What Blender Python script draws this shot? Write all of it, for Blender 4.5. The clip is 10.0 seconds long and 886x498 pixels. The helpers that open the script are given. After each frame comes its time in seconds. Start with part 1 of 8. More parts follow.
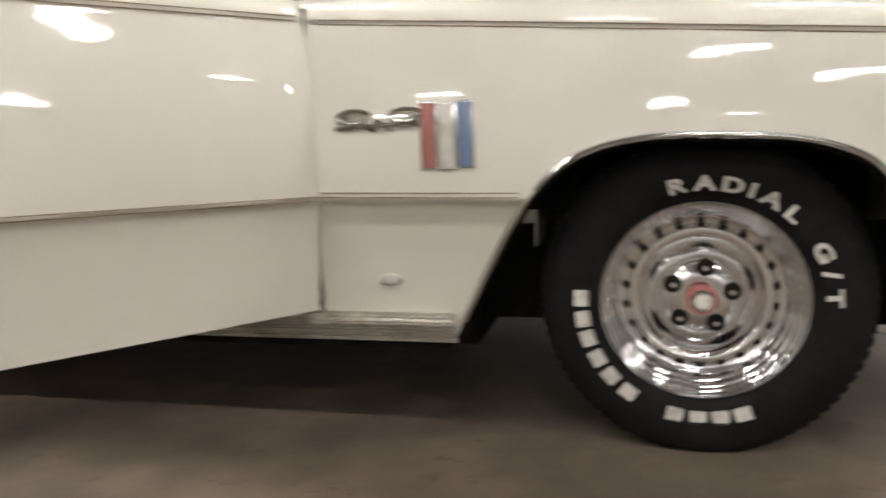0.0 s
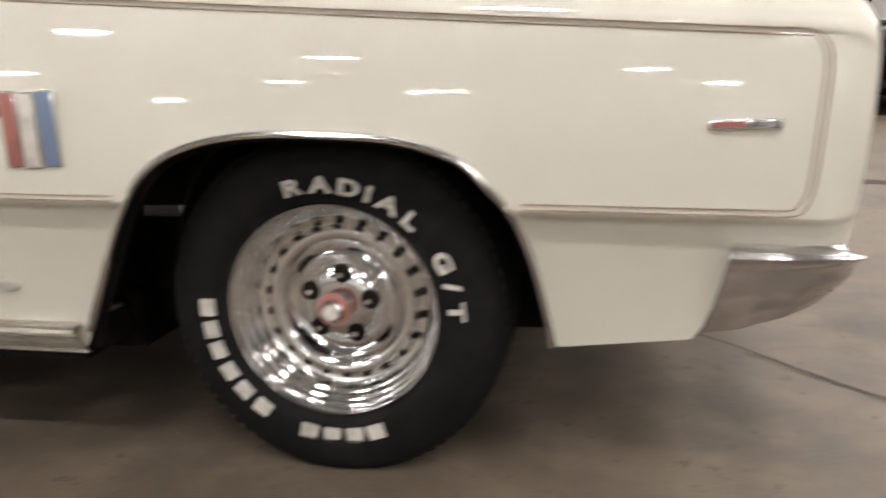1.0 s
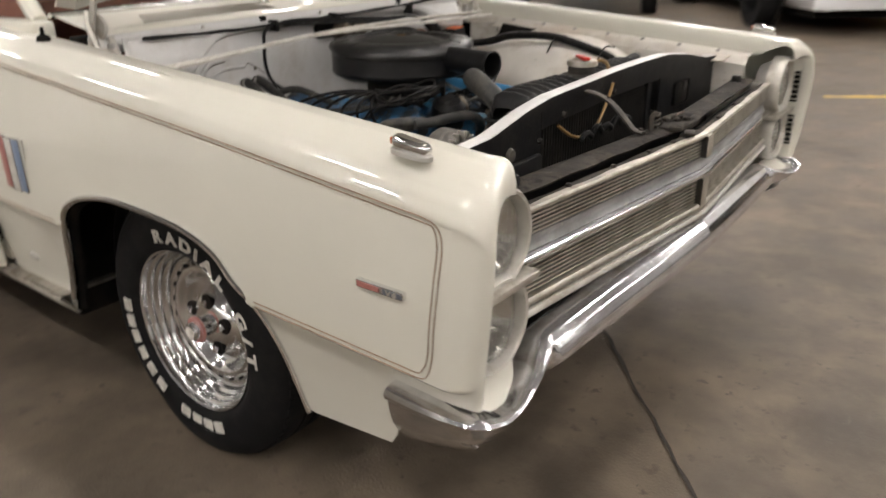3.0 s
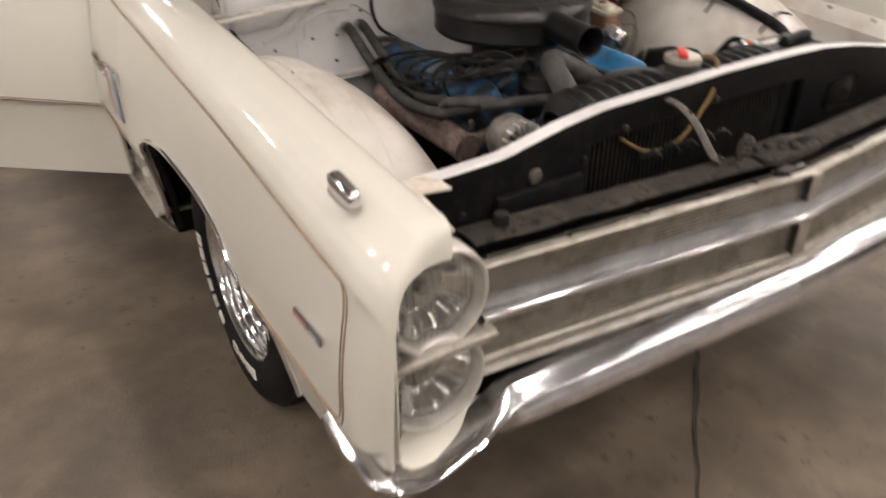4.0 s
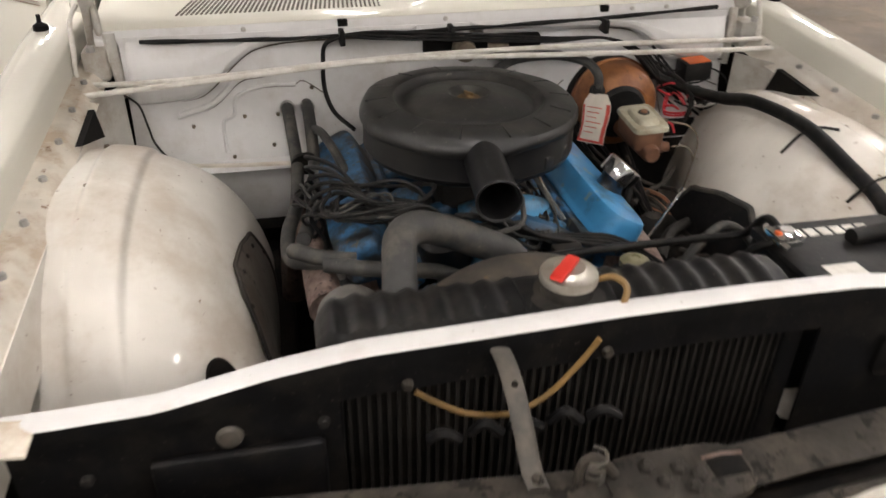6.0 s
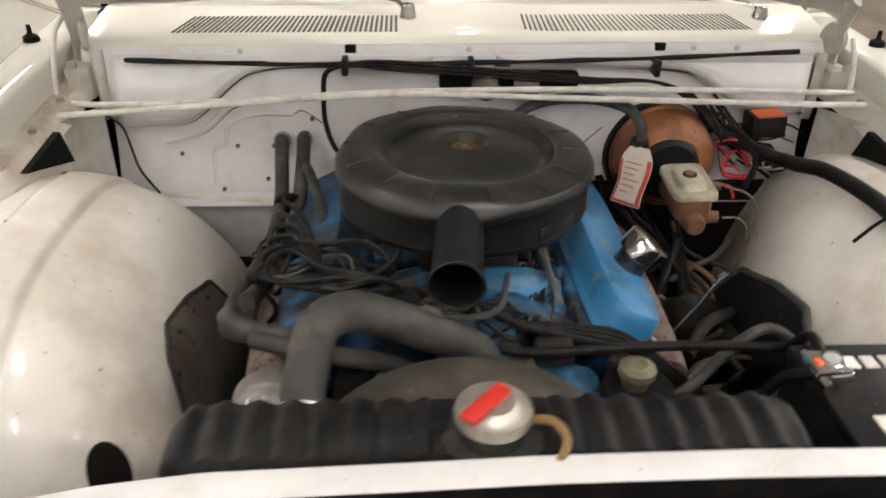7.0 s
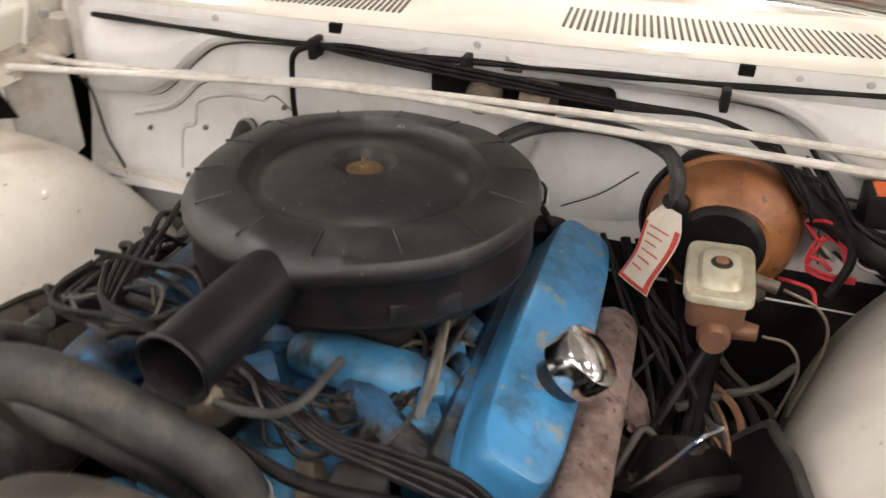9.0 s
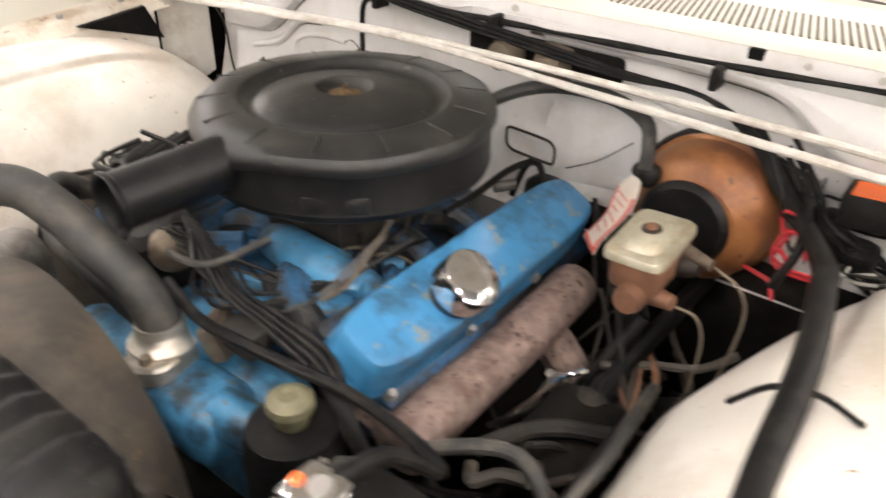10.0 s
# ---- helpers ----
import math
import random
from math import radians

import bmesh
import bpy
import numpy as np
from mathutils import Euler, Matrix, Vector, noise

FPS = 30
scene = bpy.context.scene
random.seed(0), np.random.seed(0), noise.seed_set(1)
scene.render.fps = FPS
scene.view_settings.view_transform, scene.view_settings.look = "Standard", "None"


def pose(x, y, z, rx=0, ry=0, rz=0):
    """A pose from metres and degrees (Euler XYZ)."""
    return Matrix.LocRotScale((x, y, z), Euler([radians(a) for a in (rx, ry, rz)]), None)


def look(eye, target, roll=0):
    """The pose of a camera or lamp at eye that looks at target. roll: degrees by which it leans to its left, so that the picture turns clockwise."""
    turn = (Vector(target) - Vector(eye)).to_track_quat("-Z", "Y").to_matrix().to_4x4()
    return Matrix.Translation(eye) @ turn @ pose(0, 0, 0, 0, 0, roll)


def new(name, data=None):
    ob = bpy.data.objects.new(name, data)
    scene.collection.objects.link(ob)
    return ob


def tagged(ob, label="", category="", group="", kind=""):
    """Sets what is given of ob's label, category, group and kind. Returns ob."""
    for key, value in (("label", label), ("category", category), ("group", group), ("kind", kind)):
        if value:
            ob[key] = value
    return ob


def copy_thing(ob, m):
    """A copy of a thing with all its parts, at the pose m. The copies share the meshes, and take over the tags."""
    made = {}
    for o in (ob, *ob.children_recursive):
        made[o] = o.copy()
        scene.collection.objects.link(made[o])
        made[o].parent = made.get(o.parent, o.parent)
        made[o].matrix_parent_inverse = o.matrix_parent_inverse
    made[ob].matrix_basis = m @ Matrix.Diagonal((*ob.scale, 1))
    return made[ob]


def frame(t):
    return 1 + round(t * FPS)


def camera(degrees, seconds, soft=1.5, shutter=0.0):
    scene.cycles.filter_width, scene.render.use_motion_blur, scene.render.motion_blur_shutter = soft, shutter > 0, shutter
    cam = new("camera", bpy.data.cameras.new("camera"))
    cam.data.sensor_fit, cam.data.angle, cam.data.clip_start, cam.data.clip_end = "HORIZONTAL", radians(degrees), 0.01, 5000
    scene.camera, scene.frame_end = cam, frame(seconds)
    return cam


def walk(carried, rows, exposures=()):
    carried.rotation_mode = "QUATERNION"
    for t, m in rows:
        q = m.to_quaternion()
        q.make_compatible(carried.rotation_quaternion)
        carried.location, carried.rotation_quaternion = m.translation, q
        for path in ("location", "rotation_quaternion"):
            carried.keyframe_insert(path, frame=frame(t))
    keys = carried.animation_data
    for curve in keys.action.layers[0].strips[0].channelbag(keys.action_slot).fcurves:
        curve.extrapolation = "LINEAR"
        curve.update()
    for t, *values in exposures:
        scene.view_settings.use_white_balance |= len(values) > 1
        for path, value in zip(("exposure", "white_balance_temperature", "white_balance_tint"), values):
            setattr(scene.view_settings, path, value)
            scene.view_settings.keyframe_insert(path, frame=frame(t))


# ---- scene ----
cam = camera(60.8, 10.0, soft=1.6, shutter=0.6)
PATH = [
    (0, (-0.131, -1.481, 0.66), (-0.626, 0.436, 0.375), -2.2),
    (0.5, (0.169, -1.287, 0.692), (-0.272, 0.627, 0.316), -1.8),
    (1, (0.485, -1.169, 0.746), (0.078, 0.735, 0.287), -1.9),
    (1.5, (0.795, -1.053, 0.823), (0.25, 0.812, 0.35), -1.9),
    (2, (1.082, -0.964, 0.931), (0.34, 0.828, 0.445), -2.0),
    (2.5, (1.286, -0.936, 1.057), (0.362, 0.743, 0.482), -1.5),
    (2.7, (1.345, -0.888, 1.104), (0.33, 0.709, 0.458), -1.4),
    (3.8, (1.566, -0.406, 1.32), (0.21, 0.627, 0.274), 0.0),
    (4, (1.564, -0.312, 1.343), (0.125, 0.613, 0.306), 0.1),
    (4.5, (1.491, -0.03, 1.362), (-0.065, 0.683, 0.327), 0.7),
    (5, (1.468, 0.196, 1.375), (-0.135, 0.787, 0.334), 0.7),
    (5.5, (1.405, 0.437, 1.403), (-0.234, 0.926, 0.365), 0.7),
    (6.8, (1.113, 0.771, 1.38), (-0.594, 0.931, 0.349), 1.3),
    (7, (1.084, 0.836, 1.374), (-0.635, 0.941, 0.355), 1.3),
    (7.5, (0.99, 0.962, 1.373), (-0.721, 0.965, 0.336), 1.3),
    (8, (0.816, 1.0, 1.339), (-0.891, 0.832, 0.31), 1.6),
    (8.5, (0.683, 1.115, 1.314), (-0.985, 0.751, 0.272), 1.6),
    (9, (0.7, 1.258, 1.275), (-0.942, 0.768, 0.244), 1.9),
    (9.5, (0.737, 1.454, 1.278), (-0.735, 0.59, 0.235), 1.9),
    (10, (0.66, 1.638, 1.265), (-0.701, 0.624, 0.207), 2.0),
]
EXPOSURES = [(0.0, 0.04, 6500, 11), (0.5, 0.2, 6500, 12), (1.0, 0.22, 6500, 12), (1.5, 0.05, 6520, 11), (2.0, -0.15, 6540, 11), (2.7, -0.18, 6540, 11), (4.0, -0.12, 6750, 16), (4.5, -0.12, 6750, 16), (5.5, -0.03, 6620, 14),
             (7.0, 0.06, 6600, 12), (7.5, 0.16, 6600, 12), (8.5, 0.32, 6700, 14), (9.0, 0.5, 6750, 14), (10.0, 0.88, 6750, 14)]
walk(cam, [(t, look(e, g, r)) for t, e, g, r in PATH], EXPOSURES)


# ---- light ----
wd = bpy.data.worlds.new("world")
scene.world = wd
wd.use_nodes = True
wd.node_tree.nodes["Background"].inputs[0].default_value = (1.0, 0.955, 0.88, 1)
wd.node_tree.nodes["Background"].inputs[1].default_value = 0.02
LAMP = 112.0

# ---- small builders ----
C = 0.968            # the car's centre line


def ground(y):
    """Height of the workshop floor, which rises very gently away from the car."""
    d = max(0.0, y - 1.2)
    return 0.024 * d * d / (d + 1.0)


def put(name, bm, material, parent=None, label="", smooth=35):
    me = bpy.data.meshes.new(name)
    bmesh.ops.recalc_face_normals(bm, faces=bm.faces)
    bm.to_mesh(me)
    bm.free()
    me.materials.append(material)
    if smooth:
        me.polygons.foreach_set("use_smooth", [True] * len(me.polygons))
        me.set_sharp_from_angle(angle=radians(smooth))
    ob = new(name, me)
    if parent is not None:
        ob.parent = parent
        if parent.type == "EMPTY":
            ob.matrix_parent_inverse = parent.matrix_basis.inverted()
    if label:
        ob["label"] = label
    return ob


def part(name, bm, material, parent, label="", smooth=35):
    return put(name, bm, material, parent, label, smooth)


def thing(name, at, label, category, group="", kind=""):
    ob = new(name)
    ob.empty_display_size = 0.1
    ob.matrix_basis = Matrix.Translation(at)
    return tagged(ob, label, category, group, kind)


def box(a, b, bevel=0.0, seg=2, m=None, into=None):
    bm = into or bmesh.new()
    r = bmesh.ops.create_cube(bm, size=1)
    vs = r["verts"]
    for v in vs:
        v.co = Vector([(a[i] + b[i]) / 2 + v.co[i] * (b[i] - a[i]) for i in range(3)])
    if bevel:
        es = list({e for v in vs for e in v.link_edges})
        r = bmesh.ops.bevel(bm, geom=es + vs, offset=bevel, segments=seg, affect="EDGES", profile=0.5)
        vs = list({v for f in r["faces"] for v in f.verts} | {v for v in vs if v.is_valid})
    if m is not None:
        bmesh.ops.transform(bm, matrix=m, verts=[v for v in vs if v.is_valid])
    return bm


def sheet(nu, nv, f, thick=0.0, close_u=False, into=None):
    """A surface from f(u, v), u and v from 0 to 1."""
    bm = into or bmesh.new()
    nn = nu if close_u else nu + 1
    g = [[bm.verts.new(f(i / nu, j / nv)) for j in range(nv + 1)] for i in range(nn)]
    faces = []
    for i in range(nu):
        for j in range(nv):
            k = (i + 1) % nn
            q = (g[i][j], g[k][j], g[k][j + 1], g[i][j + 1])
            try:
                faces.append(bm.faces.new(q))
            except ValueError:
                pass
    if thick:
        bmesh.ops.recalc_face_normals(bm, faces=faces)
        bmesh.ops.solidify(bm, geom=faces, thickness=thick)
    return bm


def shell(nu, nv, f, thick):
    """A surface from f(u, v) with a second skin set back by a plain offset."""
    bm = sheet(nu, nv, f)
    bmesh.ops.recalc_face_normals(bm, faces=bm.faces[:])
    bm.normal_update()
    outer = list(bm.verts)
    bm.verts.index_update()
    faces = [[v.index for v in fc.verts] for fc in bm.faces]
    rim = [[v.index for v in e.verts] for e in bm.edges if e.is_boundary]
    inner = [bm.verts.new(v.co - v.normal * thick) for v in outer]
    for fc in faces:
        bm.faces.new([inner[i] for i in reversed(fc)])
    for a, b in rim:
        bm.faces.new((outer[a], outer[b], inner[b], inner[a]))
    bmesh.ops.recalc_face_normals(bm, faces=bm.faces[:])
    return bm


def lathe(profile, n=48, m=None, into=None):
    """Turns (radius, height) pairs about z."""
    bm = into or bmesh.new()
    rows = []
    for r, h in profile:
        rows.append([bm.verts.new((r * math.cos(2 * math.pi * i / n), r * math.sin(2 * math.pi * i / n), h)) for i in range(n)])
    for a, b in zip(rows, rows[1:]):
        for i in range(n):
            bm.faces.new((a[i], a[(i + 1) % n], b[(i + 1) % n], b[i]))
    if profile[0][0] > 1e-5 and profile[-1][0] > 1e-5:      # a ring: close it on itself
        for i in range(n):
            bm.faces.new((rows[-1][i], rows[-1][(i + 1) % n], rows[0][(i + 1) % n], rows[0][i]))
    vs = [v for row in rows for v in row]
    if m is not None:
        bmesh.ops.transform(bm, matrix=m, verts=vs)
    bmesh.ops.remove_doubles(bm, verts=vs, dist=1e-6)
    return bm


def pad(rx, ry, profile, m=None, n=48, square=5.0):
    """A rounded-off plate: profile of (share of the half size, height), turned into a soft rectangle."""
    bm = lathe(profile, n)
    for v in bm.verts:
        r = math.hypot(v.co.x, v.co.y)
        if r > 1e-6:
            c, q = v.co.x / r, v.co.y / r
            k = (abs(c) ** square + abs(q) ** square) ** (-1 / square)
            v.co.x, v.co.y = c * k * r * rx, q * k * r * ry
    if m is not None:
        bmesh.ops.transform(bm, matrix=m, verts=bm.verts)
    return bm


def spline(pts, per=8):
    p = [Vector(q) for q in pts]
    p = [2 * p[0] - p[1]] + p + [2 * p[-1] - p[-2]]
    out = []
    for a, b, c, d in zip(p, p[1:], p[2:], p[3:]):
        for k in range(per):
            t = k / per
            out.append(0.5 * (2 * b + (c - a) * t + (2 * a - 5 * b + 4 * c - d) * t * t + (3 * b - a - 3 * c + d) * t ** 3))
    return out + [p[-2]]


def tube(pts, r, n=10, per=8, into=None, smooth=True, flat=1.0):
    """A hose or wire through points; r may be a function of 0 to 1."""
    bm = into or bmesh.new()
    q = spline(pts, per) if smooth and len(pts) > 2 else [Vector(a) for a in pts]
    up = Vector((0.13, 0.21, 1)).normalized()
    rings = []
    for i, c in enumerate(q):
        d = (q[min(i + 1, len(q) - 1)] - q[max(i - 1, 0)]).normalized()
        side = d.cross(up)
        if side.length < 0.05:
            side = d.cross(Vector((1, 0, 0)))
        side.normalize()
        nrm = side.cross(d).normalized()
        up = nrm
        rr = r(i / (len(q) - 1)) if callable(r) else r
        rings.append([bm.verts.new(c + side * rr * math.cos(2 * math.pi * k / n) + nrm * rr * flat * math.sin(2 * math.pi * k / n)) for k in range(n)])
    for a, b in zip(rings, rings[1:]):
        for k in range(n):
            bm.faces.new((a[k], a[(k + 1) % n], b[(k + 1) % n], b[k]))
    bm.faces.new(rings[0][::-1])
    bm.faces.new(rings[-1])
    return bm


def curve(xs, ys):
    """Straight pieces between given values, softened a little."""
    def f(x):
        return float(np.interp(x, xs, ys))
    return lambda x: 0.25 * f(x - 0.012) + 0.5 * f(x) + 0.25 * f(x + 0.012)


def axis_x(x, y, z):
    """Turns a lathed shape's axis to +x and moves it."""
    return Matrix.Translation((x, y, z)) @ Matrix.Rotation(radians(90), 4, "Y")


def axis_to(at, way):
    return Matrix.Translation(at) @ Vector(way).to_track_quat("Z", "Y").to_matrix().to_4x4()


def letter_mesh(ch, size, extrude=0.0012, offset=0.0016):
    cu = bpy.data.curves.new("letter", "FONT")
    cu.body, cu.size, cu.extrude, cu.align_x = ch, size, extrude, "CENTER"
    cu.offset = offset
    tmp = bpy.data.objects.new("letter", cu)
    scene.collection.objects.link(tmp)
    bpy.context.view_layer.update()
    me = bpy.data.meshes.new_from_object(tmp)
    bpy.data.objects.remove(tmp)
    bpy.data.curves.remove(cu)
    bm = bmesh.new()
    bm.from_mesh(me)
    bpy.data.meshes.remove(me)
    return bm


# ---- materials ----
def material(name, color, rough=0.5, metal=0.0, var=0.12, scale=6.0, bump=0.0, bscale=60.0, coat=0.0, stain=None, stain_amount=0.0, stain_scale=3.0, detail=6.0, rvar=0.1, spec=0.5, fleck=None, fleck_scale=90.0, fleck_at=0.62, stain_at=0.47):
    mt = bpy.data.materials.new(name)
    mt.use_nodes = True
    nt = mt.node_tree
    bs = nt.nodes["Principled BSDF"]
    tc = nt.nodes.new("ShaderNodeTexCoord")
    n1 = nt.nodes.new("ShaderNodeTexNoise")
    n1.inputs["Scale"].default_value, n1.inputs["Detail"].default_value = scale, detail
    nt.links.new(tc.outputs["Object"], n1.inputs["Vector"])
    rp = nt.nodes.new("ShaderNodeValToRGB")
    rp.color_ramp.elements[0].position, rp.color_ramp.elements[1].position = 0.3, 0.7
    lo = [max(0.0, c * (1 - var)) for c in color]
    hi = [min(1.0, c * (1 + var)) for c in color]
    rp.color_ramp.elements[0].color, rp.color_ramp.elements[1].color = (*lo, 1), (*hi, 1)
    nt.links.new(n1.outputs["Fac"], rp.inputs["Fac"])
    out = rp.outputs["Color"]
    if stain is not None:
        n2 = nt.nodes.new("ShaderNodeTexNoise")
        n2.inputs["Scale"].default_value, n2.inputs["Detail"].default_value, n2.inputs["Roughness"].default_value = stain_scale, 9.0, 0.65
        nt.links.new(tc.outputs["Object"], n2.inputs["Vector"])
        r2 = nt.nodes.new("ShaderNodeValToRGB")
        r2.color_ramp.elements[0].position, r2.color_ramp.elements[1].position = stain_at, stain_at + 0.16
        r2.color_ramp.elements[0].color, r2.color_ramp.elements[1].color = (0, 0, 0, 1), (stain_amount, stain_amount, stain_amount, 1)
        nt.links.new(n2.outputs["Fac"], r2.inputs["Fac"])
        mx = nt.nodes.new("ShaderNodeMix")
        mx.data_type = "RGBA"
        nt.links.new(r2.outputs["Color"], mx.inputs[0])
        nt.links.new(out, mx.inputs[6])
        mx.inputs[7].default_value = (*stain, 1)
        out = mx.outputs[2]
    if fleck is not None:
        n4 = nt.nodes.new("ShaderNodeTexNoise")
        n4.inputs["Scale"].default_value, n4.inputs["Detail"].default_value, n4.inputs["Roughness"].default_value = fleck_scale, 4.0, 0.6
        nt.links.new(tc.outputs["Object"], n4.inputs["Vector"])
        r4 = nt.nodes.new("ShaderNodeValToRGB")
        r4.color_ramp.elements[0].position, r4.color_ramp.elements[1].position = fleck_at, fleck_at + 0.06
        nt.links.new(n4.outputs["Fac"], r4.inputs["Fac"])
        mx4 = nt.nodes.new("ShaderNodeMix")
        mx4.data_type = "RGBA"
        nt.links.new(r4.outputs["Color"], mx4.inputs[0])
        nt.links.new(out, mx4.inputs[6])
        mx4.inputs[7].default_value = (*fleck, 1)
        out = mx4.outputs[2]
    nt.links.new(out, bs.inputs["Base Color"])
    mr = nt.nodes.new("ShaderNodeMapRange")
    mr.inputs[3].default_value, mr.inputs[4].default_value = max(0.02, rough - rvar * rough), min(1.0, rough + rvar)
    nt.links.new(n1.outputs["Fac"], mr.inputs[0])
    nt.links.new(mr.outputs[0], bs.inputs["Roughness"])
    bs.inputs["Metallic"].default_value = metal
    bs.inputs["Specular IOR Level"].default_value = spec
    if coat:
        bs.inputs["Coat Weight"].default_value = coat
        bs.inputs["Coat Roughness"].default_value = 0.04
    if bump:
        n3 = nt.nodes.new("ShaderNodeTexNoise")
        n3.inputs["Scale"].default_value, n3.inputs["Detail"].default_value = bscale, 5.0
        nt.links.new(tc.outputs["Object"], n3.inputs["Vector"])
        bp = nt.nodes.new("ShaderNodeBump")
        bp.inputs["Strength"].default_value, bp.inputs["Distance"].default_value = bump, 0.004
        nt.links.new(n3.outputs["Fac"], bp.inputs["Height"])
        nt.links.new(bp.outputs["Normal"], bs.inputs["Normal"])
    return mt


def glowing(name, color, strength):
    mt = bpy.data.materials.new(name)
    mt.use_nodes = True
    bs = mt.node_tree.nodes["Principled BSDF"]
    bs.inputs["Base Color"].default_value = (0.9, 0.9, 0.9, 1)
    bs.inputs["Emission Color"].default_value = (*color, 1)
    bs.inputs["Emission Strength"].default_value = strength
    return mt


def glass(name, color, rough=0.0):
    mt = bpy.data.materials.new(name)
    mt.use_nodes = True
    bs = mt.node_tree.nodes["Principled BSDF"]
    bs.inputs["Base Color"].default_value = (*color, 1)
    bs.inputs["Roughness"].default_value = rough
    bs.inputs["Transmission Weight"].default_value = 1.0
    bs.inputs["IOR"].default_value = 1.45
    return mt


PAINT = material("cream_paint", (0.665, 0.648, 0.57), 0.5, var=0.035, scale=2.5, coat=1.0, bump=0.012, bscale=14, rvar=0.05, spec=0.3)
BAY = material("bay_white", (0.6, 0.595, 0.585), 0.4, var=0.06, scale=12, bump=0.22, bscale=30, stain=(0.4, 0.375, 0.34), stain_amount=0.6, stain_scale=6, stain_at=0.5, fleck=(0.16, 0.13, 0.1), fleck_scale=75, fleck_at=0.705)
HOUSE = material("wheelhouse_white", (0.63, 0.6, 0.545), 0.34, var=0.09, scale=9, bump=0.06, bscale=25, coat=0.35, stain=(0.44, 0.375, 0.3), stain_amount=0.7, stain_scale=5, fleck=(0.2, 0.13, 0.08), fleck_scale=70, fleck_at=0.67)
RUSTY = material("rusty_white", (0.6, 0.555, 0.48), 0.6, var=0.12, scale=20, bump=0.3, bscale=90, stain=(0.36, 0.25, 0.15), stain_amount=0.6, stain_scale=14, fleck=(0.2, 0.11, 0.06), fleck_scale=45, fleck_at=0.655)
RODWHITE = material("rod_white", (0.62, 0.6, 0.55), 0.45, var=0.1, scale=30, stain=(0.35, 0.3, 0.24), stain_amount=0.5, stain_scale=25)
GREYWHITE = material("grey_white", (0.46, 0.45, 0.41), 0.5, var=0.1, scale=12, bump=0.12, stain=(0.25, 0.2, 0.15), stain_amount=0.6, stain_scale=12)
BUMPER = material("bumper_chrome", (0.8, 0.8, 0.82), 0.1, 1.0, var=0.06, scale=7, rvar=0.12, stain=(0.5, 0.48, 0.45), stain_amount=0.6, stain_scale=12, stain_at=0.5, fleck=(0.3, 0.27, 0.23), fleck_scale=160, fleck_at=0.69)
CHROME = material("chrome", (0.78, 0.78, 0.78), 0.07, 1.0, var=0.05, scale=9, rvar=0.12)
OLDCHROME = material("dull_chrome", (0.5, 0.48, 0.44), 0.16, 1.0, var=0.15, scale=9, stain=(0.25, 0.22, 0.18), stain_amount=0.5, stain_scale=16, rvar=0.15)
ALU = material("aluminium", (0.5, 0.475, 0.42), 0.42, 0.85, var=0.16, scale=14, stain=(0.27, 0.235, 0.175), stain_amount=0.65, stain_scale=18)
RAILGREY = material("dull_rail", (0.3, 0.3, 0.3), 0.5, 0.7, var=0.25, scale=12, bump=0.1, bscale=60, stain=(0.2, 0.19, 0.175), stain_amount=0.6, stain_scale=10, fleck=(0.42, 0.4, 0.35), fleck_scale=50, fleck_at=0.66)
TRAY = material("rough_dusty_steel", (0.03, 0.0265, 0.023), 0.75, var=0.4, scale=22, bump=0.6, bscale=60, stain=(0.066, 0.055, 0.043), stain_amount=0.8, stain_scale=12, spec=0.15, fleck=(0.012, 0.01, 0.009), fleck_scale=38, fleck_at=0.56)
CAST = material("cast_metal", (0.4, 0.39, 0.37), 0.5, 0.8, var=0.2, scale=20, bump=0.3)
TYRE = material("tyre_rubber", (0.006, 0.006, 0.0065), 0.75, var=0.3, scale=20, bump=0.12, bscale=120, spec=0.18, stain=(0.014, 0.013, 0.012), stain_amount=0.6, stain_scale=12)
WHITE = material("raised_white", (0.62, 0.6, 0.55), 0.6, var=0.08, scale=30, stain=(0.3, 0.28, 0.24), stain_amount=0.5, stain_scale=25)
OLDCAST = material("old_cast_alloy", (0.22, 0.21, 0.195), 0.55, 0.7, var=0.25, scale=25, bump=0.3, stain=(0.08, 0.07, 0.06), stain_amount=0.7, stain_scale=18)
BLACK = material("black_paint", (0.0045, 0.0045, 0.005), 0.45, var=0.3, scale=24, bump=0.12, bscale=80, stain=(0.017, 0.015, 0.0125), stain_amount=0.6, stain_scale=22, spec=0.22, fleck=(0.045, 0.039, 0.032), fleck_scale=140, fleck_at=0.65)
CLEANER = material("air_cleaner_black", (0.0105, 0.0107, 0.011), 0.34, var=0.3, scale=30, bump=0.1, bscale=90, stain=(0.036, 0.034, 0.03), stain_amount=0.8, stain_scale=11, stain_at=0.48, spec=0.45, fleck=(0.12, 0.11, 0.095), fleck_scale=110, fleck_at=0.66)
# The lid's black with less dust, darkened further for the shaded sides.
CLEANERSHADE = material("air_cleaner_side_shade", (0.0045, 0.0047, 0.0055), 0.36, var=0.3, scale=30, bump=0.08, bscale=70, stain=(0.013, 0.0125, 0.0115), stain_amount=0.6, stain_scale=14, spec=0.3, fleck=(0.09, 0.085, 0.075), fleck_scale=120, fleck_at=0.69)
# Near black for real parts, and for the shade in holes, gaps and arches.
DARK = material("void_shade_black", (0.004, 0.0037, 0.0033), 0.85, var=0.4, scale=8, stain=(0.016, 0.012, 0.009), stain_amount=0.7, stain_scale=12, spec=0.15)
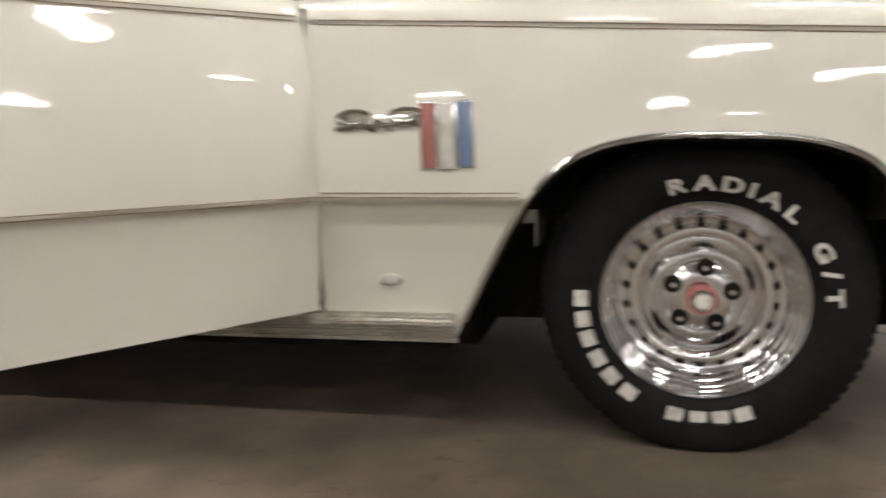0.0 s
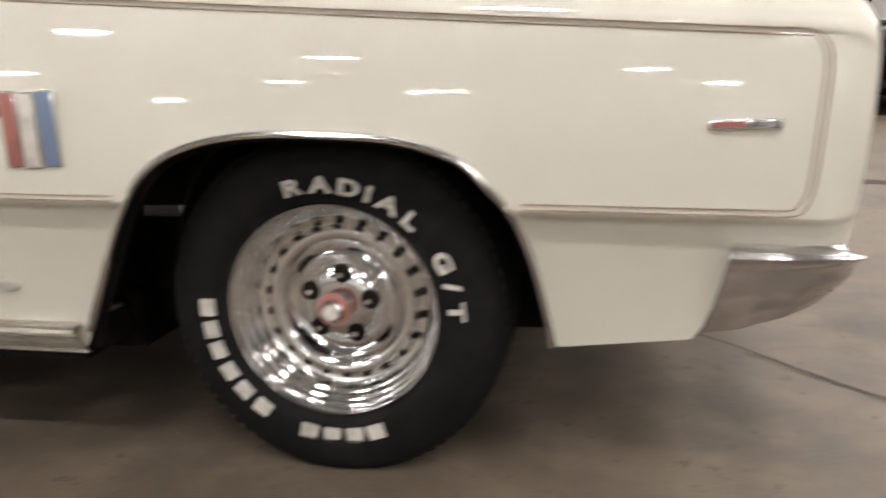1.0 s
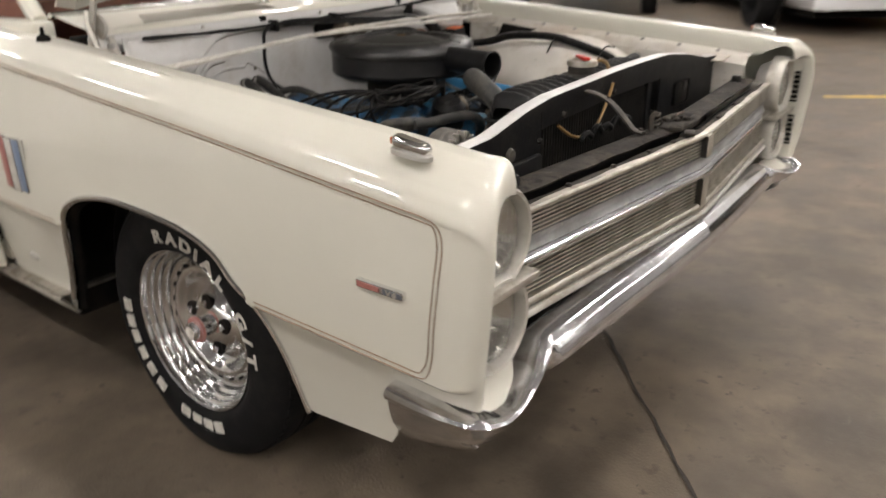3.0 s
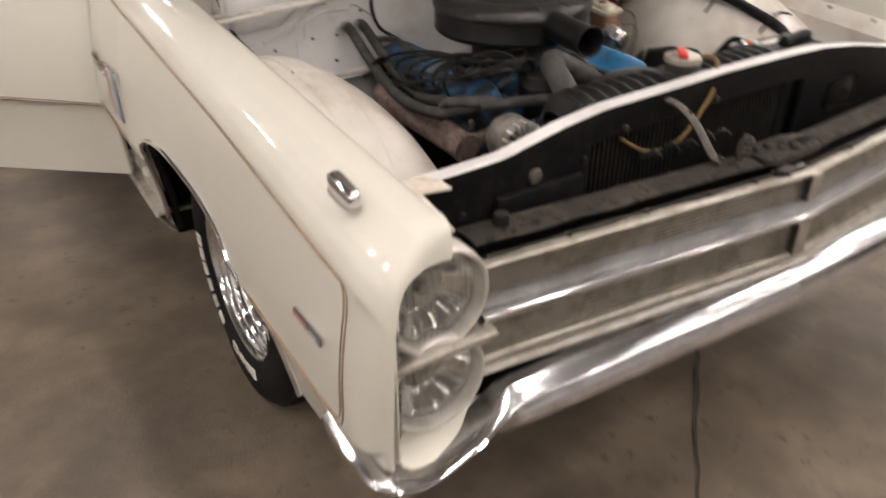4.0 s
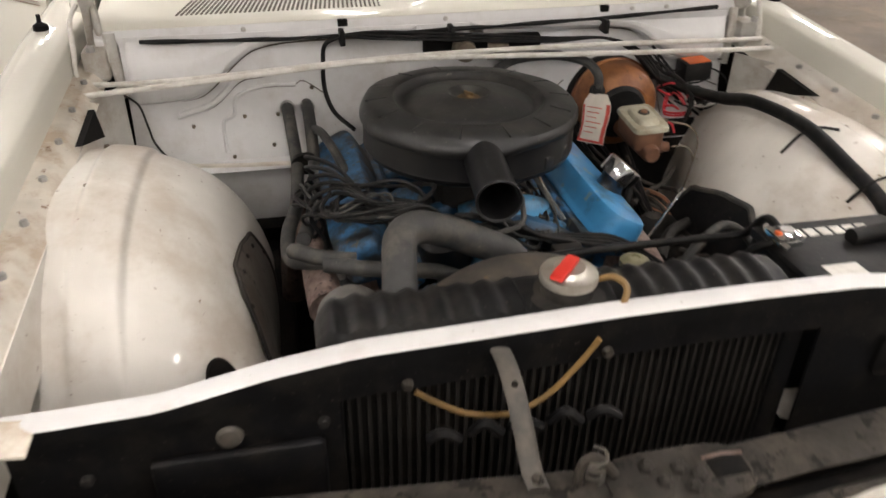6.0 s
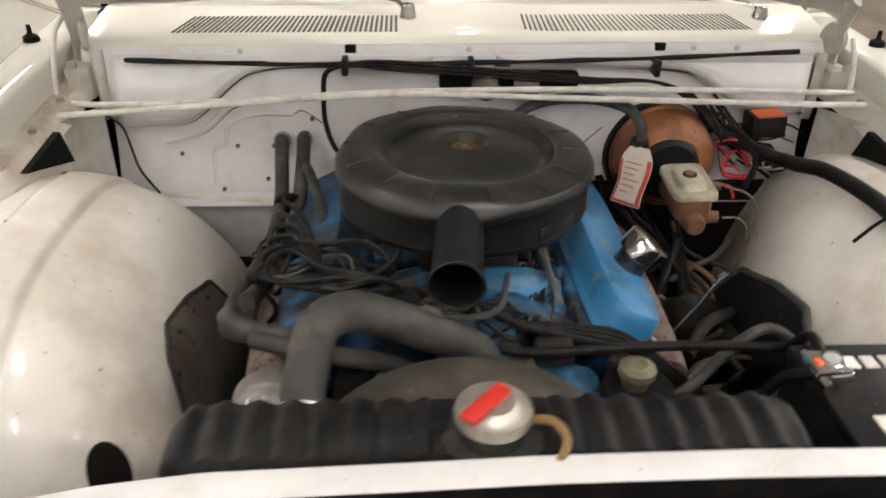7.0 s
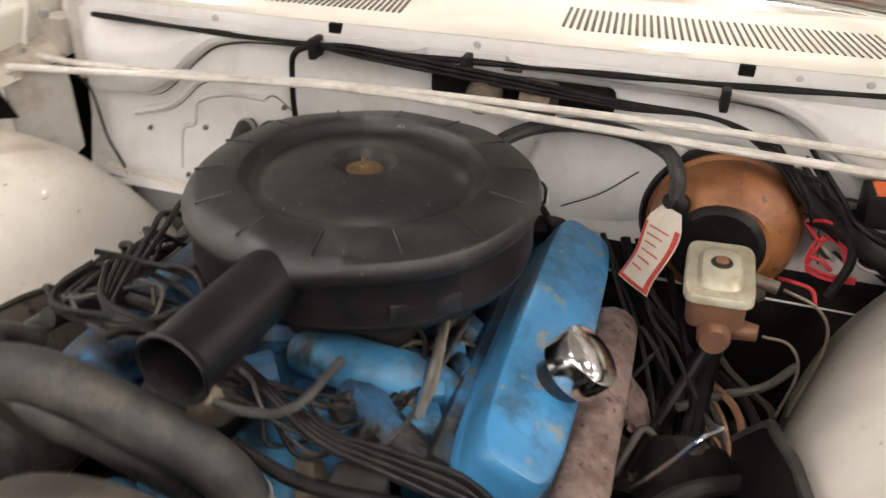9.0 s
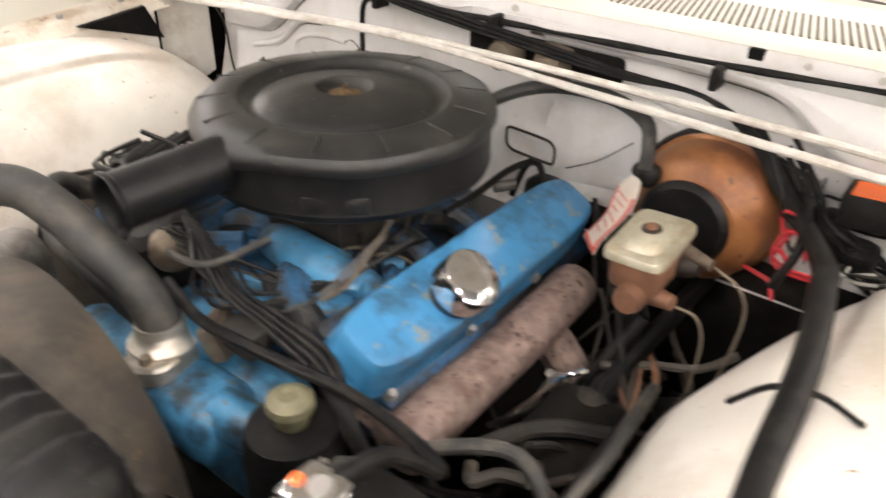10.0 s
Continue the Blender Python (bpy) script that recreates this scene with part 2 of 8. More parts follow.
DUSTY = material("dusty_black", (0.017, 0.0155, 0.014), 0.68, var=0.35, scale=26, bump=0.3, stain=(0.055, 0.047, 0.037), stain_amount=0.75, stain_scale=9, spec=0.22, fleck=(0.02, 0.0175, 0.015), fleck_scale=45, fleck_at=0.58)
RUBBER = material("hose_rubber", (0.03, 0.03, 0.029), 0.55, var=0.3, scale=30, bump=0.12, stain=(0.085, 0.077, 0.064), stain_amount=0.7, stain_scale=20, spec=0.32, fleck=(0.12, 0.11, 0.09), fleck_scale=120, fleck_at=0.67)
WIRE = material("wire_black", (0.0045, 0.0045, 0.0048), 0.5, var=0.3, scale=40, stain=(0.022, 0.019, 0.015), stain_amount=0.6, stain_scale=40, spec=0.2)
BLUE = material("engine_blue", (0.04, 0.175, 0.315), 0.4, var=0.32, scale=30, bump=0.35, bscale=50, stain=(0.016, 0.02, 0.022), stain_amount=0.95, stain_scale=16, stain_at=0.47, fleck=(0.11, 0.1, 0.08), fleck_scale=60, fleck_at=0.6)
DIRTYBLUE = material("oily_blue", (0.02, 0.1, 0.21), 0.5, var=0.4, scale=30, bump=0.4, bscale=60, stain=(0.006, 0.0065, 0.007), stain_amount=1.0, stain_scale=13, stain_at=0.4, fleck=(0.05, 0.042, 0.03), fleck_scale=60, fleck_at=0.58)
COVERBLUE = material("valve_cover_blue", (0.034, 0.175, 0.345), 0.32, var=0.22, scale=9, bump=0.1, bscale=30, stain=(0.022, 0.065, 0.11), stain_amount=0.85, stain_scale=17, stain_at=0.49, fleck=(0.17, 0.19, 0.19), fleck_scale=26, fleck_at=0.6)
RUST = material("rusty_iron", (0.2, 0.145, 0.125), 0.85, var=0.35, scale=40, bump=1.0, bscale=45, stain=(0.1, 0.06, 0.045), stain_amount=0.8, stain_scale=30, fleck=(0.05, 0.035, 0.03), fleck_scale=90, fleck_at=0.6)
COPPER = material("booster_gold", (0.3, 0.125, 0.045), 0.4, 0.25, var=0.25, scale=12, stain=(0.12, 0.04, 0.018), stain_amount=0.85, stain_scale=9, fleck=(0.07, 0.035, 0.022), fleck_scale=60, fleck_at=0.64)
IRON = material("rust_casting", (0.19, 0.092, 0.052), 0.65, 0.2, var=0.25, scale=20, bump=0.4, stain=(0.12, 0.06, 0.04), stain_amount=0.7, stain_scale=15)
DIRTYIRON = material("oily_iron", (0.035, 0.026, 0.02), 0.55, 0.3, var=0.35, scale=30, bump=0.3, stain=(0.012, 0.01, 0.009), stain_amount=0.8, stain_scale=20)
MCTOP = material("cover_plate", (0.42, 0.4, 0.31), 0.42, 0.35, var=0.15, scale=25, stain=(0.26, 0.22, 0.14), stain_amount=0.7, stain_scale=24)
NUTBRASS = material("dusty_brass", (0.16, 0.1, 0.045), 0.5, 0.4, var=0.4, scale=60, stain=(0.05, 0.04, 0.03), stain_amount=0.8, stain_scale=50)
OLIVE = material("olive_cap", (0.17, 0.16, 0.095), 0.45, 0.3, var=0.2, scale=30, stain=(0.08, 0.07, 0.045), stain_amount=0.6, stain_scale=30)
DULLCAN = material("dull_can", (0.19, 0.155, 0.115), 0.55, 0.5, var=0.25, scale=25, stain=(0.08, 0.06, 0.045), stain_amount=0.8, stain_scale=22)
SHADEGRIME = material("seam_shade_grime", (0.1, 0.082, 0.062), 0.8, var=0.4, scale=40)
BRACE = material("dusty_grey", (0.05, 0.045, 0.038), 0.6, var=0.3, scale=20, stain=(0.1, 0.085, 0.065), stain_amount=0.6, stain_scale=24)
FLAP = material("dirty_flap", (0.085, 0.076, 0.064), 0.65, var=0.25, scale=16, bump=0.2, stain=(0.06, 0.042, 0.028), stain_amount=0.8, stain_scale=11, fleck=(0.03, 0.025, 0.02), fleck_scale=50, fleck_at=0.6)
VENT = material("vent_shade", (0.09, 0.075, 0.058), 0.7, var=0.2, scale=30)
SHROUDGREY = material("dusty_shroud", (0.04, 0.035, 0.03), 0.6, var=0.3, scale=14, bump=0.25, stain=(0.085, 0.07, 0.052), stain_amount=0.75, stain_scale=10, spec=0.25, fleck=(0.14, 0.1, 0.05), fleck_scale=24, fleck_at=0.68)
COREGREY = material("core_grey", (0.018, 0.0165, 0.0145), 0.6, var=0.4, scale=30, spec=0.2)
AMBER = material("amber_tube", (0.2, 0.12, 0.04), 0.4, var=0.2, scale=18)
RED = material("red_paint", (0.5, 0.025, 0.015), 0.4, var=0.12)
ORANGE = material("orange_label", (0.65, 0.13, 0.03), 0.45, var=0.1)
REDWIRE = material("red_wire", (0.5, 0.03, 0.04), 0.4)
LAMPORANGE = material("amber_lens", (0.4, 0.09, 0.02), 0.2)
BADGERED = material("badge_red", (0.36, 0.14, 0.12), 0.3)
BADGEBLUE = material("badge_blue", (0.16, 0.22, 0.34), 0.3)
BADGEGREY = material("badge_grey", (0.18, 0.2, 0.24), 0.3, 0.5)
PAPER = material("paper_tag", (0.7, 0.64, 0.55), 0.7, var=0.1, scale=40)
STRIPE = material("pinstripe", (0.27, 0.185, 0.12), 0.45, var=0.2, scale=30)
CONCRETE = material("concrete", (0.136, 0.108, 0.08), 0.46, var=0.36, scale=5, bump=0.35, bscale=130, stain=(0.062, 0.05, 0.038), stain_amount=0.75, stain_scale=1.5, detail=15, rvar=0.25, spec=0.32, fleck=(0.1, 0.081, 0.06), fleck_scale=22, fleck_at=0.6)
CRACK = material("crack_dirt", (0.04, 0.033, 0.027), 0.9)
YELLOWLINE = material("yellow_line", (0.55, 0.36, 0.06), 0.6, var=0.2, scale=10, stain=(0.25, 0.2, 0.13), stain_amount=0.8, stain_scale=8)
WALLGREY = material("wall_grey", (0.32, 0.305, 0.29), 0.7, var=0.06, scale=2, bump=0.2, bscale=30)
WALLWHITE = material("wall_white", (0.72, 0.72, 0.71), 0.6, var=0.04, scale=2)
CEIL = material("ceiling_dark", (0.13, 0.125, 0.12), 0.8, var=0.1, scale=2)
BROWN = material("brown_trim", (0.2, 0.075, 0.045), 0.5, var=0.2, scale=9, bump=0.2)
CLEAR = glass("clear_glass", (0.97, 0.98, 0.97))
LENS = glass("lamp_lens", (0.97, 0.97, 0.95), 0.03)
BEZEL = material("bezel_grey", (0.58, 0.56, 0.51), 0.36, 0.45, var=0.1, scale=20, stain=(0.36, 0.32, 0.26), stain_amount=0.5, stain_scale=18)
TAGRED = material("tag_red", (0.55, 0.07, 0.05), 0.6, var=0.25, scale=60)
SILVERRING = material("bezel_metal", (0.62, 0.6, 0.56), 0.3, 0.85, var=0.12, scale=20, stain=(0.35, 0.31, 0.25), stain_amount=0.5, stain_scale=18)
DIFFUSE = glowing("lamp_diffuser", (1.0, 0.955, 0.905), LAMP)


# ---- the workshop ----
tagged(put("floor", sheet(30, 60, lambda u, v: (-18 + 36 * u, -21 + 38.1 * v, ground(-21 + 38.1 * v))), CONCRETE, smooth=60),
       "worn brown-grey polished concrete workshop floor", "floor", kind="structure")


def line_on_floor(name, a, b, width, material_, label, wob=0.0, lift=0.004, seed=1):
    rnd = random.Random(seed)
    a, b = Vector((*a, 0)), Vector((*b, 0))
    d = (b - a).normalized()
    s = Vector((-d.y, d.x, 0))
    n = max(4, int((b - a).length / 0.06)) if wob else 8
    off = [0.0]
    for _ in range(n):
        off.append(off[-1] * 0.93 + rnd.uniform(-wob, wob))
    wid = [width * (rnd.uniform(0.5, 1.3) if wob else 1) for _ in range(n + 1)]

    def f(u, v):
        i = round(u * n)
        p = a + (b - a) * u + s * (off[i] + (v - 0.5) * wid[i])
        return (p.x, p.y, ground(p.y) + lift)
    return tagged(put(name, sheet(n, 1, f), material_, smooth=0), label, "floor marking", kind="structure")


line_on_floor("floor_crack", (-2.2, 4.16), (3.4, -1.95), 0.009, CRACK, "dark jagged crack in the concrete floor", 0.006, 0.004, 3)
line_on_floor("painted_line", (0.3, 5.1), (1.75, 5.95), 0.09, YELLOWLINE, "worn yellow painted line on the floor")
line_on_floor("painted_line", (1.95, 6.15), (2.9, 6.75), 0.09, YELLOWLINE, "worn yellow painted line on the floor")
line_on_floor("painted_line", (1.5, 9.8), (4.4, 6.3), 0.11, YELLOWLINE, "worn yellow painted line on the floor")
line_on_floor("oil_stain", (1.74, 3.82), (2.35, 3.3), 0.16, CRACK, "black oil stain on the concrete floor", 0.02, 0.003, 8)

Y_WALL = 17.0
tagged(put("wall_north", box((-18, Y_WALL, -0.2), (18, Y_WALL + 0.2, 1.95)), WALLGREY), "grey painted lower band of the workshop wall", "wall", kind="structure")
tagged(put("wall_north_upper", box((-18, Y_WALL + 0.02, 1.95), (18, Y_WALL + 0.2, 6.2)), WALLWHITE), "white upper workshop wall", "wall", kind="structure")
# Unseen walls that close the hall; their white bounces light onto the car.
tagged(put("wall_south", box((-18, -21.2, 1.95), (18, -21, 6.2)), WALLWHITE), "white upper workshop wall", "wall", kind="structure")
tagged(put("wall_south_lower", box((-18, -21.2, -0.2), (18, -20.98, 1.95)), WALLGREY), "grey painted lower band of the workshop wall", "wall", kind="structure")
tagged(put("wall_west", box((-18.2, -21, -0.2), (-18, Y_WALL, 6.2)), WALLWHITE), "white workshop wall", "wall", kind="structure")
tagged(put("wall_east", box((18, -21, -0.2), (18.2, Y_WALL, 6.2)), WALLWHITE), "white workshop wall", "wall", kind="structure")
# Unseen ceiling, kept dark to hold the bounce light down.
tagged(put("ceiling", box((-18.2, -21.2, 6.2), (18.2, Y_WALL + 0.2, 6.4)), CEIL), "grey workshop ceiling", "ceiling", kind="structure")
win = thing("window_1", (-1.2, Y_WALL, 2.2), "dark workshop window in a white wall", "window", kind="structure")
part("window_frame", box((-0.2, Y_WALL - 0.04, 2.1), (0.9, Y_WALL + 0.03, 3.4), 0.01), GREYWHITE, win)
part("pane", box((-0.12, Y_WALL - 0.055, 2.18), (0.82, Y_WALL - 0.04, 3.32)), material("dark_pane", (0.03, 0.06, 0.06), 0.1), win)

lamp = thing("ceiling_light", (0, 0, 0), "white strip light hanging under the ceiling, switched on", "lamp", "ceiling lights")
part("housing", box((-0.37, -0.18, 0.0), (0.37, 0.18, 0.07), 0.012), WALLWHITE, lamp)
part("diffuser", box((-0.35, -0.15, -0.085), (0.35, 0.15, -0.002), 0.03, 3), DIFFUSE, lamp)
part("rod", tube([(-0.3, 0, 0.06), (-0.3, 0, 1.2)], 0.006, 6), CAST, lamp)
part("rod", tube([(0.3, 0, 0.06), (0.3, 0, 1.2)], 0.006, 6), CAST, lamp)
first = True
for iy in range(-2, 7):
    for ix in range(7):
        if iy < 2 and (ix + iy) % 2:      # sparser towards the south end of the hall
            continue
        at = pose(-10.2 + 3.4 * ix + (1.3 if iy % 2 else 0), -10.5 + 3.9 * iy, 5.0)
        if first:
            lamp.matrix_basis = at
            first = False
        else:
            copy_thing(lamp, at)

# ---- the cream car: body ----
car = thing("car", (0, C, 0), "cream-white classic two-door car with raised hood and opened door", "car")

zt = curve([-0.9, -0.46, -0.08, 0.37, 0.72, 0.79, 0.84, 0.9], [0.972, 0.952, 0.925, 0.893, 0.867, 0.861, 0.857, 0.852])   # crown
zs = curve([-0.9, 0.79, 0.9], [0.93, 0.786, 0.775])                                                                        # upper pinstripe
zl = curve([-0.9, 0.79, 0.9], [0.548, 0.512, 0.508])                                                                       # lower crease
ARCH = [(-0.56, 0.238), (-0.505, 0.238), (-0.488, 0.278), (-0.43, 0.39), (-0.35, 0.525), (-0.28, 0.6), (-0.2, 0.638), (-0.09, 0.655), (0.05, 0.652), (0.17, 0.64),
        (0.26, 0.61), (0.31, 0.565), (0.35, 0.508), (0.378, 0.425), (0.397, 0.335), (0.409, 0.275), (0.425, 0.273), (0.645, 0.298), (0.662, 0.345), (0.685, 0.44), (0.75, 0.464), (0.9, 0.476)]
zb = lambda x: float(np.interp(x, [a[0] for a in ARCH], [a[1] for a in ARCH]))


def flank(z):
    return float(np.interp(z, [0.5, 0.62, 0.68, 0.74, 0.79, 0.85, 0.93], [0.012, 0.0115, 0.0155, 0.023, 0.032, 0.047, 0.072]))


def side_y(x, z):
    """How far the body side stands in from the widest line."""
    t, l = zt(x), zl(x)
    s = min(zs(x), t - 0.03)
    fs = flank(s)
    pts = [(0.2, 0.095), (l - 0.12, 0.062), (l - 0.03, 0.04), (l - 0.012, 0.033), (l, 0.012)] + [(l + k * (s - 0.006 - l), flank(l + k * (s - 0.006 - l))) for k in (0.05, 0.2, 0.35, 0.5, 0.65, 0.8, 0.9, 1.0)]
    pts += [(s, fs - 0.004), (s + 0.008, fs - 0.001)] + [(s + k * (t - s), fs + (0.115 - fs) * k ** 2.2) for k in (0.4, 0.6, 0.75, 0.88, 0.95, 1.0)]
    swell = 0.019 * min(1.0, max(0.0, (0.25 - x) / 0.7)) ** 1.2         # the body widens towards the door
    return float(np.interp(z, [p[0] for p in pts], [p[1] for p in pts])) - swell


def flip(f, mirror):
    if not mirror:
        return f
    return lambda u, v: (lambda p: (p[0], 2 * C - p[1], p[2]))(f(u, v))


NOSE_X = 0.812       # where the fender starts to roll in round the lamps
# rim of the lamp opening along the section, from the inner edge over the crown and down the side: share, x, y, z
RIM = ((0.0, 0.838, 0.168, 0.797), (0.12, 0.842, 0.15, 0.802), (0.22, 0.852, 0.118, 0.807), (0.298, 0.864, 0.088, 0.803), (0.34, 0.869, 0.075, 0.793), (0.38, 0.873, 0.066, 0.775),
       (0.44, 0.876, 0.06, 0.745), (0.52, 0.876, 0.057, 0.7), (0.61, 0.873, 0.056, 0.655), (0.76, 0.862, 0.057, 0.54), (0.85, 0.857, 0.058, 0.502), (1.0, 0.853, 0.06, 0.466))


def rim_at(v):
    return Vector([float(np.interp(v, [r[0] for r in RIM], [r[k] for r in RIM])) for k in (1, 2, 3)])


def xs_fender(u):
    return float(np.interp(u, [0, 0.16, 0.29, 0.57, 0.66, 0.75, 0.8], [-0.806, -0.52, -0.33, 0.3, 0.44, 0.73, NOSE_X]))


def fender_section(x, v):
    t, b = zt(x), zb(x)
    if v < 0.22:                                     # inner turn-down and crown
        w = v / 0.22
        dn = 0.062 - 0.044 * min(1.0, max(0.0, (x - 0.72) / 0.08))
        pts = [(0.176, t - dn), (0.173, t - 0.32 * dn), (0.168, t - 0.006), (0.155, t - 0.001), (0.135, t), (0.115, t)]
        y, z = float(np.interp(w, np.linspace(0, 1, 6), [p[0] for p in pts])), float(np.interp(w, np.linspace(0, 1, 6), [p[1] for p in pts]))
    else:
        w = (v - 0.22) / 0.78
        l_, s_ = zl(x), min(zs(x), t - 0.03)
        knots = [t, s_ + 0.55 * (t - s_), s_ + 0.2 * (t - s_), s_, s_ - 0.006, l_ + 0.008, l_, l_ - 0.012, l_ - 0.03, b]
        z = float(np.interp(w, [0, 0.2, 0.3, 0.33, 0.36, 0.66, 0.69, 0.73, 0.78, 1.0], [max(k, b + 0.002 * (9 - i)) for i, k in enumerate(knots)]))
        y = side_y(x, z)
    lean = 0.0076 * max(0.0, 0.82 - z) * max(0.0, (x - 0.6) / 0.28)   # the nose leans back towards the bottom
    return Vector((x - lean, y, z))


def fender(mirror):
    def f(u, v):
        if u <= 0.8:
            return fender_section(xs_fender(u), v)
        p, q = fender_section(NOSE_X, v), rim_at(v)
        if u <= 0.955:                               # rolls forward and in to the rim
            k = (u - 0.8) / 0.155
            c = Vector((q.x + 0.002, p.y + 0.12 * (q.y - p.y), p.z + 0.1 * (q.z - p.z)))
            return p * (1 - k) ** 2 + c * (2 * k * (1 - k)) + q * k * k
        k = (u - 0.955) / 0.045                      # folded edge inside the opening
        inward = Vector((0, 0.165 - q.y, min(0.74, max(0.5, q.z)) - q.z))
        inward = inward.normalized() if inward.length > 1e-6 else inward
        return q + Vector((-0.03, 0, 0)) * k + inward * 0.004 * math.sin(0.5 * math.pi * k)
    return shell(190, 72, flip(f, mirror), 0.0035)


def strip_along(pts, r=0.0022, flat=0.6, into=None):
    return tube(pts, r, 6, 3, into=into, flat=flat)


def on_side(x, z, out=0.001):
    lean = 0.004 * max(0.0, 0.82 - z) * max(0.0, (x - 0.6) / 0.28)
    return Vector((x - 1.9 * lean, side_y(x, z) - out, z))


for mirror in (False, True):
    fd = part("fender", fender(mirror), PAINT, car, "cream front fender with brown pinstripes")
    mx = (lambda p: Vector((p[0], 2 * C - p[1], p[2]))) if mirror else (lambda p: Vector(p))
    for dz in (0.0, -0.009):
        up = [on_side(x, zs(x) + dz) for x in np.linspace(-0.79, 0.77, 30)]
        fr = [on_side(x, z) for x, z in ((0.795 + dz, zs(0.79) - 0.012), (0.805 + dz, zs(0.79) - 0.04), (0.803 + dz, 0.7), (0.797 + dz, 0.62), (0.792 + dz, 0.56), (0.78 + dz, zl(0.79) + 0.014 - dz))]
        low = [on_side(x, zl(x) + 0.006 - dz) for x in np.linspace(0.76, 0.362, 12)]
        part("pinstripe", strip_along([mx(p) for p in up + fr + low], 0.0017), STRIPE, fd, "thin brown pinstripe")
        part("pinstripe", strip_along([mx(p) for p in [on_side(x, zl(x) + 0.006 - dz) for x in np.linspace(-0.355, -0.795, 12)]], 0.0017), STRIPE, fd, "thin brown pinstripe")
    # chrome lip round the wheel opening
    lip = [Vector((x, side_y(x, z) - 0.004, z - 0.003)) for x, z in ARCH[2:16]]
    part("arch_trim", tube([mx(p) for p in lip], 0.008, 8, 4, flat=0.8), CHROME, fd, "bright chrome wheel-arch lip")
    # Flange coloured black, for the shade just inside the wheel opening.
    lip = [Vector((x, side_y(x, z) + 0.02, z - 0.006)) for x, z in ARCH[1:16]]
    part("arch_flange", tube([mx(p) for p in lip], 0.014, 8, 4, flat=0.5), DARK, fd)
    # turn indicator on the crown
    im_ = Matrix.Translation(mx((0.708, 0.076, 0.866))) @ Matrix.Rotation(radians(4), 4, "Y")
    ind = box((-0.036, -0.0125, 0.0), (0.036, 0.0125, 0.025), 0.0105, 4)
    for v in ind.verts:
        if v.co.x > 0.0:
            v.co.z *= 1 - 6.0 * v.co.x
            v.co.y *= 1 - 4.0 * v.co.x
    bmesh.ops.transform(ind, matrix=im_, verts=ind.verts)
    io = part("indicator", ind, CHROME, fd, "small chrome indicator housing on the crown")
    part("gasket", pad(0.038, 0.0145, [(0.0, 0.003), (0.9, 0.003), (1.0, 0.001), (1.0, -0.006), (0.0, -0.006)], im_, 32, 3.0), GREYWHITE, io)
    part("lens", box((-0.0385, -0.008, 0.007), (-0.033, 0.008, 0.019), 0.0024, m=im_), LAMPORANGE, io, "small amber lens")
    # low rear marker, and name plate at the front
    if not mirror:
        oval = lathe([(0.0, -0.004), (0.014, -0.003), (0.017, 0.002), (0.012, 0.008), (0.0, 0.01)], 20)
        bmesh.ops.transform(oval, matrix=Matrix.Translation((-0.645, side_y(-0.645, 0.366), 0.366)) @ Matrix.Rotation(radians(90), 4, "X") @ Matrix.Diagonal((1.5, 0.8, 1, 1)), verts=oval.verts)
        part("drain_plug", oval, GREYWHITE, fd, "small oval rubber plug")
    y0 = 0.012
    plate = box((0.64, y0 - 0.006, 0.649), (0.74, y0 + 0.004, 0.6635), 0.002)
    if mirror:
        bmesh.ops.transform(plate, matrix=Matrix.Translation((0, 2 * C, 0)) @ Matrix.Diagonal((1, -1, 1, 1)), verts=plate.verts)
    bd = part("badge", plate, CHROME, fd, "small chrome badge with red and blue enamel")
    if not mirror:
        part("enamel", box((0.644, y0 - 0.0075, 0.652), (0.69, y0 - 0.005, 0.6605)), BADGERED, bd)
        part("enamel", box((0.699, y0 - 0.0075, 0.652), (0.737, y0 - 0.005, 0.6605)), BADGEGREY, bd)
        for ch, lx in (("V", 0.711), ("8", 0.7235)):
            lt8 = letter_mesh(ch, 0.0115, 0.0006, 0.0004)
            bmesh.ops.transform(lt8, matrix=Matrix.Translation((lx, y0 - 0.0078, 0.6522)) @ Matrix.Rotation(radians(90), 4, "X") @ Matrix.Diagonal((1.45, 1, 1, 1)), verts=lt8.verts)
            part("letter", lt8, SILVERRING, bd, "raised silver letter", smooth=0)

# three-colour emblem and chrome script near the door
y0 = side_y(-0.494, 0.67)
emb = part("emblem", box((-0.546, y0 - 0.002, 0.606), (-0.442, y0 + 0.006, 0.733), 0.001), WHITE, car, "upright red, white and blue enamel emblem")
for m_, w0, w1, dz in ((BADGERED, -0.547, -0.517, 0.0), (WHITE, -0.511, -0.479, 0.003), (BADGEBLUE, -0.473, -0.441, 0.0)):
    part("frame", box((w0 - 0.0015, y0 - 0.008, 0.603 - dz), (w1 + 0.0015, y0, 0.737 - dz), 0.0012), CHROME, emb)
    part("enamel", box((w0 + 0.001, y0 - 0.0095, 0.606 - dz), (w1 - 0.001, y0 - 0.006, 0.734 - dz), 0.001), m_, emb)
ys = side_y(-0.6, 0.7) - 0.006
sc = []
for i in range(60):
    u = i / 59
    sc.append((-0.722 + 0.225 * u + 0.007 * math.sin(u * 46), ys, 0.697 + 0.012 * math.sin(u * 37) * (1 - 0.3 * u) + 0.004 * math.sin(u * 9 + 1)))
part("script", tube(sc, 0.0036, 6, 3), OLDCHROME, car, "chrome hand-written script, unreadable")
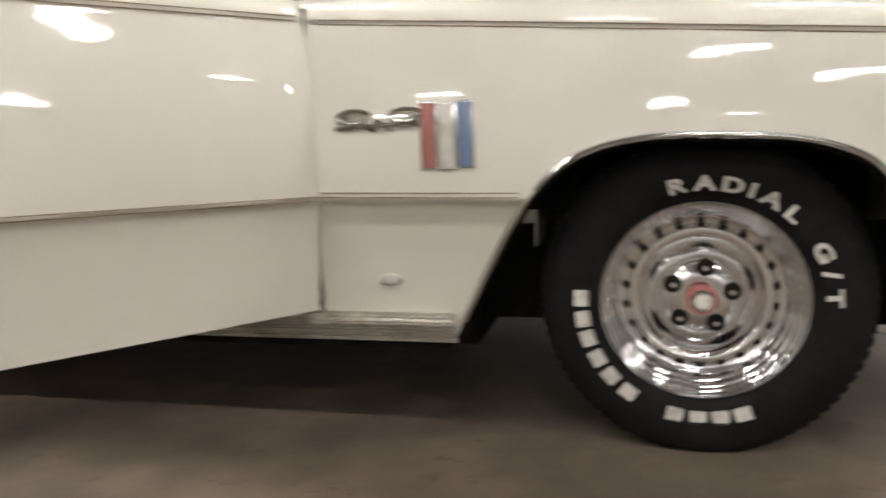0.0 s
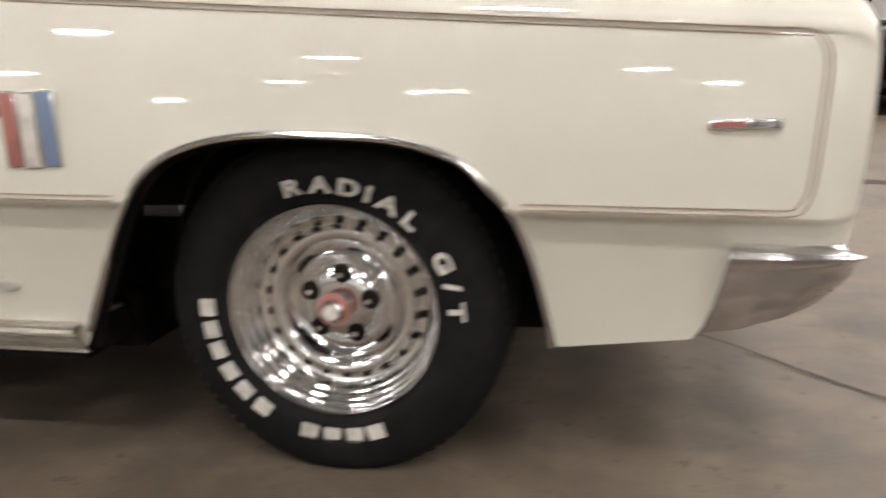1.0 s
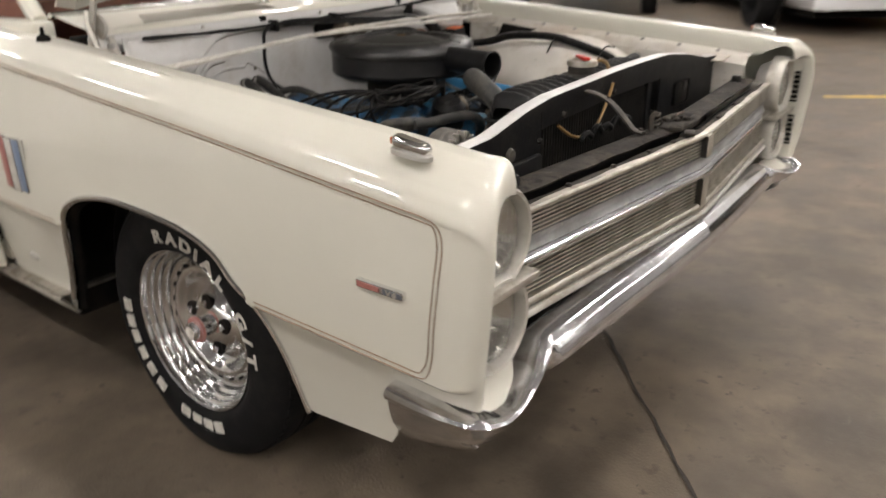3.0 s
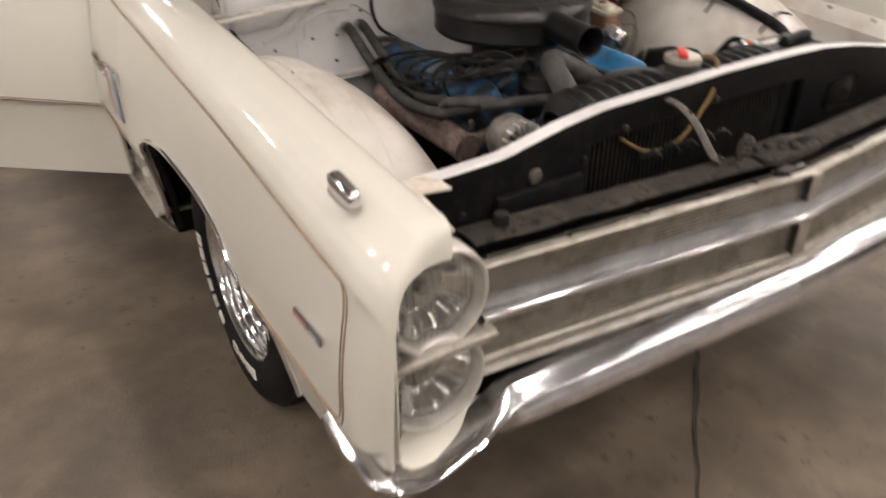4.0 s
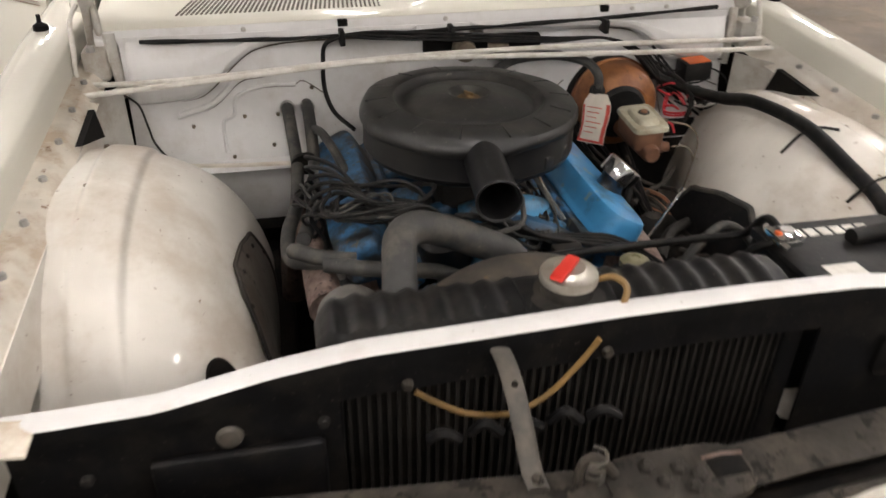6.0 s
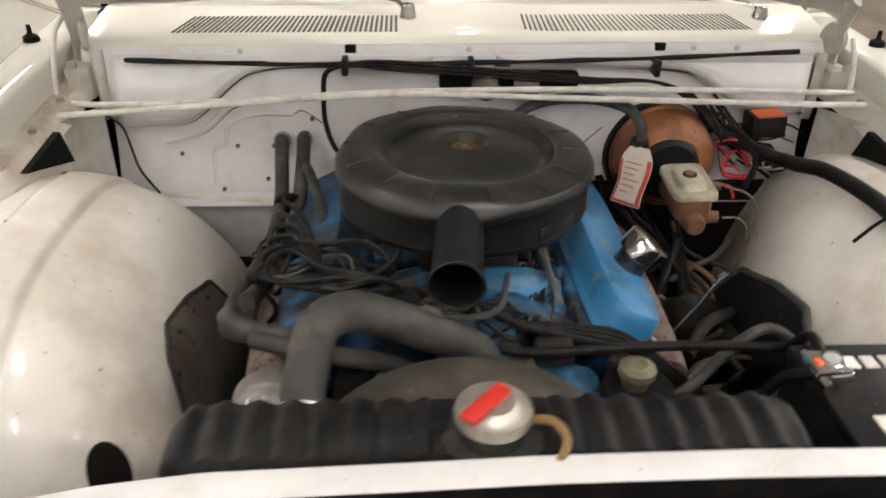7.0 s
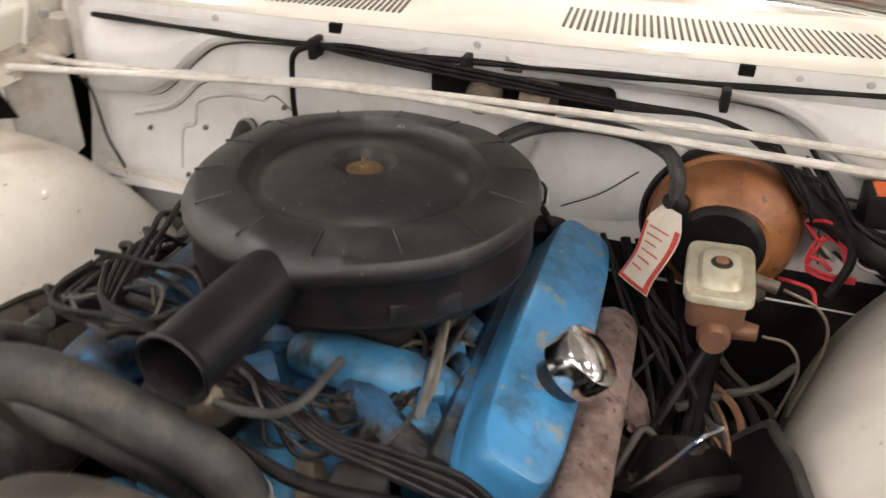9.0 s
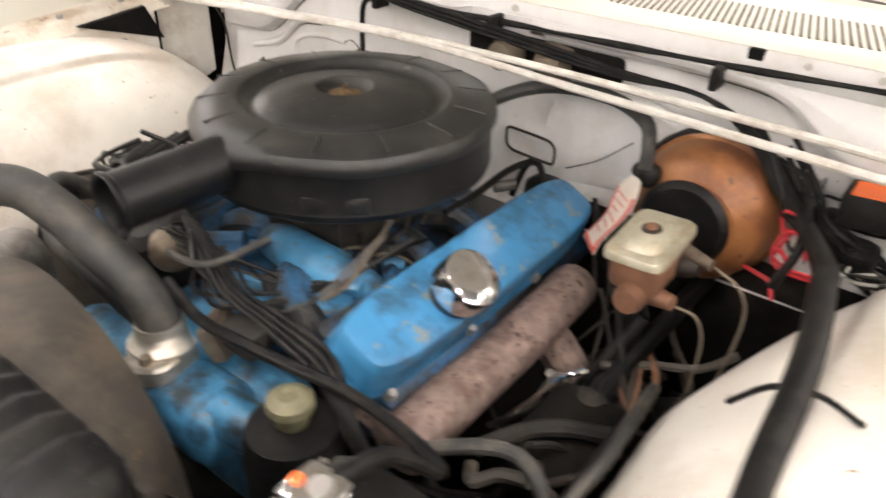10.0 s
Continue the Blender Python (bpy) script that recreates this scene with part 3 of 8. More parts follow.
part("script_bar", tube([(-0.73, ys + 0.001, 0.69), (-0.6, ys + 0.001, 0.695), (-0.5, ys, 0.694)], 0.0046, 6), OLDCHROME, car)
for sx in (-0.69, -0.578):
    cap_ = [(sx + 0.034 * math.cos(a), ys, 0.713 + 0.012 * math.sin(a)) for a in np.linspace(0.2, 5.6, 14)]
    part("script_capital", tube(cap_, 0.0045, 6, 3), OLDCHROME, car)

# sill, ribbed
part("rocker_sill", sheet(2, 26, lambda u, v: (-2.4 + 1.892 * u, 0.036 + 0.045 * v + 0.0025 * math.sin(v * 60), 0.283 - 0.062 * v), 0.004), ALU, car, "ribbed bright sill moulding")
part("sill_top", box((-2.4, 0.036, 0.281), (-0.508, 0.2, 0.291), 0.003), ALU, car)
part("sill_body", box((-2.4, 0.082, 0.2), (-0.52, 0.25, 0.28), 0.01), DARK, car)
part("door_post", box((-0.95, 0.06, 0.3), (-0.83, 0.24, 0.93), 0.01), PAINT, car, "cream hinge post inside the door gap")
part("gap_seal", tube([(-0.825, 0.075, 0.95), (-0.825, 0.06, 0.7), (-0.825, 0.065, 0.54), (-0.835, 0.09, 0.32)], 0.005, 6), VENT, car)
part("gap_seal", tube([(-0.812, 2 * C - 0.035, 0.93), (-0.812, 2 * C - 0.025, 0.7), (-0.815, 2 * C - 0.03, 0.54), (-0.835, 2 * C - 0.07, 0.32)], 0.008, 6), DARK, car)

# the door, swung out about the front post
DIR = Vector((-0.655, -0.755, 0))
OUT = Vector((DIR.y, -DIR.x, 0)) * -1
if OUT.x < 0:
    OUT = -OUT
HINGE = Vector((-0.766, -0.003, 0))


def door_skin(u, v):
    s = 1.28 * u
    x = -0.82
    z = 0.985 + (0.30 - 0.02 * u - 0.985) * v
    zq = z - 0.013 * s
    y = 0.008 + (0.9 if zq > zl(x) - 0.005 else 0.7) * side_y(x, min(zq, zt(x)))
    k = max(0.0, 1 - s / 0.03)
    q = HINGE + DIR * s - OUT * (y + 0.004 * k * k)
    return (q.x, q.y, z)


dr = part("door", sheet(40, 90, door_skin, 0.02), PAINT, car, "cream passenger door swung wide")
for dz in (0.0, -0.009):
    for zz in (zs(-0.85), zl(-0.85) + 0.006):
        pp = []
        for s in np.linspace(0.02, 1.26, 14):
            z = zz + dz + 0.013 * s
            y = 0.008 + 0.9 * side_y(-0.82, z - 0.013 * s)
            q = HINGE + DIR * s - OUT * (y - 0.003)
            pp.append((q.x, q.y, z))
        part("pinstripe", strip_along(pp, 0.0017), STRIPE, dr, "thin brown pinstripe")


def leaf(s0, s1, d0, d1, z0, z1, bev=0.006):
    m = Matrix(((DIR.x, -OUT.x, 0, HINGE.x), (DIR.y, -OUT.y, 0, HINGE.y), (0, 0, 1, 0), (0, 0, 0, 1)))
    return box((s0, d0, z0), (s1, d1, z1), bev, m=m)


part("inner_panel", leaf(0.03, 1.25, 0.13, 0.16, 0.36, 0.95), BROWN, dr, "brown inner door trim")
part("edge_panel", leaf(0.012, 0.03, 0.09, 0.15, 0.36, 0.95), DARK, dr)
part("bottom_panel", leaf(0.03, 1.26, 0.085, 0.15, 0.31, 0.33), PAINT, dr)

# front wheel
WZ = 0.318
for mirror in (False, True):
    sgn = -1 if mirror else 1
    cy = 2 * C if mirror else 0.0
    M = Matrix.Translation((0, cy, WZ)) @ Matrix.Diagonal((1, sgn, 1, 1)) @ Matrix.Rotation(radians(-90), 4, "X")   # lathe height runs inboard
    wh = part("wheel", lathe([(0.0, 0.24), (0.12, 0.24), (0.16, 0.22), (0.19, 0.2), (0.19, 0.3), (0.0, 0.3)], 40, M), DARK, car, "bright slotted wheel with white-lettered tyre")
    ty = lathe([(0.2, 0.105), (0.206, 0.094), (0.216, 0.086), (0.222, 0.0815), (0.235, 0.0785), (0.262, 0.0775), (0.285, 0.081), (0.295, 0.0865), (0.305, 0.0895), (0.315, 0.097), (0.324, 0.108), (0.329, 0.124), (0.331, 0.14),
                (0.331, 0.158), (0.322, 0.16), (0.322, 0.166), (0.332, 0.168), (0.332, 0.195), (0.323, 0.197), (0.323, 0.203), (0.332, 0.205), (0.332, 0.232), (0.322, 0.234), (0.322, 0.24), (0.331, 0.242), (0.33, 0.27), (0.322, 0.295), (0.3, 0.31), (0.25, 0.318), (0.2, 0.3)], 120, M)
    for v in ty.verts:
        if v.co.z < 0.07:                            # the loaded sidewall bulges over the contact patch
            out = max(0.0, 1 - abs(v.co.y - cy) / 0.16)
            v.co.y -= sgn * 0.35 * (0.07 - max(0.0, v.co.z)) * out
        v.co.z = max(v.co.z, 0.001)
    # shoulder lugs
    lugs = bmesh.new()
    if not mirror:
        for k in range(76):
            a = 2 * math.pi * k / 76
            if -2.35 < (a if a < math.pi else a - 2 * math.pi) < -0.8 and abs(a - 3 * math.pi / 2) < 0.12:
                continue
            mm = Matrix.Translation((0, 0, WZ)) @ Matrix.Rotation(-a, 4, "Y") @ Matrix.Translation((0.3235, 0.128, 0))
            box((-0.006, -0.022, -0.0085), (0.0032, 0.014, 0.0085), m=mm, into=lugs)
    tyre_ob = part("tyre", ty, TYRE, wh, "black tyre with raised white letters")
    if not mirror:
        tagged(part("tread", lugs, TYRE, tyre_ob), kind="stuff")
    rim = lathe([(0.2, 0.118), (0.2035, 0.104), (0.206, 0.095), (0.203, 0.0905), (0.1995, 0.0925), (0.1975, 0.099), (0.1965, 0.104), (0.192, 0.1065), (0.1895, 0.111), (0.1885, 0.119), (0.184, 0.1225), (0.181, 0.128), (0.180, 0.136), (0.1755, 0.1395), (0.172, 0.145), (0.17, 0.154), (0.164, 0.1585), (0.155, 0.16), (0.148, 0.154),
                 (0.142, 0.148), (0.134, 0.147), (0.126, 0.151), (0.118, 0.162), (0.11, 0.172), (0.1, 0.176), (0.09, 0.172), (0.08, 0.158), (0.07, 0.147), (0.055, 0.14), (0.04, 0.138), (0.0, 0.138)], 72, M)
    rm = part("rim", rim, CHROME, wh, "polished chrome steel rim")
    for k in range(22):
        a = 2 * math.pi * (k + 0.5) / 22
        mm = Matrix.Translation((0, cy, WZ)) @ Matrix.Diagonal((1, sgn, 1, 1)) @ Matrix.Rotation(-a, 4, "Y") @ Matrix.Translation((0.1515, 0.1525, 0))
        part("slot", box((-0.0035, -0.002, -0.0075), (0.0035, 0.004, 0.0075), 0.0012, 1, m=mm), DARK, rm)
    for k in range(5):
        a = 2 * math.pi * (k + 0.15) / 5
        mm = Matrix.Translation((0.062 * math.cos(a), cy + sgn * 0.1425, WZ + 0.062 * math.sin(a))) @ Matrix.Rotation(radians(-90 * sgn), 4, "X")
        part("lug_hole", lathe([(0.0, -0.004), (0.0185, -0.004), (0.0195, 0.001), (0.017, 0.003), (0.0, 0.006)], 18, mm), DARK, rm)
        mm = Matrix.Translation((0.062 * math.cos(a), cy + sgn * 0.138, WZ + 0.062 * math.sin(a))) @ Matrix.Rotation(radians(90 * sgn), 4, "X")
        part("lug_nut", lathe([(0.0, 0.012), (0.006, 0.012), (0.008, 0.004), (0.008, -0.004), (0.0, -0.004)], 6, mm), CHROME, rm)
    part("hub_cap", lathe([(0.0, 0.088), (0.018, 0.089), (0.0225, 0.094), (0.0235, 0.11), (0.026, 0.138), (0.0, 0.14)], 28, M), CHROME, rm, "small chrome hub cap")
    part("cap_ring", lathe([(0.0225, 0.106), (0.0315, 0.105), (0.0325, 0.108), (0.0315, 0.112), (0.0225, 0.113)], 28, M), BADGERED, rm, "red ring of the hub cap")
    part("cap_face", lathe([(0.0, 0.0862), (0.013, 0.0866), (0.015, 0.088), (0.0, 0.0885)], 24, M), WHITE, rm)


for sgn, cy in ((1, 0.09), (-1, 2 * C - 0.09)):
    M = Matrix.Translation((-3.05, cy, WZ)) @ Matrix.Diagonal((1, sgn, 1, 1)) @ Matrix.Rotation(radians(-90), 4, "X")
    rw = part("wheel", lathe([(0.2, 0.0), (0.22, -0.02), (0.285, -0.02), (0.315, 0.0), (0.318, 0.03), (0.318, 0.17), (0.3, 0.2), (0.2, 0.2)], 48, M), TYRE, car, "rear tyre on a bright rim")
    part("rim", lathe([(0.205, 0.0), (0.2, -0.006), (0.185, 0.03), (0.16, 0.05), (0.12, 0.04), (0.05, 0.03), (0.0, 0.03)], 40, M), CHROME, rw)


tyre = [o for o in car.children_recursive if o.name == "tyre"][0]


def on_tyre(bm, deg, r, stretch=1.15):
    a = radians(deg)
    m = Matrix(((math.sin(a), math.cos(a), 0, r * math.cos(a)), (0, 0, -1, 0.0778), (-math.cos(a), math.sin(a), 0, WZ + r * math.sin(a)), (0, 0, 0, 1)))
    bmesh.ops.transform(bm, matrix=m @ Matrix.Diagonal((stretch, 1, 1, 1)), verts=bm.verts)
    return bm


for ch, deg in zip("RADIAL", (103, 90, 77.5, 68.5, 59, 47.5)):
    part("letter", on_tyre(letter_mesh(ch, 0.04), deg, 0.2265, 1.4), WHITE, tyre, "raised white letter", smooth=0)
for ch, deg in zip("G/T", (25, 14, 3)):
    part("letter", on_tyre(letter_mesh(ch, 0.04), deg, 0.2265, 1.4), WHITE, tyre, "raised white letter", smooth=0)
for deg in (-71, -81.5, -92, -103, -127.5, -139, -150, -161, -171, 178.5):
    bar = box((-0.017, 0.0, -0.001), (0.017, 0.029, 0.0012), 0.003, 2)
    part("letter_bar", on_tyre(bar, deg, 0.2265, 1.0), WHITE, tyre, "raised white block of a maker's name", smooth=0)

# bumper: a chrome bar that drops and wraps round the corners
BUMP = [(0.896, 0.968, 0.535, 0.432), (0.886, 0.75, 0.527, 0.428), (0.87, 0.52, 0.515, 0.42), (0.857, 0.36, 0.503, 0.414), (0.851, 0.3, 0.496, 0.412), (0.854, 0.272, 0.482, 0.41), (0.866, 0.2, 0.455, 0.402), (0.877, 0.125, 0.442, 0.4),
        (0.88, 0.088, 0.446, 0.4), (0.872, 0.05, 0.456, 0.392), (0.85, 0.028, 0.463, 0.374), (0.8, 0.02, 0.467, 0.338), (0.74, 0.019, 0.47, 0.308), (0.684, 0.022, 0.472, 0.296)]


def bumper_half(mirror):
    b = np.array(BUMP)
    n = 117
    tt = np.linspace(0, 1, n + 1)
    fine = np.array([np.interp(tt, np.linspace(0, 1, len(b)), b[:, k]) for k in range(4)]).T
    for _ in range(4):
        fine[1:-1] = 0.25 * fine[:-2] + 0.5 * fine[1:-1] + 0.25 * fine[2:]
    bar = [(-0.06, 1.0), (-0.054, 1.005), (-0.038, 0.96), (-0.02, 0.87), (-0.007, 0.74), (0.003, 0.56), (0.008, 0.42), (0.009, 0.32), (0.004, 0.25), (-0.009, 0.09), (-0.026, 0.0), (-0.055, 0.0)]
    horn = [(-0.06, 0.99), (-0.03, 1.0), (-0.008, 0.99), (0.004, 0.95), (0.0085, 0.89), (0.005, 0.83), (-0.002, 0.77), (-0.004, 0.66), (-0.008, 0.45), (-0.02, 0.2), (-0.034, 0.02), (-0.05, 0.0)]

    def f(u, v):
        i = round(u * n)
        x, y, a, c = fine[i]
        d = fine[min(i + 1, n)][:2] - fine[max(i - 1, 0)][:2]
        d = d / np.linalg.norm(d)
        nx, ny = -d[1], d[0]
        if nx * (x - 0.6) + ny * (y - 0.7) < 0:
            nx, ny = -nx, -ny
        k = min(1.0, max(0.0, (u - 0.3) / 0.14))
        side = min(1.0, max(0.0, (u - 0.7) / 0.2))
        w = v * 11
        o = float(np.interp(w, range(12), [p[0] * (1 - k) + q[0] * k for p, q in zip(bar, horn)]))
        h = float(np.interp(w, range(12), [p[1] * (1 - k) + q[1] * k for p, q in zip(bar, horn)]))
        o -= 0.05 * side * (1 - h) ** 1.6                      # the side face tucks in towards its lower edge
        x -= 0.034 * (1 - h) * min(1.0, max(0.0, (u - 0.82) / 0.18))
        return (x + nx * o, y + ny * o, c + (a - c) * h)
    return sheet(n, 44, flip(f, mirror), 0.003)


bp = part("bumper", bumper_half(False), BUMPER, car, "bright chrome front bumper with wrapped corners")
part("bumper_half", bumper_half(True), BUMPER, bp)

# grille
GX = lambda y: 0.792 + 0.066 * (1 - abs(y - C) / 0.72)
gr = part("grille", sheet(24, 8, lambda u, v: (GX(0.25 + 1.436 * u) - 0.03, 0.25 + 1.436 * u, 0.728 - 0.195 * v)), DUSTY, car, "wide aluminium grille of thin bars")


def rail(z0, z1, d0, d1, n=24, bulge=0.0):
    def f(u, v):
        y = 0.25 + 1.436 * u
        w = v * 4
        if w < 1:
            d, z = d0 + (d1 - d0) * w, z1
        elif w < 3:
            k = (w - 1) / 2
            d, z = d1 + bulge * math.sin(math.pi * k), z1 + (z0 - z1) * k
        else:
            d, z = d1 + (d0 - d1) * (w - 3), z0
        return (GX(y) + d, y, z)
    return sheet(n, 16, f)


part("top_moulding", rail(0.728, 0.738, -0.01, 0.005, bulge=0.003), ALU, gr, "bright top moulding")
for k in range(6):
    z = 0.686 + 0.0078 * k
    part("bar", rail(z - 0.0019, z + 0.0019, -0.024, 0.0), ALU, gr)
part("middle_rail", rail(0.652, 0.682, -0.03, 0.001, bulge=-0.005), RAILGREY, gr, "broad brushed middle rail")
part("rail_lip", rail(0.634, 0.651, -0.02, 0.014, bulge=0.004), CHROME, gr)
for k in range(7):
    z = 0.5725 + 0.0085 * k
    part("bar", rail(z - 0.0019, z + 0.0019, -0.024, 0.0), ALU, gr)
part("lower_rail", rail(0.55, 0.567, -0.03, 0.01, bulge=0.004), ALU, gr, "lower bright rail")
part("lower_rail", rail(0.532, 0.546, -0.03, 0.016, bulge=0.004), GREYWHITE, gr, "white lower valance")
for z0, z1 in ((0.694, 0.732), (0.572, 0.63)):
    dv = part("divider", box((0.82, C - 0.017, z0 - 0.012), (0.872, C + 0.017, z1 + 0.004), 0.003), ALU, gr, "upright middle divider")
    part("divider_side", box((0.82, C - 0.0195, z0 - 0.012), (0.87, C - 0.017, z1)), DUSTY, dv)

# headlights
for mirror in (False, True):
    for cz, cyy in ((0.719, 0.16), (0.567, 0.158)):
        yy = 2 * C - cyy if mirror else cyy
        hl = part("headlight", lathe([(0.0, -0.075), (0.06, -0.06), (0.073, -0.03), (0.078, 0.0), (0.0745, 0.004), (0.073, -0.006)], 40, axis_x(0.803, yy, cz)), CAST, car, "round sealed-beam headlight in a bright ring")
        part("lens", lathe([(0.0, 0.016), (0.03, 0.014), (0.055, 0.007), (0.072, -0.003), (0.072, -0.008), (0.05, 0.003), (0.0, 0.012)], 40, axis_x(0.807, yy, cz)), LENS, hl, "ribbed glass lens")
        part("reflector", lathe([(0.0, -0.05), (0.012, -0.05), (0.03, -0.043), (0.05, -0.025), (0.0715, 0.0)], 40, axis_x(0.799, yy, cz)), CHROME, hl)
        part("bulb_shield", lathe([(0.0, 0.02), (0.01, 0.018), (0.013, 0.0), (0.0, 0.0)], 16, axis_x(0.761, yy, cz)), CAST, hl)
        for k in range(13):
            a = -0.06 + 0.01 * k
            hh = math.sqrt(max(0.0, 0.068 ** 2 - a * a))
            bx = 0.808 + 0.015 * (1 - (a / 0.07) ** 2)
            part("lens_rib", tube([(bx - 0.011 * (hh / 0.07) ** 2, yy + a, cz - hh), (bx - 0.003, yy + a, cz - hh * 0.5), (bx, yy + a, cz), (bx - 0.003, yy + a, cz + hh * 0.5), (bx - 0.011 * (hh / 0.07) ** 2, yy + a, cz + hh)], 0.001, 4, 4), LENS, hl)
        part("bezel", lathe([(0.073, 0.0), (0.0755, 0.012), (0.079, 0.02), (0.0835, 0.022), (0.088, 0.016), (0.0895, 0.004), (0.089, -0.022), (0.084, -0.024)], 44, axis_x(0.803, yy, cz)), BEZEL, hl, "dull pale bezel ring")
    # panel round the lamps, with dark fins toward the fender
    y0, y1 = 0.08, 0.25
    if mirror:
        y0, y1 = 2 * C - y1, 2 * C - y0
    hp = part("lamp_panel", box((0.735, y0, 0.44), (0.765, y1, 0.735), 0.006), GREYWHITE, car)
    part("lamp_rail", box((0.78, y0 - 0.01 if not mirror else y0 - 0.01, 0.625), (0.838, y1 + 0.01, 0.64), 0.006, 2), ALU, hp, "bright rail between the lamps")
    y2, y3 = (0.082, 0.27) if not mirror else (2 * C - 0.27, 2 * C - 0.082)
    part("lamp_valance", sheet(6, 6, lambda u, v: (0.79 + 0.06 * v, y2 + (y3 - y2) * u, 0.474 - 0.03 * v), 0.004), PAINT, hp)

for mirror in (False, True):
    mx = (lambda p: Vector((p[0], 2 * C - p[1], p[2]))) if mirror else (lambda p: Vector(p))
    npn = part("nose_panel", sheet(4, 8, lambda u, v: mx((0.765 + 0.082 * u, 0.074, 0.79 - 0.32 * v)), 0.003), PAINT, car, "cream inner panel beside the lamps")
    for zz in (0.655, 0.515):
        part("louvre_recess", sheet(2, 2, lambda u, v: mx((0.785 + 0.058 * u, 0.0775, zz + 0.098 * v)), 0.0015), DARK, npn, "black louvre opening beside the lamp")
        for k in range(6):
            p_, q_ = mx((0.786, 0.081, zz + 0.009 + 0.016 * k)), mx((0.842, 0.081, zz + 0.009 + 0.016 * k))
            part("fin", tube([p_, q_], 0.0022, 6, smooth=False), ALU, npn, smooth=0)

# hood, raised about its rear edge
ANG = radians(50)


def hood(depth, inset):
    def f(u, v):
        y = 0.17 + inset + (2 * C - 0.34 - 2 * inset) * u
        w = 2 * u - 1
        arch = 1 - abs(w) ** 2.3
        s = inset * 0.5 * (1 - v) + (1.24 - inset) * v + 0.03 * arch * v
        lift = 0.03 * arch * v + depth
        return (-0.475 + 0.02 * arch * (1 - v) + s * math.cos(ANG) - lift * math.sin(ANG), y, 1.004 + 0.07 * arch * (1 - 0.6 * v) + s * math.sin(ANG) + lift * math.cos(ANG))
    return f


hd = part("hood", sheet(30, 20, hood(0.03, 0.0), 0.003), PAINT, car, "cream hood standing raised on its hinges")
part("inner_skin", sheet(30, 20, hood(0.0, 0.03), 0.003), GREYWHITE, hd, "grey-white underside of the hood")


def hood_edge(i0, i1):
    a, b = hood(0.03, 0.0), hood(0.0, 0.03)
    loop = [(k / 24, 0.0) for k in range(25)] + [(1.0, k / 12) for k in range(1, 13)] + [(1 - k / 24, 1.0) for k in range(1, 25)] + [(0.0, 1 - k / 12) for k in range(1, 12)]

    def f(u, v):
        q = loop[round(u * len(loop)) % len(loop)]
        p = Vector(a(*q)).lerp(Vector(b(*q)), v)
        return p
    return sheet(len(loop), 2, f, close_u=True)


part("hood_rim", hood_edge(0, 1), GREYWHITE, hd)
for uu in (0.2, 0.5, 0.8):
    g = hood(-0.012, 0.03)
    part("rib", tube([g(uu, v) for v in (0.12, 0.4, 0.7, 0.92)], 0.02, 8, 4, flat=0.6), GREYWHITE, hd)
g = hood(-0.006, 0.03)
part("rubber_stop", lathe([(0.0, 0.012), (0.012, 0.01), (0.014, -0.004), (0.0, -0.004)], 12, Matrix.Translation(g(0.45, 0.06))), DARK, hd)
for mirror in (False, True):
    mx = (lambda p: Vector((p[0], 2 * C - p[1], p[2]))) if mirror else (lambda p: Vector(p))
    hg = part("hood_hinge", tube([mx(p) for p in ((-0.43, 0.205, 0.9), (-0.425, 0.21, 0.95), (-0.41, 0.215, 1.0), (-0.385, 0.215, 1.06))], 0.024, 8, 5, flat=0.35), GREYWHITE, car, "grey-white pressed steel hood hinge")
    sg = -1 if not mirror else 1
    mm = Matrix.Translation(mx((-0.415, 0.222, 0.975))) @ Matrix.Rotation(radians(90), 4, "X") @ Matrix.Rotation(radians(20), 4, "Y")
    part("hinge_disc", lathe([(0.0, -0.006), (0.03, -0.006), (0.034, 0.0), (0.03, 0.006), (0.0, 0.008)], 24, mm), GREYWHITE, hg)
    part("hinge_plate", box(mx((-0.46, 0.19, 0.86)) if not mirror else mx((-0.46, 0.24, 0.86)), mx((-0.36, 0.24, 0.925)) if not mirror else mx((-0.36, 0.19, 0.925)), 0.008), GREYWHITE, hg)
    part("bolt", lathe([(0.0, 0.012), (0.008, 0.012), (0.009, 0.0), (0.0, 0.0)], 6, Matrix.Translation(mx((-0.35, 0.215, 0.928)))), CAST, hg)
    part("hood_bumper", lathe([(0.0, 0.028), (0.004, 0.028), (0.005, 0.012), (0.015, 0.006), (0.016, -0.004), (0.0, -0.004)], 16, Matrix.Translation(mx((-0.45, 0.105, 0.955)))), DARK, hg, "black rubber stop")

# cowl, windshield, wipers
KX = lambda y: -0.408 - 0.022 * (y - 0.25) / 1.43
KZ = lambda y: 0.960 + 0.012 * (y - 0.25) / 1.43


def cowl(u, v):
    y = 0.215 + (2 * C - 0.43) * u
    bump_ = 0.012 * math.exp(-(((y - C - 0.03) / 0.09) ** 4))
    x = KX(y) - 0.175 * v
    lip = 0.006 * min(1, v * 12)
    return (x, y, KZ(y) - 0.006 + lip + bump_ * min(1, v * 5) * (1 - 0.7 * v) + 0.03 * v)


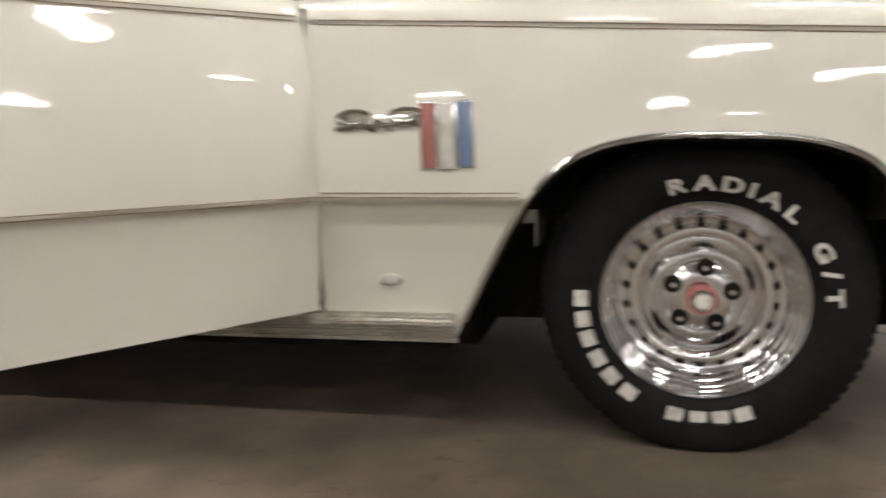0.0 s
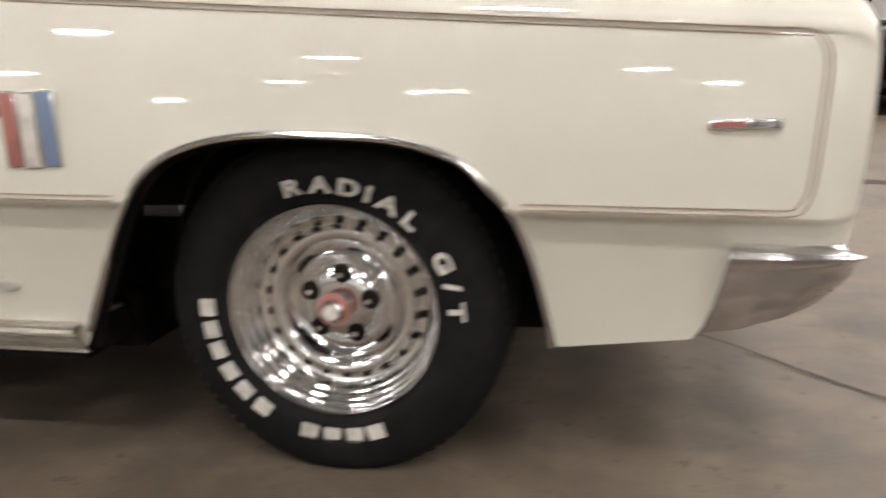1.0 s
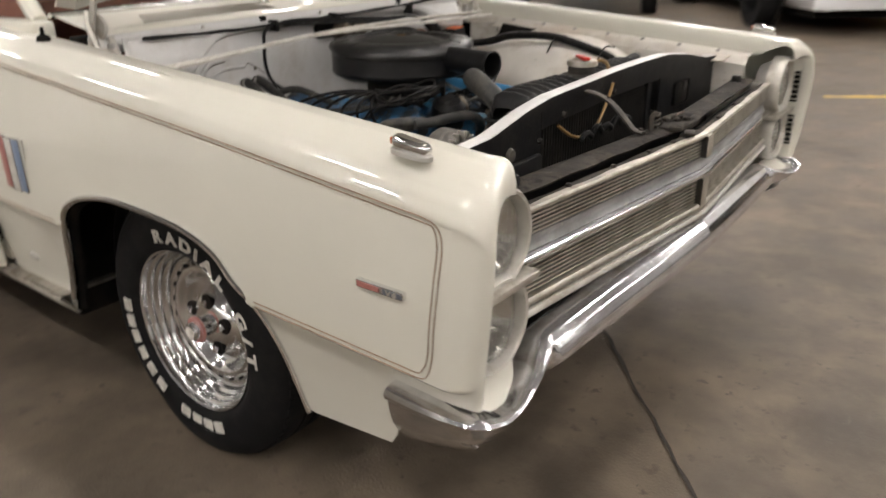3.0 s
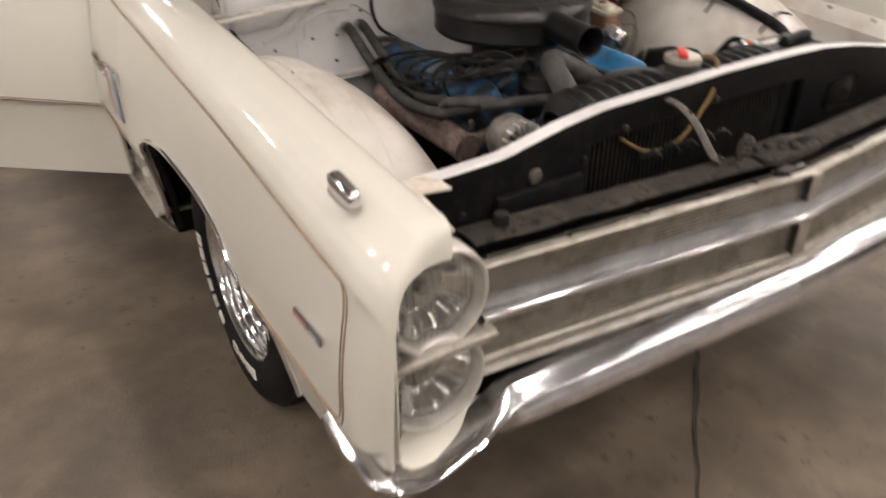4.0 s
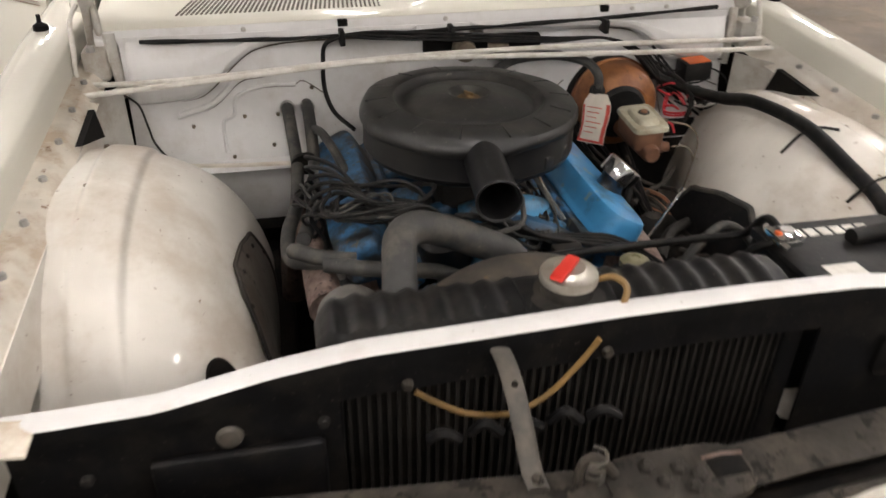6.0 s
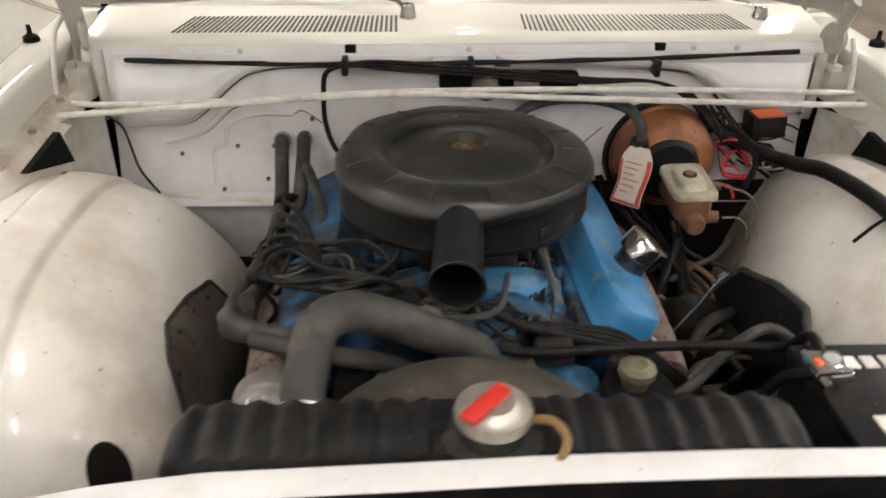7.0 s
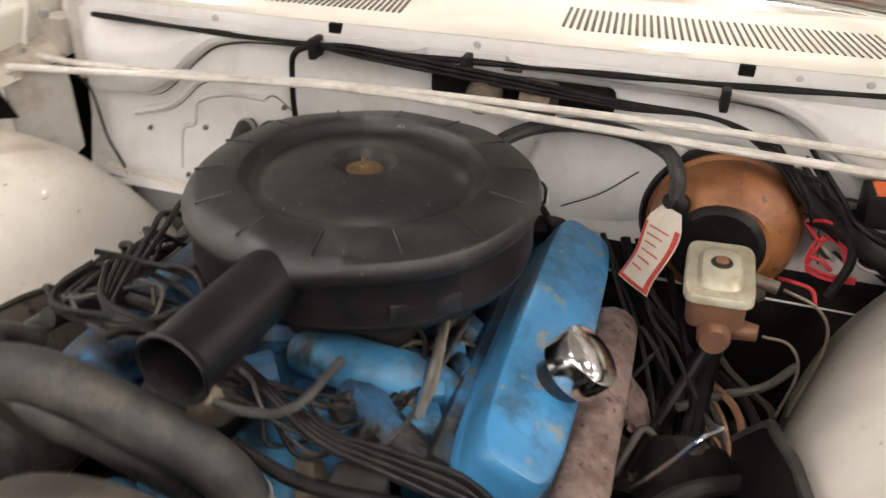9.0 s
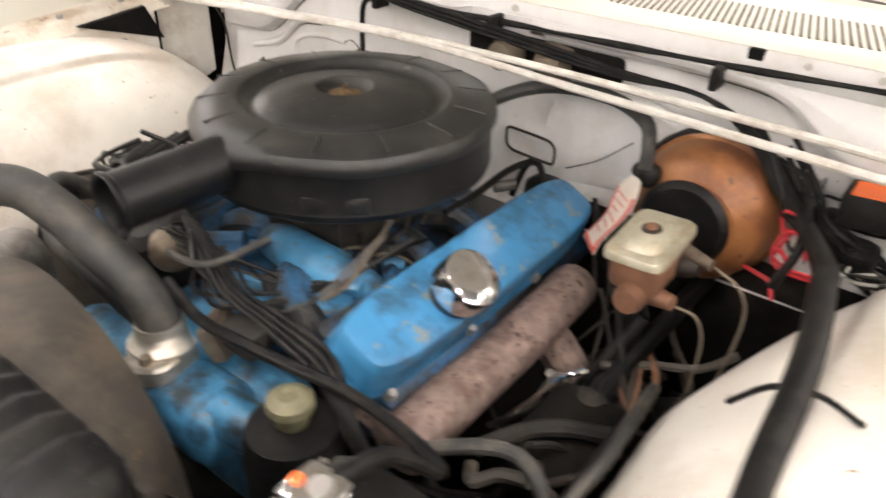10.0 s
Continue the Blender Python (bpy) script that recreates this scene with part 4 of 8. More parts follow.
cw = part("cowl", sheet(60, 24, cowl, 0.003), PAINT, car, "cream cowl panel with slotted air vents")
part("cowl_lip", sheet(60, 8, lambda u, v: (lambda p, w: (p[0] + 0.01 * math.sin(w * 3.1), p[1], p[2] - 0.001 - 0.045 * w))(cowl(u, 0), v), 0.003), BAY, cw, "white folded front edge of the cowl")
for y0, y1, sl in ((0.38, 0.825, 0.035), (1.09, 1.565, -0.035)):
    n = 44
    for k in range(n):
        y = y0 + (y1 - y0) * k / (n - 1)
        tl = sl * abs((y - (y1 if sl > 0 else y0)) / (y1 - y0)) ** 1.0 * 0.9
        a, b = Vector((KX(y) - 0.042, y, 0)), Vector((KX(y) - 0.118, y + tl, 0))
        for p in (a, b):
            u = (p.y - 0.215) / (2 * C - 0.43)
            p.z = cowl(u, (KX(p.y) - p.x) / 0.175)[2] + 0.0008
        part("vent_slot", tube([a, b], 0.0026, 6, smooth=False, flat=0.35), VENT, cw, smooth=0)
SEALZ = curve([0.3, 0.45, 0.6, 0.9, 1.14, 1.36, 1.62], [0.941, 0.937, 0.934, 0.937, 0.943, 0.95, 0.964])
part("cowl_seal", tube([(-0.361, y, SEALZ(y)) for y in np.linspace(0.31, 1.62, 18)], lambda t: 0.0046 + 0.001 * math.sin(40 * t), 8, 3), WIRE, cw, "black rubber seal under the cowl edge")
for y in (0.735, 1.36):
    part("clip", box((KX(y) - 0.002, y - 0.011, KZ(y) - 0.022), (KX(y) + 0.009, y + 0.011, KZ(y) - 0.006), 0.002), DARK, cw)
for y in (0.52, 0.97, 1.43, 1.52):
    part("screw", lathe([(0.0, 0.004), (0.005, 0.003), (0.006, 0.0), (0.0, 0.0)], 10, axis_x(KX(y) + 0.008, y, KZ(y) - 0.016)), GREYWHITE, cw)

ws = part("windshield", sheet(20, 10, lambda u, v: (-0.6 - 0.45 * v + 0.10 * (2 * u - 1) ** 2 - 0.1, 0.2 + (2 * C - 0.4) * u + 0.1 * v * (0.5 - u), 0.992 + 0.39 * v), 0.005), CLEAR, car, "sloping clear windshield")
part("moulding", tube([(-0.594 - 0.1 + 0.10 * (2 * u - 1) ** 2, 0.2 + (2 * C - 0.4) * u, 0.994) for u in np.linspace(0, 1, 14)], 0.008, 8, 3), CHROME, ws, "chrome moulding at the glass")
part("dashboard", box((-1.1, 0.22, 0.85), (-0.735, 2 * C - 0.22, 1.025), 0.03), BROWN, car, "brown padded dashboard behind the glass")
for yy, q in ((0.175, 1), (2 * C - 0.175, -1)):
    part("windshield_pillar", tube([(-0.60, yy, 0.98), (-0.80, yy + q * 0.02, 1.15), (-1.05, yy + q * 0.05, 1.385)], 0.022, 8, 5), PAINT, car, "cream windshield pillar")
part("cowl_side", box((-0.95, 0.14, 0.88), (-0.57, 0.2, 0.985), 0.012), PAINT, car)
part("cowl_side", box((-0.95, 2 * C - 0.2, 0.88), (-0.57, 2 * C - 0.14, 0.985), 0.012), PAINT, car)
part("cowl_rear", sheet(30, 3, lambda u, v: (KX(0.215 + (2 * C - 0.43) * u) - 0.175 - 0.14 * v, 0.215 + (2 * C - 0.43) * u, cowl(u, 1)[2] - 0.004 * v), 0.003), PAINT, car)
for y, tip in ((0.845, (-0.66, 0.45, 1.03)), (1.6, (-0.67, 1.15, 1.035))):
    wp = part("wiper", tube([(-0.535, y, 1.0), (-0.56, y - 0.06, 1.018), tip], 0.0075, 8, 5, flat=0.6), CHROME, car, "bright wiper arm")
    part("wiper_base", lathe([(0.0, 0.03), (0.012, 0.028), (0.016, 0.012), (0.018, 0.0), (0.0, 0.0)], 16, Matrix.Translation((-0.532, y + 0.005, 0.984))), OLDCHROME, wp)

# plain rear of the body, so that the car is whole
def body_side(sg, xa, xb):
    def f(u, v):
        x = xa + (xb - xa) * u
        z = 0.97 - 0.68 * v - 0.03 * u
        return (x, C + sg * (0.955 - side_y(-0.8, min(0.96, z + 0.03 * u)) - 0.08 * u * u), z)
    return sheet(20, 24, f, 0.006)


part("quarter_panel", body_side(-1, -2.15, -4.35), PAINT, car, "cream rear quarter panel")
part("quarter_panel", body_side(1, -0.83, -4.35), PAINT, car, "cream body side with closed door")
part("tail_panel", box((-4.39, 0.14, 0.3), (-4.34, 2 * C - 0.14, 0.94), 0.02), PAINT, car)
part("rear_deck", sheet(10, 16, lambda u, v: (-2.75 - 1.6 * u, 0.12 + (2 * C - 0.24) * v, 0.95 - 0.02 * u + 0.03 * math.sin(math.pi * v) ** 0.5), 0.006), PAINT, car)
part("roof", sheet(14, 18, lambda u, v: (-1.06 - 1.3 * u, 0.24 + (2 * C - 0.48) * v, 1.37 + 0.04 * math.sin(math.pi * v) ** 0.5 + 0.02 * math.sin(math.pi * u)), 0.02), PAINT, car, "cream roof")
for yy, q in ((0.14, 1), (2 * C - 0.14, -1)):
    part("roof_pillar", sheet(6, 6, lambda u, v: (-2.05 - 0.35 * u - 0.5 * v * u, yy + q * 0.1 * (1 - v), 1.37 - 0.42 * v), 0.03), PAINT, car)
part("rear_window", sheet(8, 4, lambda u, v: (-2.36 - 0.4 * v, 0.26 + (2 * C - 0.52) * u, 1.37 - 0.41 * v), 0.005), CLEAR, car)
part("headliner", box((-2.3, 0.28, 1.335), (-1.1, 2 * C - 0.28, 1.36), 0.005), BROWN, car, "brown headliner")
part("cabin_floor", box((-2.8, 0.2, 0.3), (-0.6, 2 * C - 0.2, 0.34)), DARK, car)
for xx in (-1.75, -2.6):
    st = part("bench_seat", box((xx, 0.26, 0.36), (xx + 0.5, 2 * C - 0.26, 0.6), 0.06, 3), BROWN, car, "brown vinyl bench seat")
    part("backrest", box((xx - 0.1, 0.26, 0.5), (xx + 0.06, 2 * C - 0.26, 1.05), 0.06, 3), BROWN, st)

# ---- under the hood: sheet metal of the car ----
def dome(x, y):
    """Height of the wheelhouse over the plan."""
    a = abs((x - 0.06) / 0.41) ** 2.5 + abs((y - 0.2) / 0.33) ** 2.5
    return 0.415 + 0.42 * max(0.0, 1 - a) ** 0.4


for mirror in (False, True):
    mx = (lambda p: Vector((p[0], 2 * C - p[1], p[2]))) if mirror else (lambda p: Vector(p))

    def f(u, v):
        th = math.pi * u
        q = 0.5 * math.pi * v
        e = 0.8
        x = 0.06 + 0.41 * math.copysign(abs(math.cos(th)) ** e, math.cos(th))
        r = abs(math.sin(th)) ** e
        y = 0.2 + 0.33 * math.sin(q) ** e
        if mirror and x < 0.06:
            r = r ** 0.55
        z = 0.415 + 0.42 * r * math.cos(q) ** e
        x = 0.06 + (x - 0.06) * (1.0 - 0.12 * math.sin(q) ** 3)
        if mirror:        # the far wheelhouse is slimmer and reaches further back
            x = 0.06 + (x - 0.06) * (1.12 if x < 0.06 else 1.0)
            y = 0.2 + (y - 0.2) * 0.93 * (1 - 0.3 * min(1.0, max(0.0, (0.02 - x) / 0.3)))
        rid = 0.004 * math.tanh((y - 0.259) / 0.004) - 0.0015 * math.exp(-((y - 0.259) / 0.004) ** 2) - 0.005 * math.tanh((y - 0.334) / 0.004) - 0.0015 * math.exp(-((y - 0.336) / 0.004) ** 2) + 0.0025 * math.sin(9 * x + 14 * y) * math.sin(23 * y)
        return mx((x, y, z + rid * r))
    hs = part("wheelhouse", sheet(56, 190, f, 0.003), HOUSE, car, "stained off-white inner wheelhouse")
    # ledge between fender and wheelhouse
    led = lambda u, v: mx((-0.42 + 1.13 * u, 0.174 + 0.055 * v, (zt(-0.42 + 1.13 * u) - 0.056) - 0.012 * v - (0.02 * max(0, v - 0.6) / 0.4)))
    lg = part("inner_ledge", sheet(50, 8, led, 0.003), HOUSE if mirror else RUSTY, car, "stained white ledge along the fender")
    part("ledge_drop", sheet(40, 4, lambda u, v: mx((-0.22 + 0.93 * u, 0.229, (zt(-0.22 + 0.93 * u) - 0.086) - 0.10 * v)), 0.002), HOUSE, lg)
    # Black box stands for the shade behind the open corner.
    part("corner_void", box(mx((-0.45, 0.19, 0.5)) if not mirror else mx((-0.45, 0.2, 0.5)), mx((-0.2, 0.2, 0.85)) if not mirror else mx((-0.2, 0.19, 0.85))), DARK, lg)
    for k in range(8):
        x = -0.3 + 0.13 * k
        part("bolt", lathe([(0.0, 0.008), (0.006, 0.008), (0.007, 0.0), (0.0, 0.0)], 6, Matrix.Translation(mx((x, 0.2, zt(x) - 0.062)))), CAST, lg)
    for x, y in ((0.09, 0.262), (0.31, 0.30), (-0.13, 0.255), (0.33, 0.42)):
        part("bolt", lathe([(0.0, 0.006), (0.0045, 0.006), (0.006, 0.0), (0.0, 0.0)], 8, Matrix.Translation(mx((x, y, dome(x, y) + 0.001)))), DULLCAN, hs)
    # dark flap on the inboard face
    def flap(u, v):
        x = -0.11 + 0.36 * u
        top = float(np.interp(x, [-0.11, -0.09, -0.03, 0.06, 0.147, 0.2, 0.25], [0.50, 0.545, 0.652, 0.682, 0.694, 0.665, 0.58])) + (0.012 if mirror else 0.0)
        z = top + (0.425 - top) * v
        r = max(0.05, 1 - abs((x - 0.06) / 0.41) ** 2.5) ** 0.4
        q = min(1.0, max(0.0, (z - 0.415) / (0.42 * r)))
        b = (1 - q ** 2.5) ** 0.4
        return mx((x, 0.2 + 0.33 * b + 0.006, z))
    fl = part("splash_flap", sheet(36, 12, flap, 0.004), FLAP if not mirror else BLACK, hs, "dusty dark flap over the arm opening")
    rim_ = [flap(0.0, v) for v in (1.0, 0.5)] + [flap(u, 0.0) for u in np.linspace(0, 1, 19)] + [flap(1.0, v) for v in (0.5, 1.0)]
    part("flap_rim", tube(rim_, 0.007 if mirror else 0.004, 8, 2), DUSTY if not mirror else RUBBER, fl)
    for k in range(5):
        p_ = Vector(flap(0.15 + 0.18 * k, 0.08))
        part("rivet", lathe([(0.0, 0.004), (0.004, 0.003), (0.005, 0.0), (0.0, 0.0)], 8, axis_to(p_, (0, -1 if mirror else 1, 0.4))), DUSTY, fl)
    if not mirror:
        # Dark oval plate laid on the skin for the shade in a hole.
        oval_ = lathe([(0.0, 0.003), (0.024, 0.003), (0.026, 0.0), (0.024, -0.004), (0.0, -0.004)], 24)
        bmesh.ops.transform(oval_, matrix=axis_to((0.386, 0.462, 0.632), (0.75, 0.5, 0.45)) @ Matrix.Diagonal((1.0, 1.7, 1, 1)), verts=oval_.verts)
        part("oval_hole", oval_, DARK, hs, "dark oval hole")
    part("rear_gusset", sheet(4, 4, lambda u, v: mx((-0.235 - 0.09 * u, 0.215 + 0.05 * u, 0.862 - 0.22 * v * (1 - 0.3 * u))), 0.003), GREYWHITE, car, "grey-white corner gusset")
    # Another black box puts the shade into the recess by the hinge.
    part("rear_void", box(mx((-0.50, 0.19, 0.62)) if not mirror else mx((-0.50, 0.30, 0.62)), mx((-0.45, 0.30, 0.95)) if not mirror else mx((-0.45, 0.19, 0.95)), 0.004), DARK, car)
    # Flat black prism carries the shade of a three-cornered opening.
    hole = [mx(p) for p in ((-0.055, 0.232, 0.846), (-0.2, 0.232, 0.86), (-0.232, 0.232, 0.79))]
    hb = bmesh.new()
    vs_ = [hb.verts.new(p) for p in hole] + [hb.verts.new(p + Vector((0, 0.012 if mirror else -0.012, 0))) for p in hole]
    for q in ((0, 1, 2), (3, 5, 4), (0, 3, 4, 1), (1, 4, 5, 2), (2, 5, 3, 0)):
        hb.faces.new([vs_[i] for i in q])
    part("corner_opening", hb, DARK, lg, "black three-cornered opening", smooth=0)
    part("corner_strut", tube([mx(p) for p in ((-0.40, 0.245, 0.95), (-0.385, 0.25, 0.90), (-0.375, 0.262, 0.82))], 0.014, 8, 4, flat=0.5), GREYWHITE, car, "grey-white corner strut")

part("nose_gusset", sheet(4, 4, lambda u, v: (0.60 + 0.055 * u, 0.21 + 0.08 * v, 0.806 - 0.008 * v), 0.004), RUSTY, car, "rusty white corner plate")
part("nose_gusset", sheet(4, 4, lambda u, v: (0.655 + 0.1 * u, 0.19 + 0.04 * v, 0.806 - 0.02 * u), 0.004), RUSTY, car)
part("nose_gusset", sheet(4, 4, lambda u, v: (0.60 + 0.055 * u, 2 * C - 0.21 - 0.08 * v, 0.806 - 0.008 * v), 0.004), RUSTY, car)

# firewall
FX = lambda z: float(np.interp(z, [0.5, 0.655, 0.66, 0.67, 0.76, 0.86, 0.94], [-0.36, -0.33, -0.30, -0.335, -0.362, -0.375, -0.385]))
fwl = part("firewall", sheet(50, 40, lambda u, v: (FX(0.945 - 0.44 * v) - 0.012 * u, 0.265 + (2 * C - 0.53) * u, 0.945 - 0.44 * v), 0.003), BAY, car, "grey-white painted firewall")


def bead(pts, r=0.009, m_=None):
    return part("pressed_bead", tube([(FX(z) + 0.001, y, z) for y, z in pts], r, 8, 5), m_ or BAY, fwl)


def plenum(ys, zs_, d=0.032):
    """Upper pressing that stands proud of the firewall above a stepped edge."""
    lo = curve(ys, zs_)

    def f(u, v):
        y = ys[0] + (ys[-1] - ys[0]) * u
        z0 = lo(y)
        e = min(1.0, min(u, 1 - u) * abs(ys[-1] - ys[0]) / 0.025) ** 0.5
        p = [(0.936, d * 0.4), (0.5 * (0.93 + z0 + 0.03), d), (z0 + 0.016, d), (z0 + 0.007, d * 0.86), (z0 + 0.001, d * 0.5), (z0, -0.004)]
        k = v * 5
        z = float(np.interp(k, range(6), [q[0] for q in p]))
        o = float(np.interp(k, range(6), [q[1] for q in p]))
        return (FX(z) - 0.006 + o * e, y, z)
    return part("plenum", sheet(60, 25, f), BAY, fwl, "rounded white plenum pressing")


plenum([0.268, 0.31, 0.40, 0.44, 0.49, 0.53, 0.58, 0.66, 0.9], [0.806, 0.806, 0.812, 0.832, 0.878, 0.908, 0.921, 0.926, 0.929])
plenum([1.02, 1.3, 1.40, 1.44, 1.50, 1.54, 1.60, 1.668], [0.93, 0.927, 0.92, 0.905, 0.86, 0.845, 0.838, 0.836])
bead([(0.56, 0.86), (0.5, 0.85), (0.44, 0.8), (0.36, 0.775)], 0.008)
bead([(1.05, 0.93), (1.35, 0.93), (1.42, 0.92), (1.5, 0.86), (1.58, 0.84), (1.65, 0.838)])
bead([(0.62, 0.83), (0.55, 0.83), (0.49, 0.81), (0.48, 0.77), (0.455, 0.755), (0.455, 0.69)], 0.0045)
bead([(0.30, 0.672), (0.45, 0.666), (0.6, 0.664), (0.72, 0.664)], 0.006, RUSTY)
for y, z in ((0.502, 0.765), (0.56, 0.70), (0.575, 0.765), (0.47, 0.68), (0.39, 0.75), (0.655, 0.82), (0.42, 0.90)):
    part("bolt", lathe([(0.0, 0.007), (0.0035, 0.006), (0.005, 0.0), (0.0, 0.0)], 8, axis_x(FX(z), y, z)), DULLCAN, fwl)
# Thin dark tubes under pressed edges, for their shade as much as dirt.
def shade_grime(pts, r=0.0022, o=0.0):
    part("grime_seam", tube([(FX(z) + o, y, z) for y, z in pts], r, 6, 5), SHADEGRIME, fwl, "dark dirty seam")


shade_grime([(0.27, 0.803), (0.31, 0.803), (0.40, 0.809), (0.44, 0.828), (0.49, 0.874), (0.53, 0.904), (0.58, 0.917), (0.66, 0.922), (0.9, 0.925)])
shade_grime([(1.02, 0.926), (1.3, 0.923), (1.40, 0.916), (1.44, 0.90), (1.50, 0.856), (1.54, 0.841), (1.60, 0.834), (1.668, 0.832)])
shade_grime([(0.555, 0.85), (0.5, 0.84), (0.44, 0.79), (0.36, 0.765)], 0.0018)
shade_grime([(0.62, 0.826), (0.55, 0.826), (0.487, 0.806), (0.477, 0.766), (0.452, 0.751), (0.451, 0.69)], 0.0015)
shade_grime([(0.69, 0.80), (0.64, 0.835), (0.62, 0.83)], 0.0012)
shade_grime([(0.29, 0.664), (0.45, 0.658), (0.6, 0.656), (0.72, 0.656)], 0.003)
shade_grime([(1.12, 0.86), (1.2, 0.845), (1.27, 0.80), (1.30, 0.76)], 0.0014, 0.004)
shade_grime([(1.43, 0.815), (1.47, 0.78), (1.53, 0.775), (1.6, 0.79), (1.66, 0.77)], 0.0014)
shade_grime([(1.5, 0.83), (1.5, 0.76), (1.51, 0.71)], 0.0014)
# Black box over the white firewall, for the shade behind the steering.
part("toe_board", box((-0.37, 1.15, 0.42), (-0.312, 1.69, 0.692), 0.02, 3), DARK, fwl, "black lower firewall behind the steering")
part("opening", box((-0.39, 0.91, 0.876), (-0.364, 1.19, 0.92), 0.012, 3), DARK, fwl, "dark opening with the wiper motor")
part("wiper_can", lathe([(0.0, 0.05), (0.028, 0.046), (0.03, 0.0), (0.0, 0.0)], 20, axis_to((-0.37, 1.06, 0.893), (0.2, 1, 0))), DULLCAN, fwl, "brown wiper motor can")
part("wiper_motor", lathe([(0.0, 0.06), (0.022, 0.056), (0.026, 0.04), (0.026, 0.0), (0.0, 0.0)], 20, axis_x(-0.38, 1.0, 0.895)), DULLCAN, fwl)
def blower(u, v):
    a = 2 * math.pi * u
    r = 1 + 0.12 * math.cos(3 * a + 0.6) + 0.06 * math.sin(2 * a)
    h = float(np.interp(v, [0, 0.25, 0.55, 0.8, 1.0], [0.0, 0.018, 0.022, 0.024, 0.025]))
    q = float(np.interp(v, [0, 0.25, 0.55, 0.8, 1.0], [1.0, 0.93, 0.72, 0.4, 0.0])) * r
    return (FX(0.79) + h - 0.004, 1.19 + 0.13 * q * math.copysign(abs(math.cos(a)) ** 0.6, math.cos(a)), 0.79 + 0.082 * q * math.copysign(abs(math.sin(a)) ** 0.6, math.sin(a)))


part("blower_cover", sheet(40, 12, blower, close_u=True), BAY, fwl, "white rounded blower cover")
part("vent_hole", lathe([(0.0, 0.004), (0.012, 0.004), (0.013, 0.0), (0.0, 0.0)], 18, axis_x(-0.352, 1.245, 0.76)), DARK, fwl)

# two support rods across the bay
part("bay_rod", tube([(-0.40, 0.196, 1.012), (-0.38, 0.182, 0.985), (-0.35, 0.182, 0.93), (-0.33, 0.182, 0.884), (-0.322, 0.2, 0.869), (-0.30, 0.4, 0.876), (-0.297, 0.85, 0.902), (-0.30, 1.3, 0.906), (-0.31, 1.68, 0.898), (-0.325, 1.722, 0.9), (-0.36, 1.735, 0.95), (-0.38, 1.735, 0.985)], 0.0056, 8, 6), RODWHITE, car, "thin white hood torsion rod")
part("bay_rod", tube([(-0.255, 0.2, 0.868), (-0.27, 0.5, 0.885), (-0.283, 0.82, 0.901), (-0.275, 1.2, 0.896), (-0.27, 1.6, 0.888), (-0.27, 1.73, 0.887)], 0.006, 8, 6), RODWHITE, car, "thin white hood torsion rod")

# radiator support
SUPZ = curve([0.2, 0.3, 0.42, 0.55, 0.65, 0.85, C, 1.15, 1.3, 1.45, 1.6, 1.75], [0.797, 0.798, 0.803, 0.832, 0.846, 0.853, 0.858, 0.86, 0.858, 0.84, 0.812, 0.805])
sp = part("radiator_support", sheet(70, 6, lambda u, v: (0.588 + 0.034 * v, 0.25 + 1.436 * u, SUPZ(0.25 + 1.436 * u) + 0.002 * math.sin(v * 3.1)), 0.003), BAY, car, "white-topped black radiator support")
part("support_lip", sheet(70, 3, lambda u, v: (0.622, 0.25 + 1.436 * u, SUPZ(0.25 + 1.436 * u) - 0.022 * v), 0.002), BLACK, sp)


def half_panel(y0, y1, zlo=0.42, m_=None):
    return sheet(16, 10, lambda u, v: (0.616, y0 + (y1 - y0) * u, (SUPZ(y0 + (y1 - y0) * u) - 0.018) * (1 - v) + zlo * v), 0.004)


part("side_panel", half_panel(0.25, 0.62), BLACK, sp, "black pressed side panel")
part("side_panel", half_panel(1.26, 1.69), BLACK, sp, "black pressed side panel")
part("upper_panel", sheet(20, 4, lambda u, v: (0.617, 0.62 + 0.64 * u, SUPZ(0.62 + 0.64 * u) - 0.018 - 0.045 * v), 0.004), BLACK, sp)
part("side_hole", box((0.612, 1.36, 0.70), (0.624, 1.47, 0.77), 0.012), DARK, sp)
part("grommet", lathe([(0.0, 0.008), (0.013, 0.006), (0.016, 0.0), (0.0, 0.0)], 20, axis_x(0.62, 0.491, 0.752)), BRACE, sp, "round pale plug")
part("grommet", lathe([(0.0, 0.008), (0.013, 0.006), (0.016, 0.0), (0.0, 0.0)], 20, axis_x(0.62, 1.43, 0.752)), DUSTY, sp)
part("panel_box", box((0.62, 0.40, 0.62), (0.635, 0.60, 0.735), 0.006), BLACK, sp)
for y, z in ((0.44, 0.70), (0.55, 0.70), (0.6, 0.76), (0.5, 0.67), (0.33, 0.72), (0.70, 0.80), (0.95, 0.81)):
    part("bolt", lathe([(0.0, 0.009), (0.006, 0.008), (0.008, 0.0), (0.0, 0.0)], 8, axis_x(0.624, y, z)), DUSTY, sp)
# latch tray behind the grille

VEE = lambda y: max(0.0, 1 - abs(y - C) / 0.7)      # the nose comes forward to its middle


def tray_back(u, v):
    y = 0.27 + 1.396 * u
    x0, x1 = 0.69 + 0.06 * VEE(y), 0.754 + 0.055 * VEE(y)
    return (x0 + (x1 - x0) * v, y, 0.744 + 0.005 * math.sin(math.pi * v) + 0.0012 * math.sin(y * 37) * math.sin(v * 5))


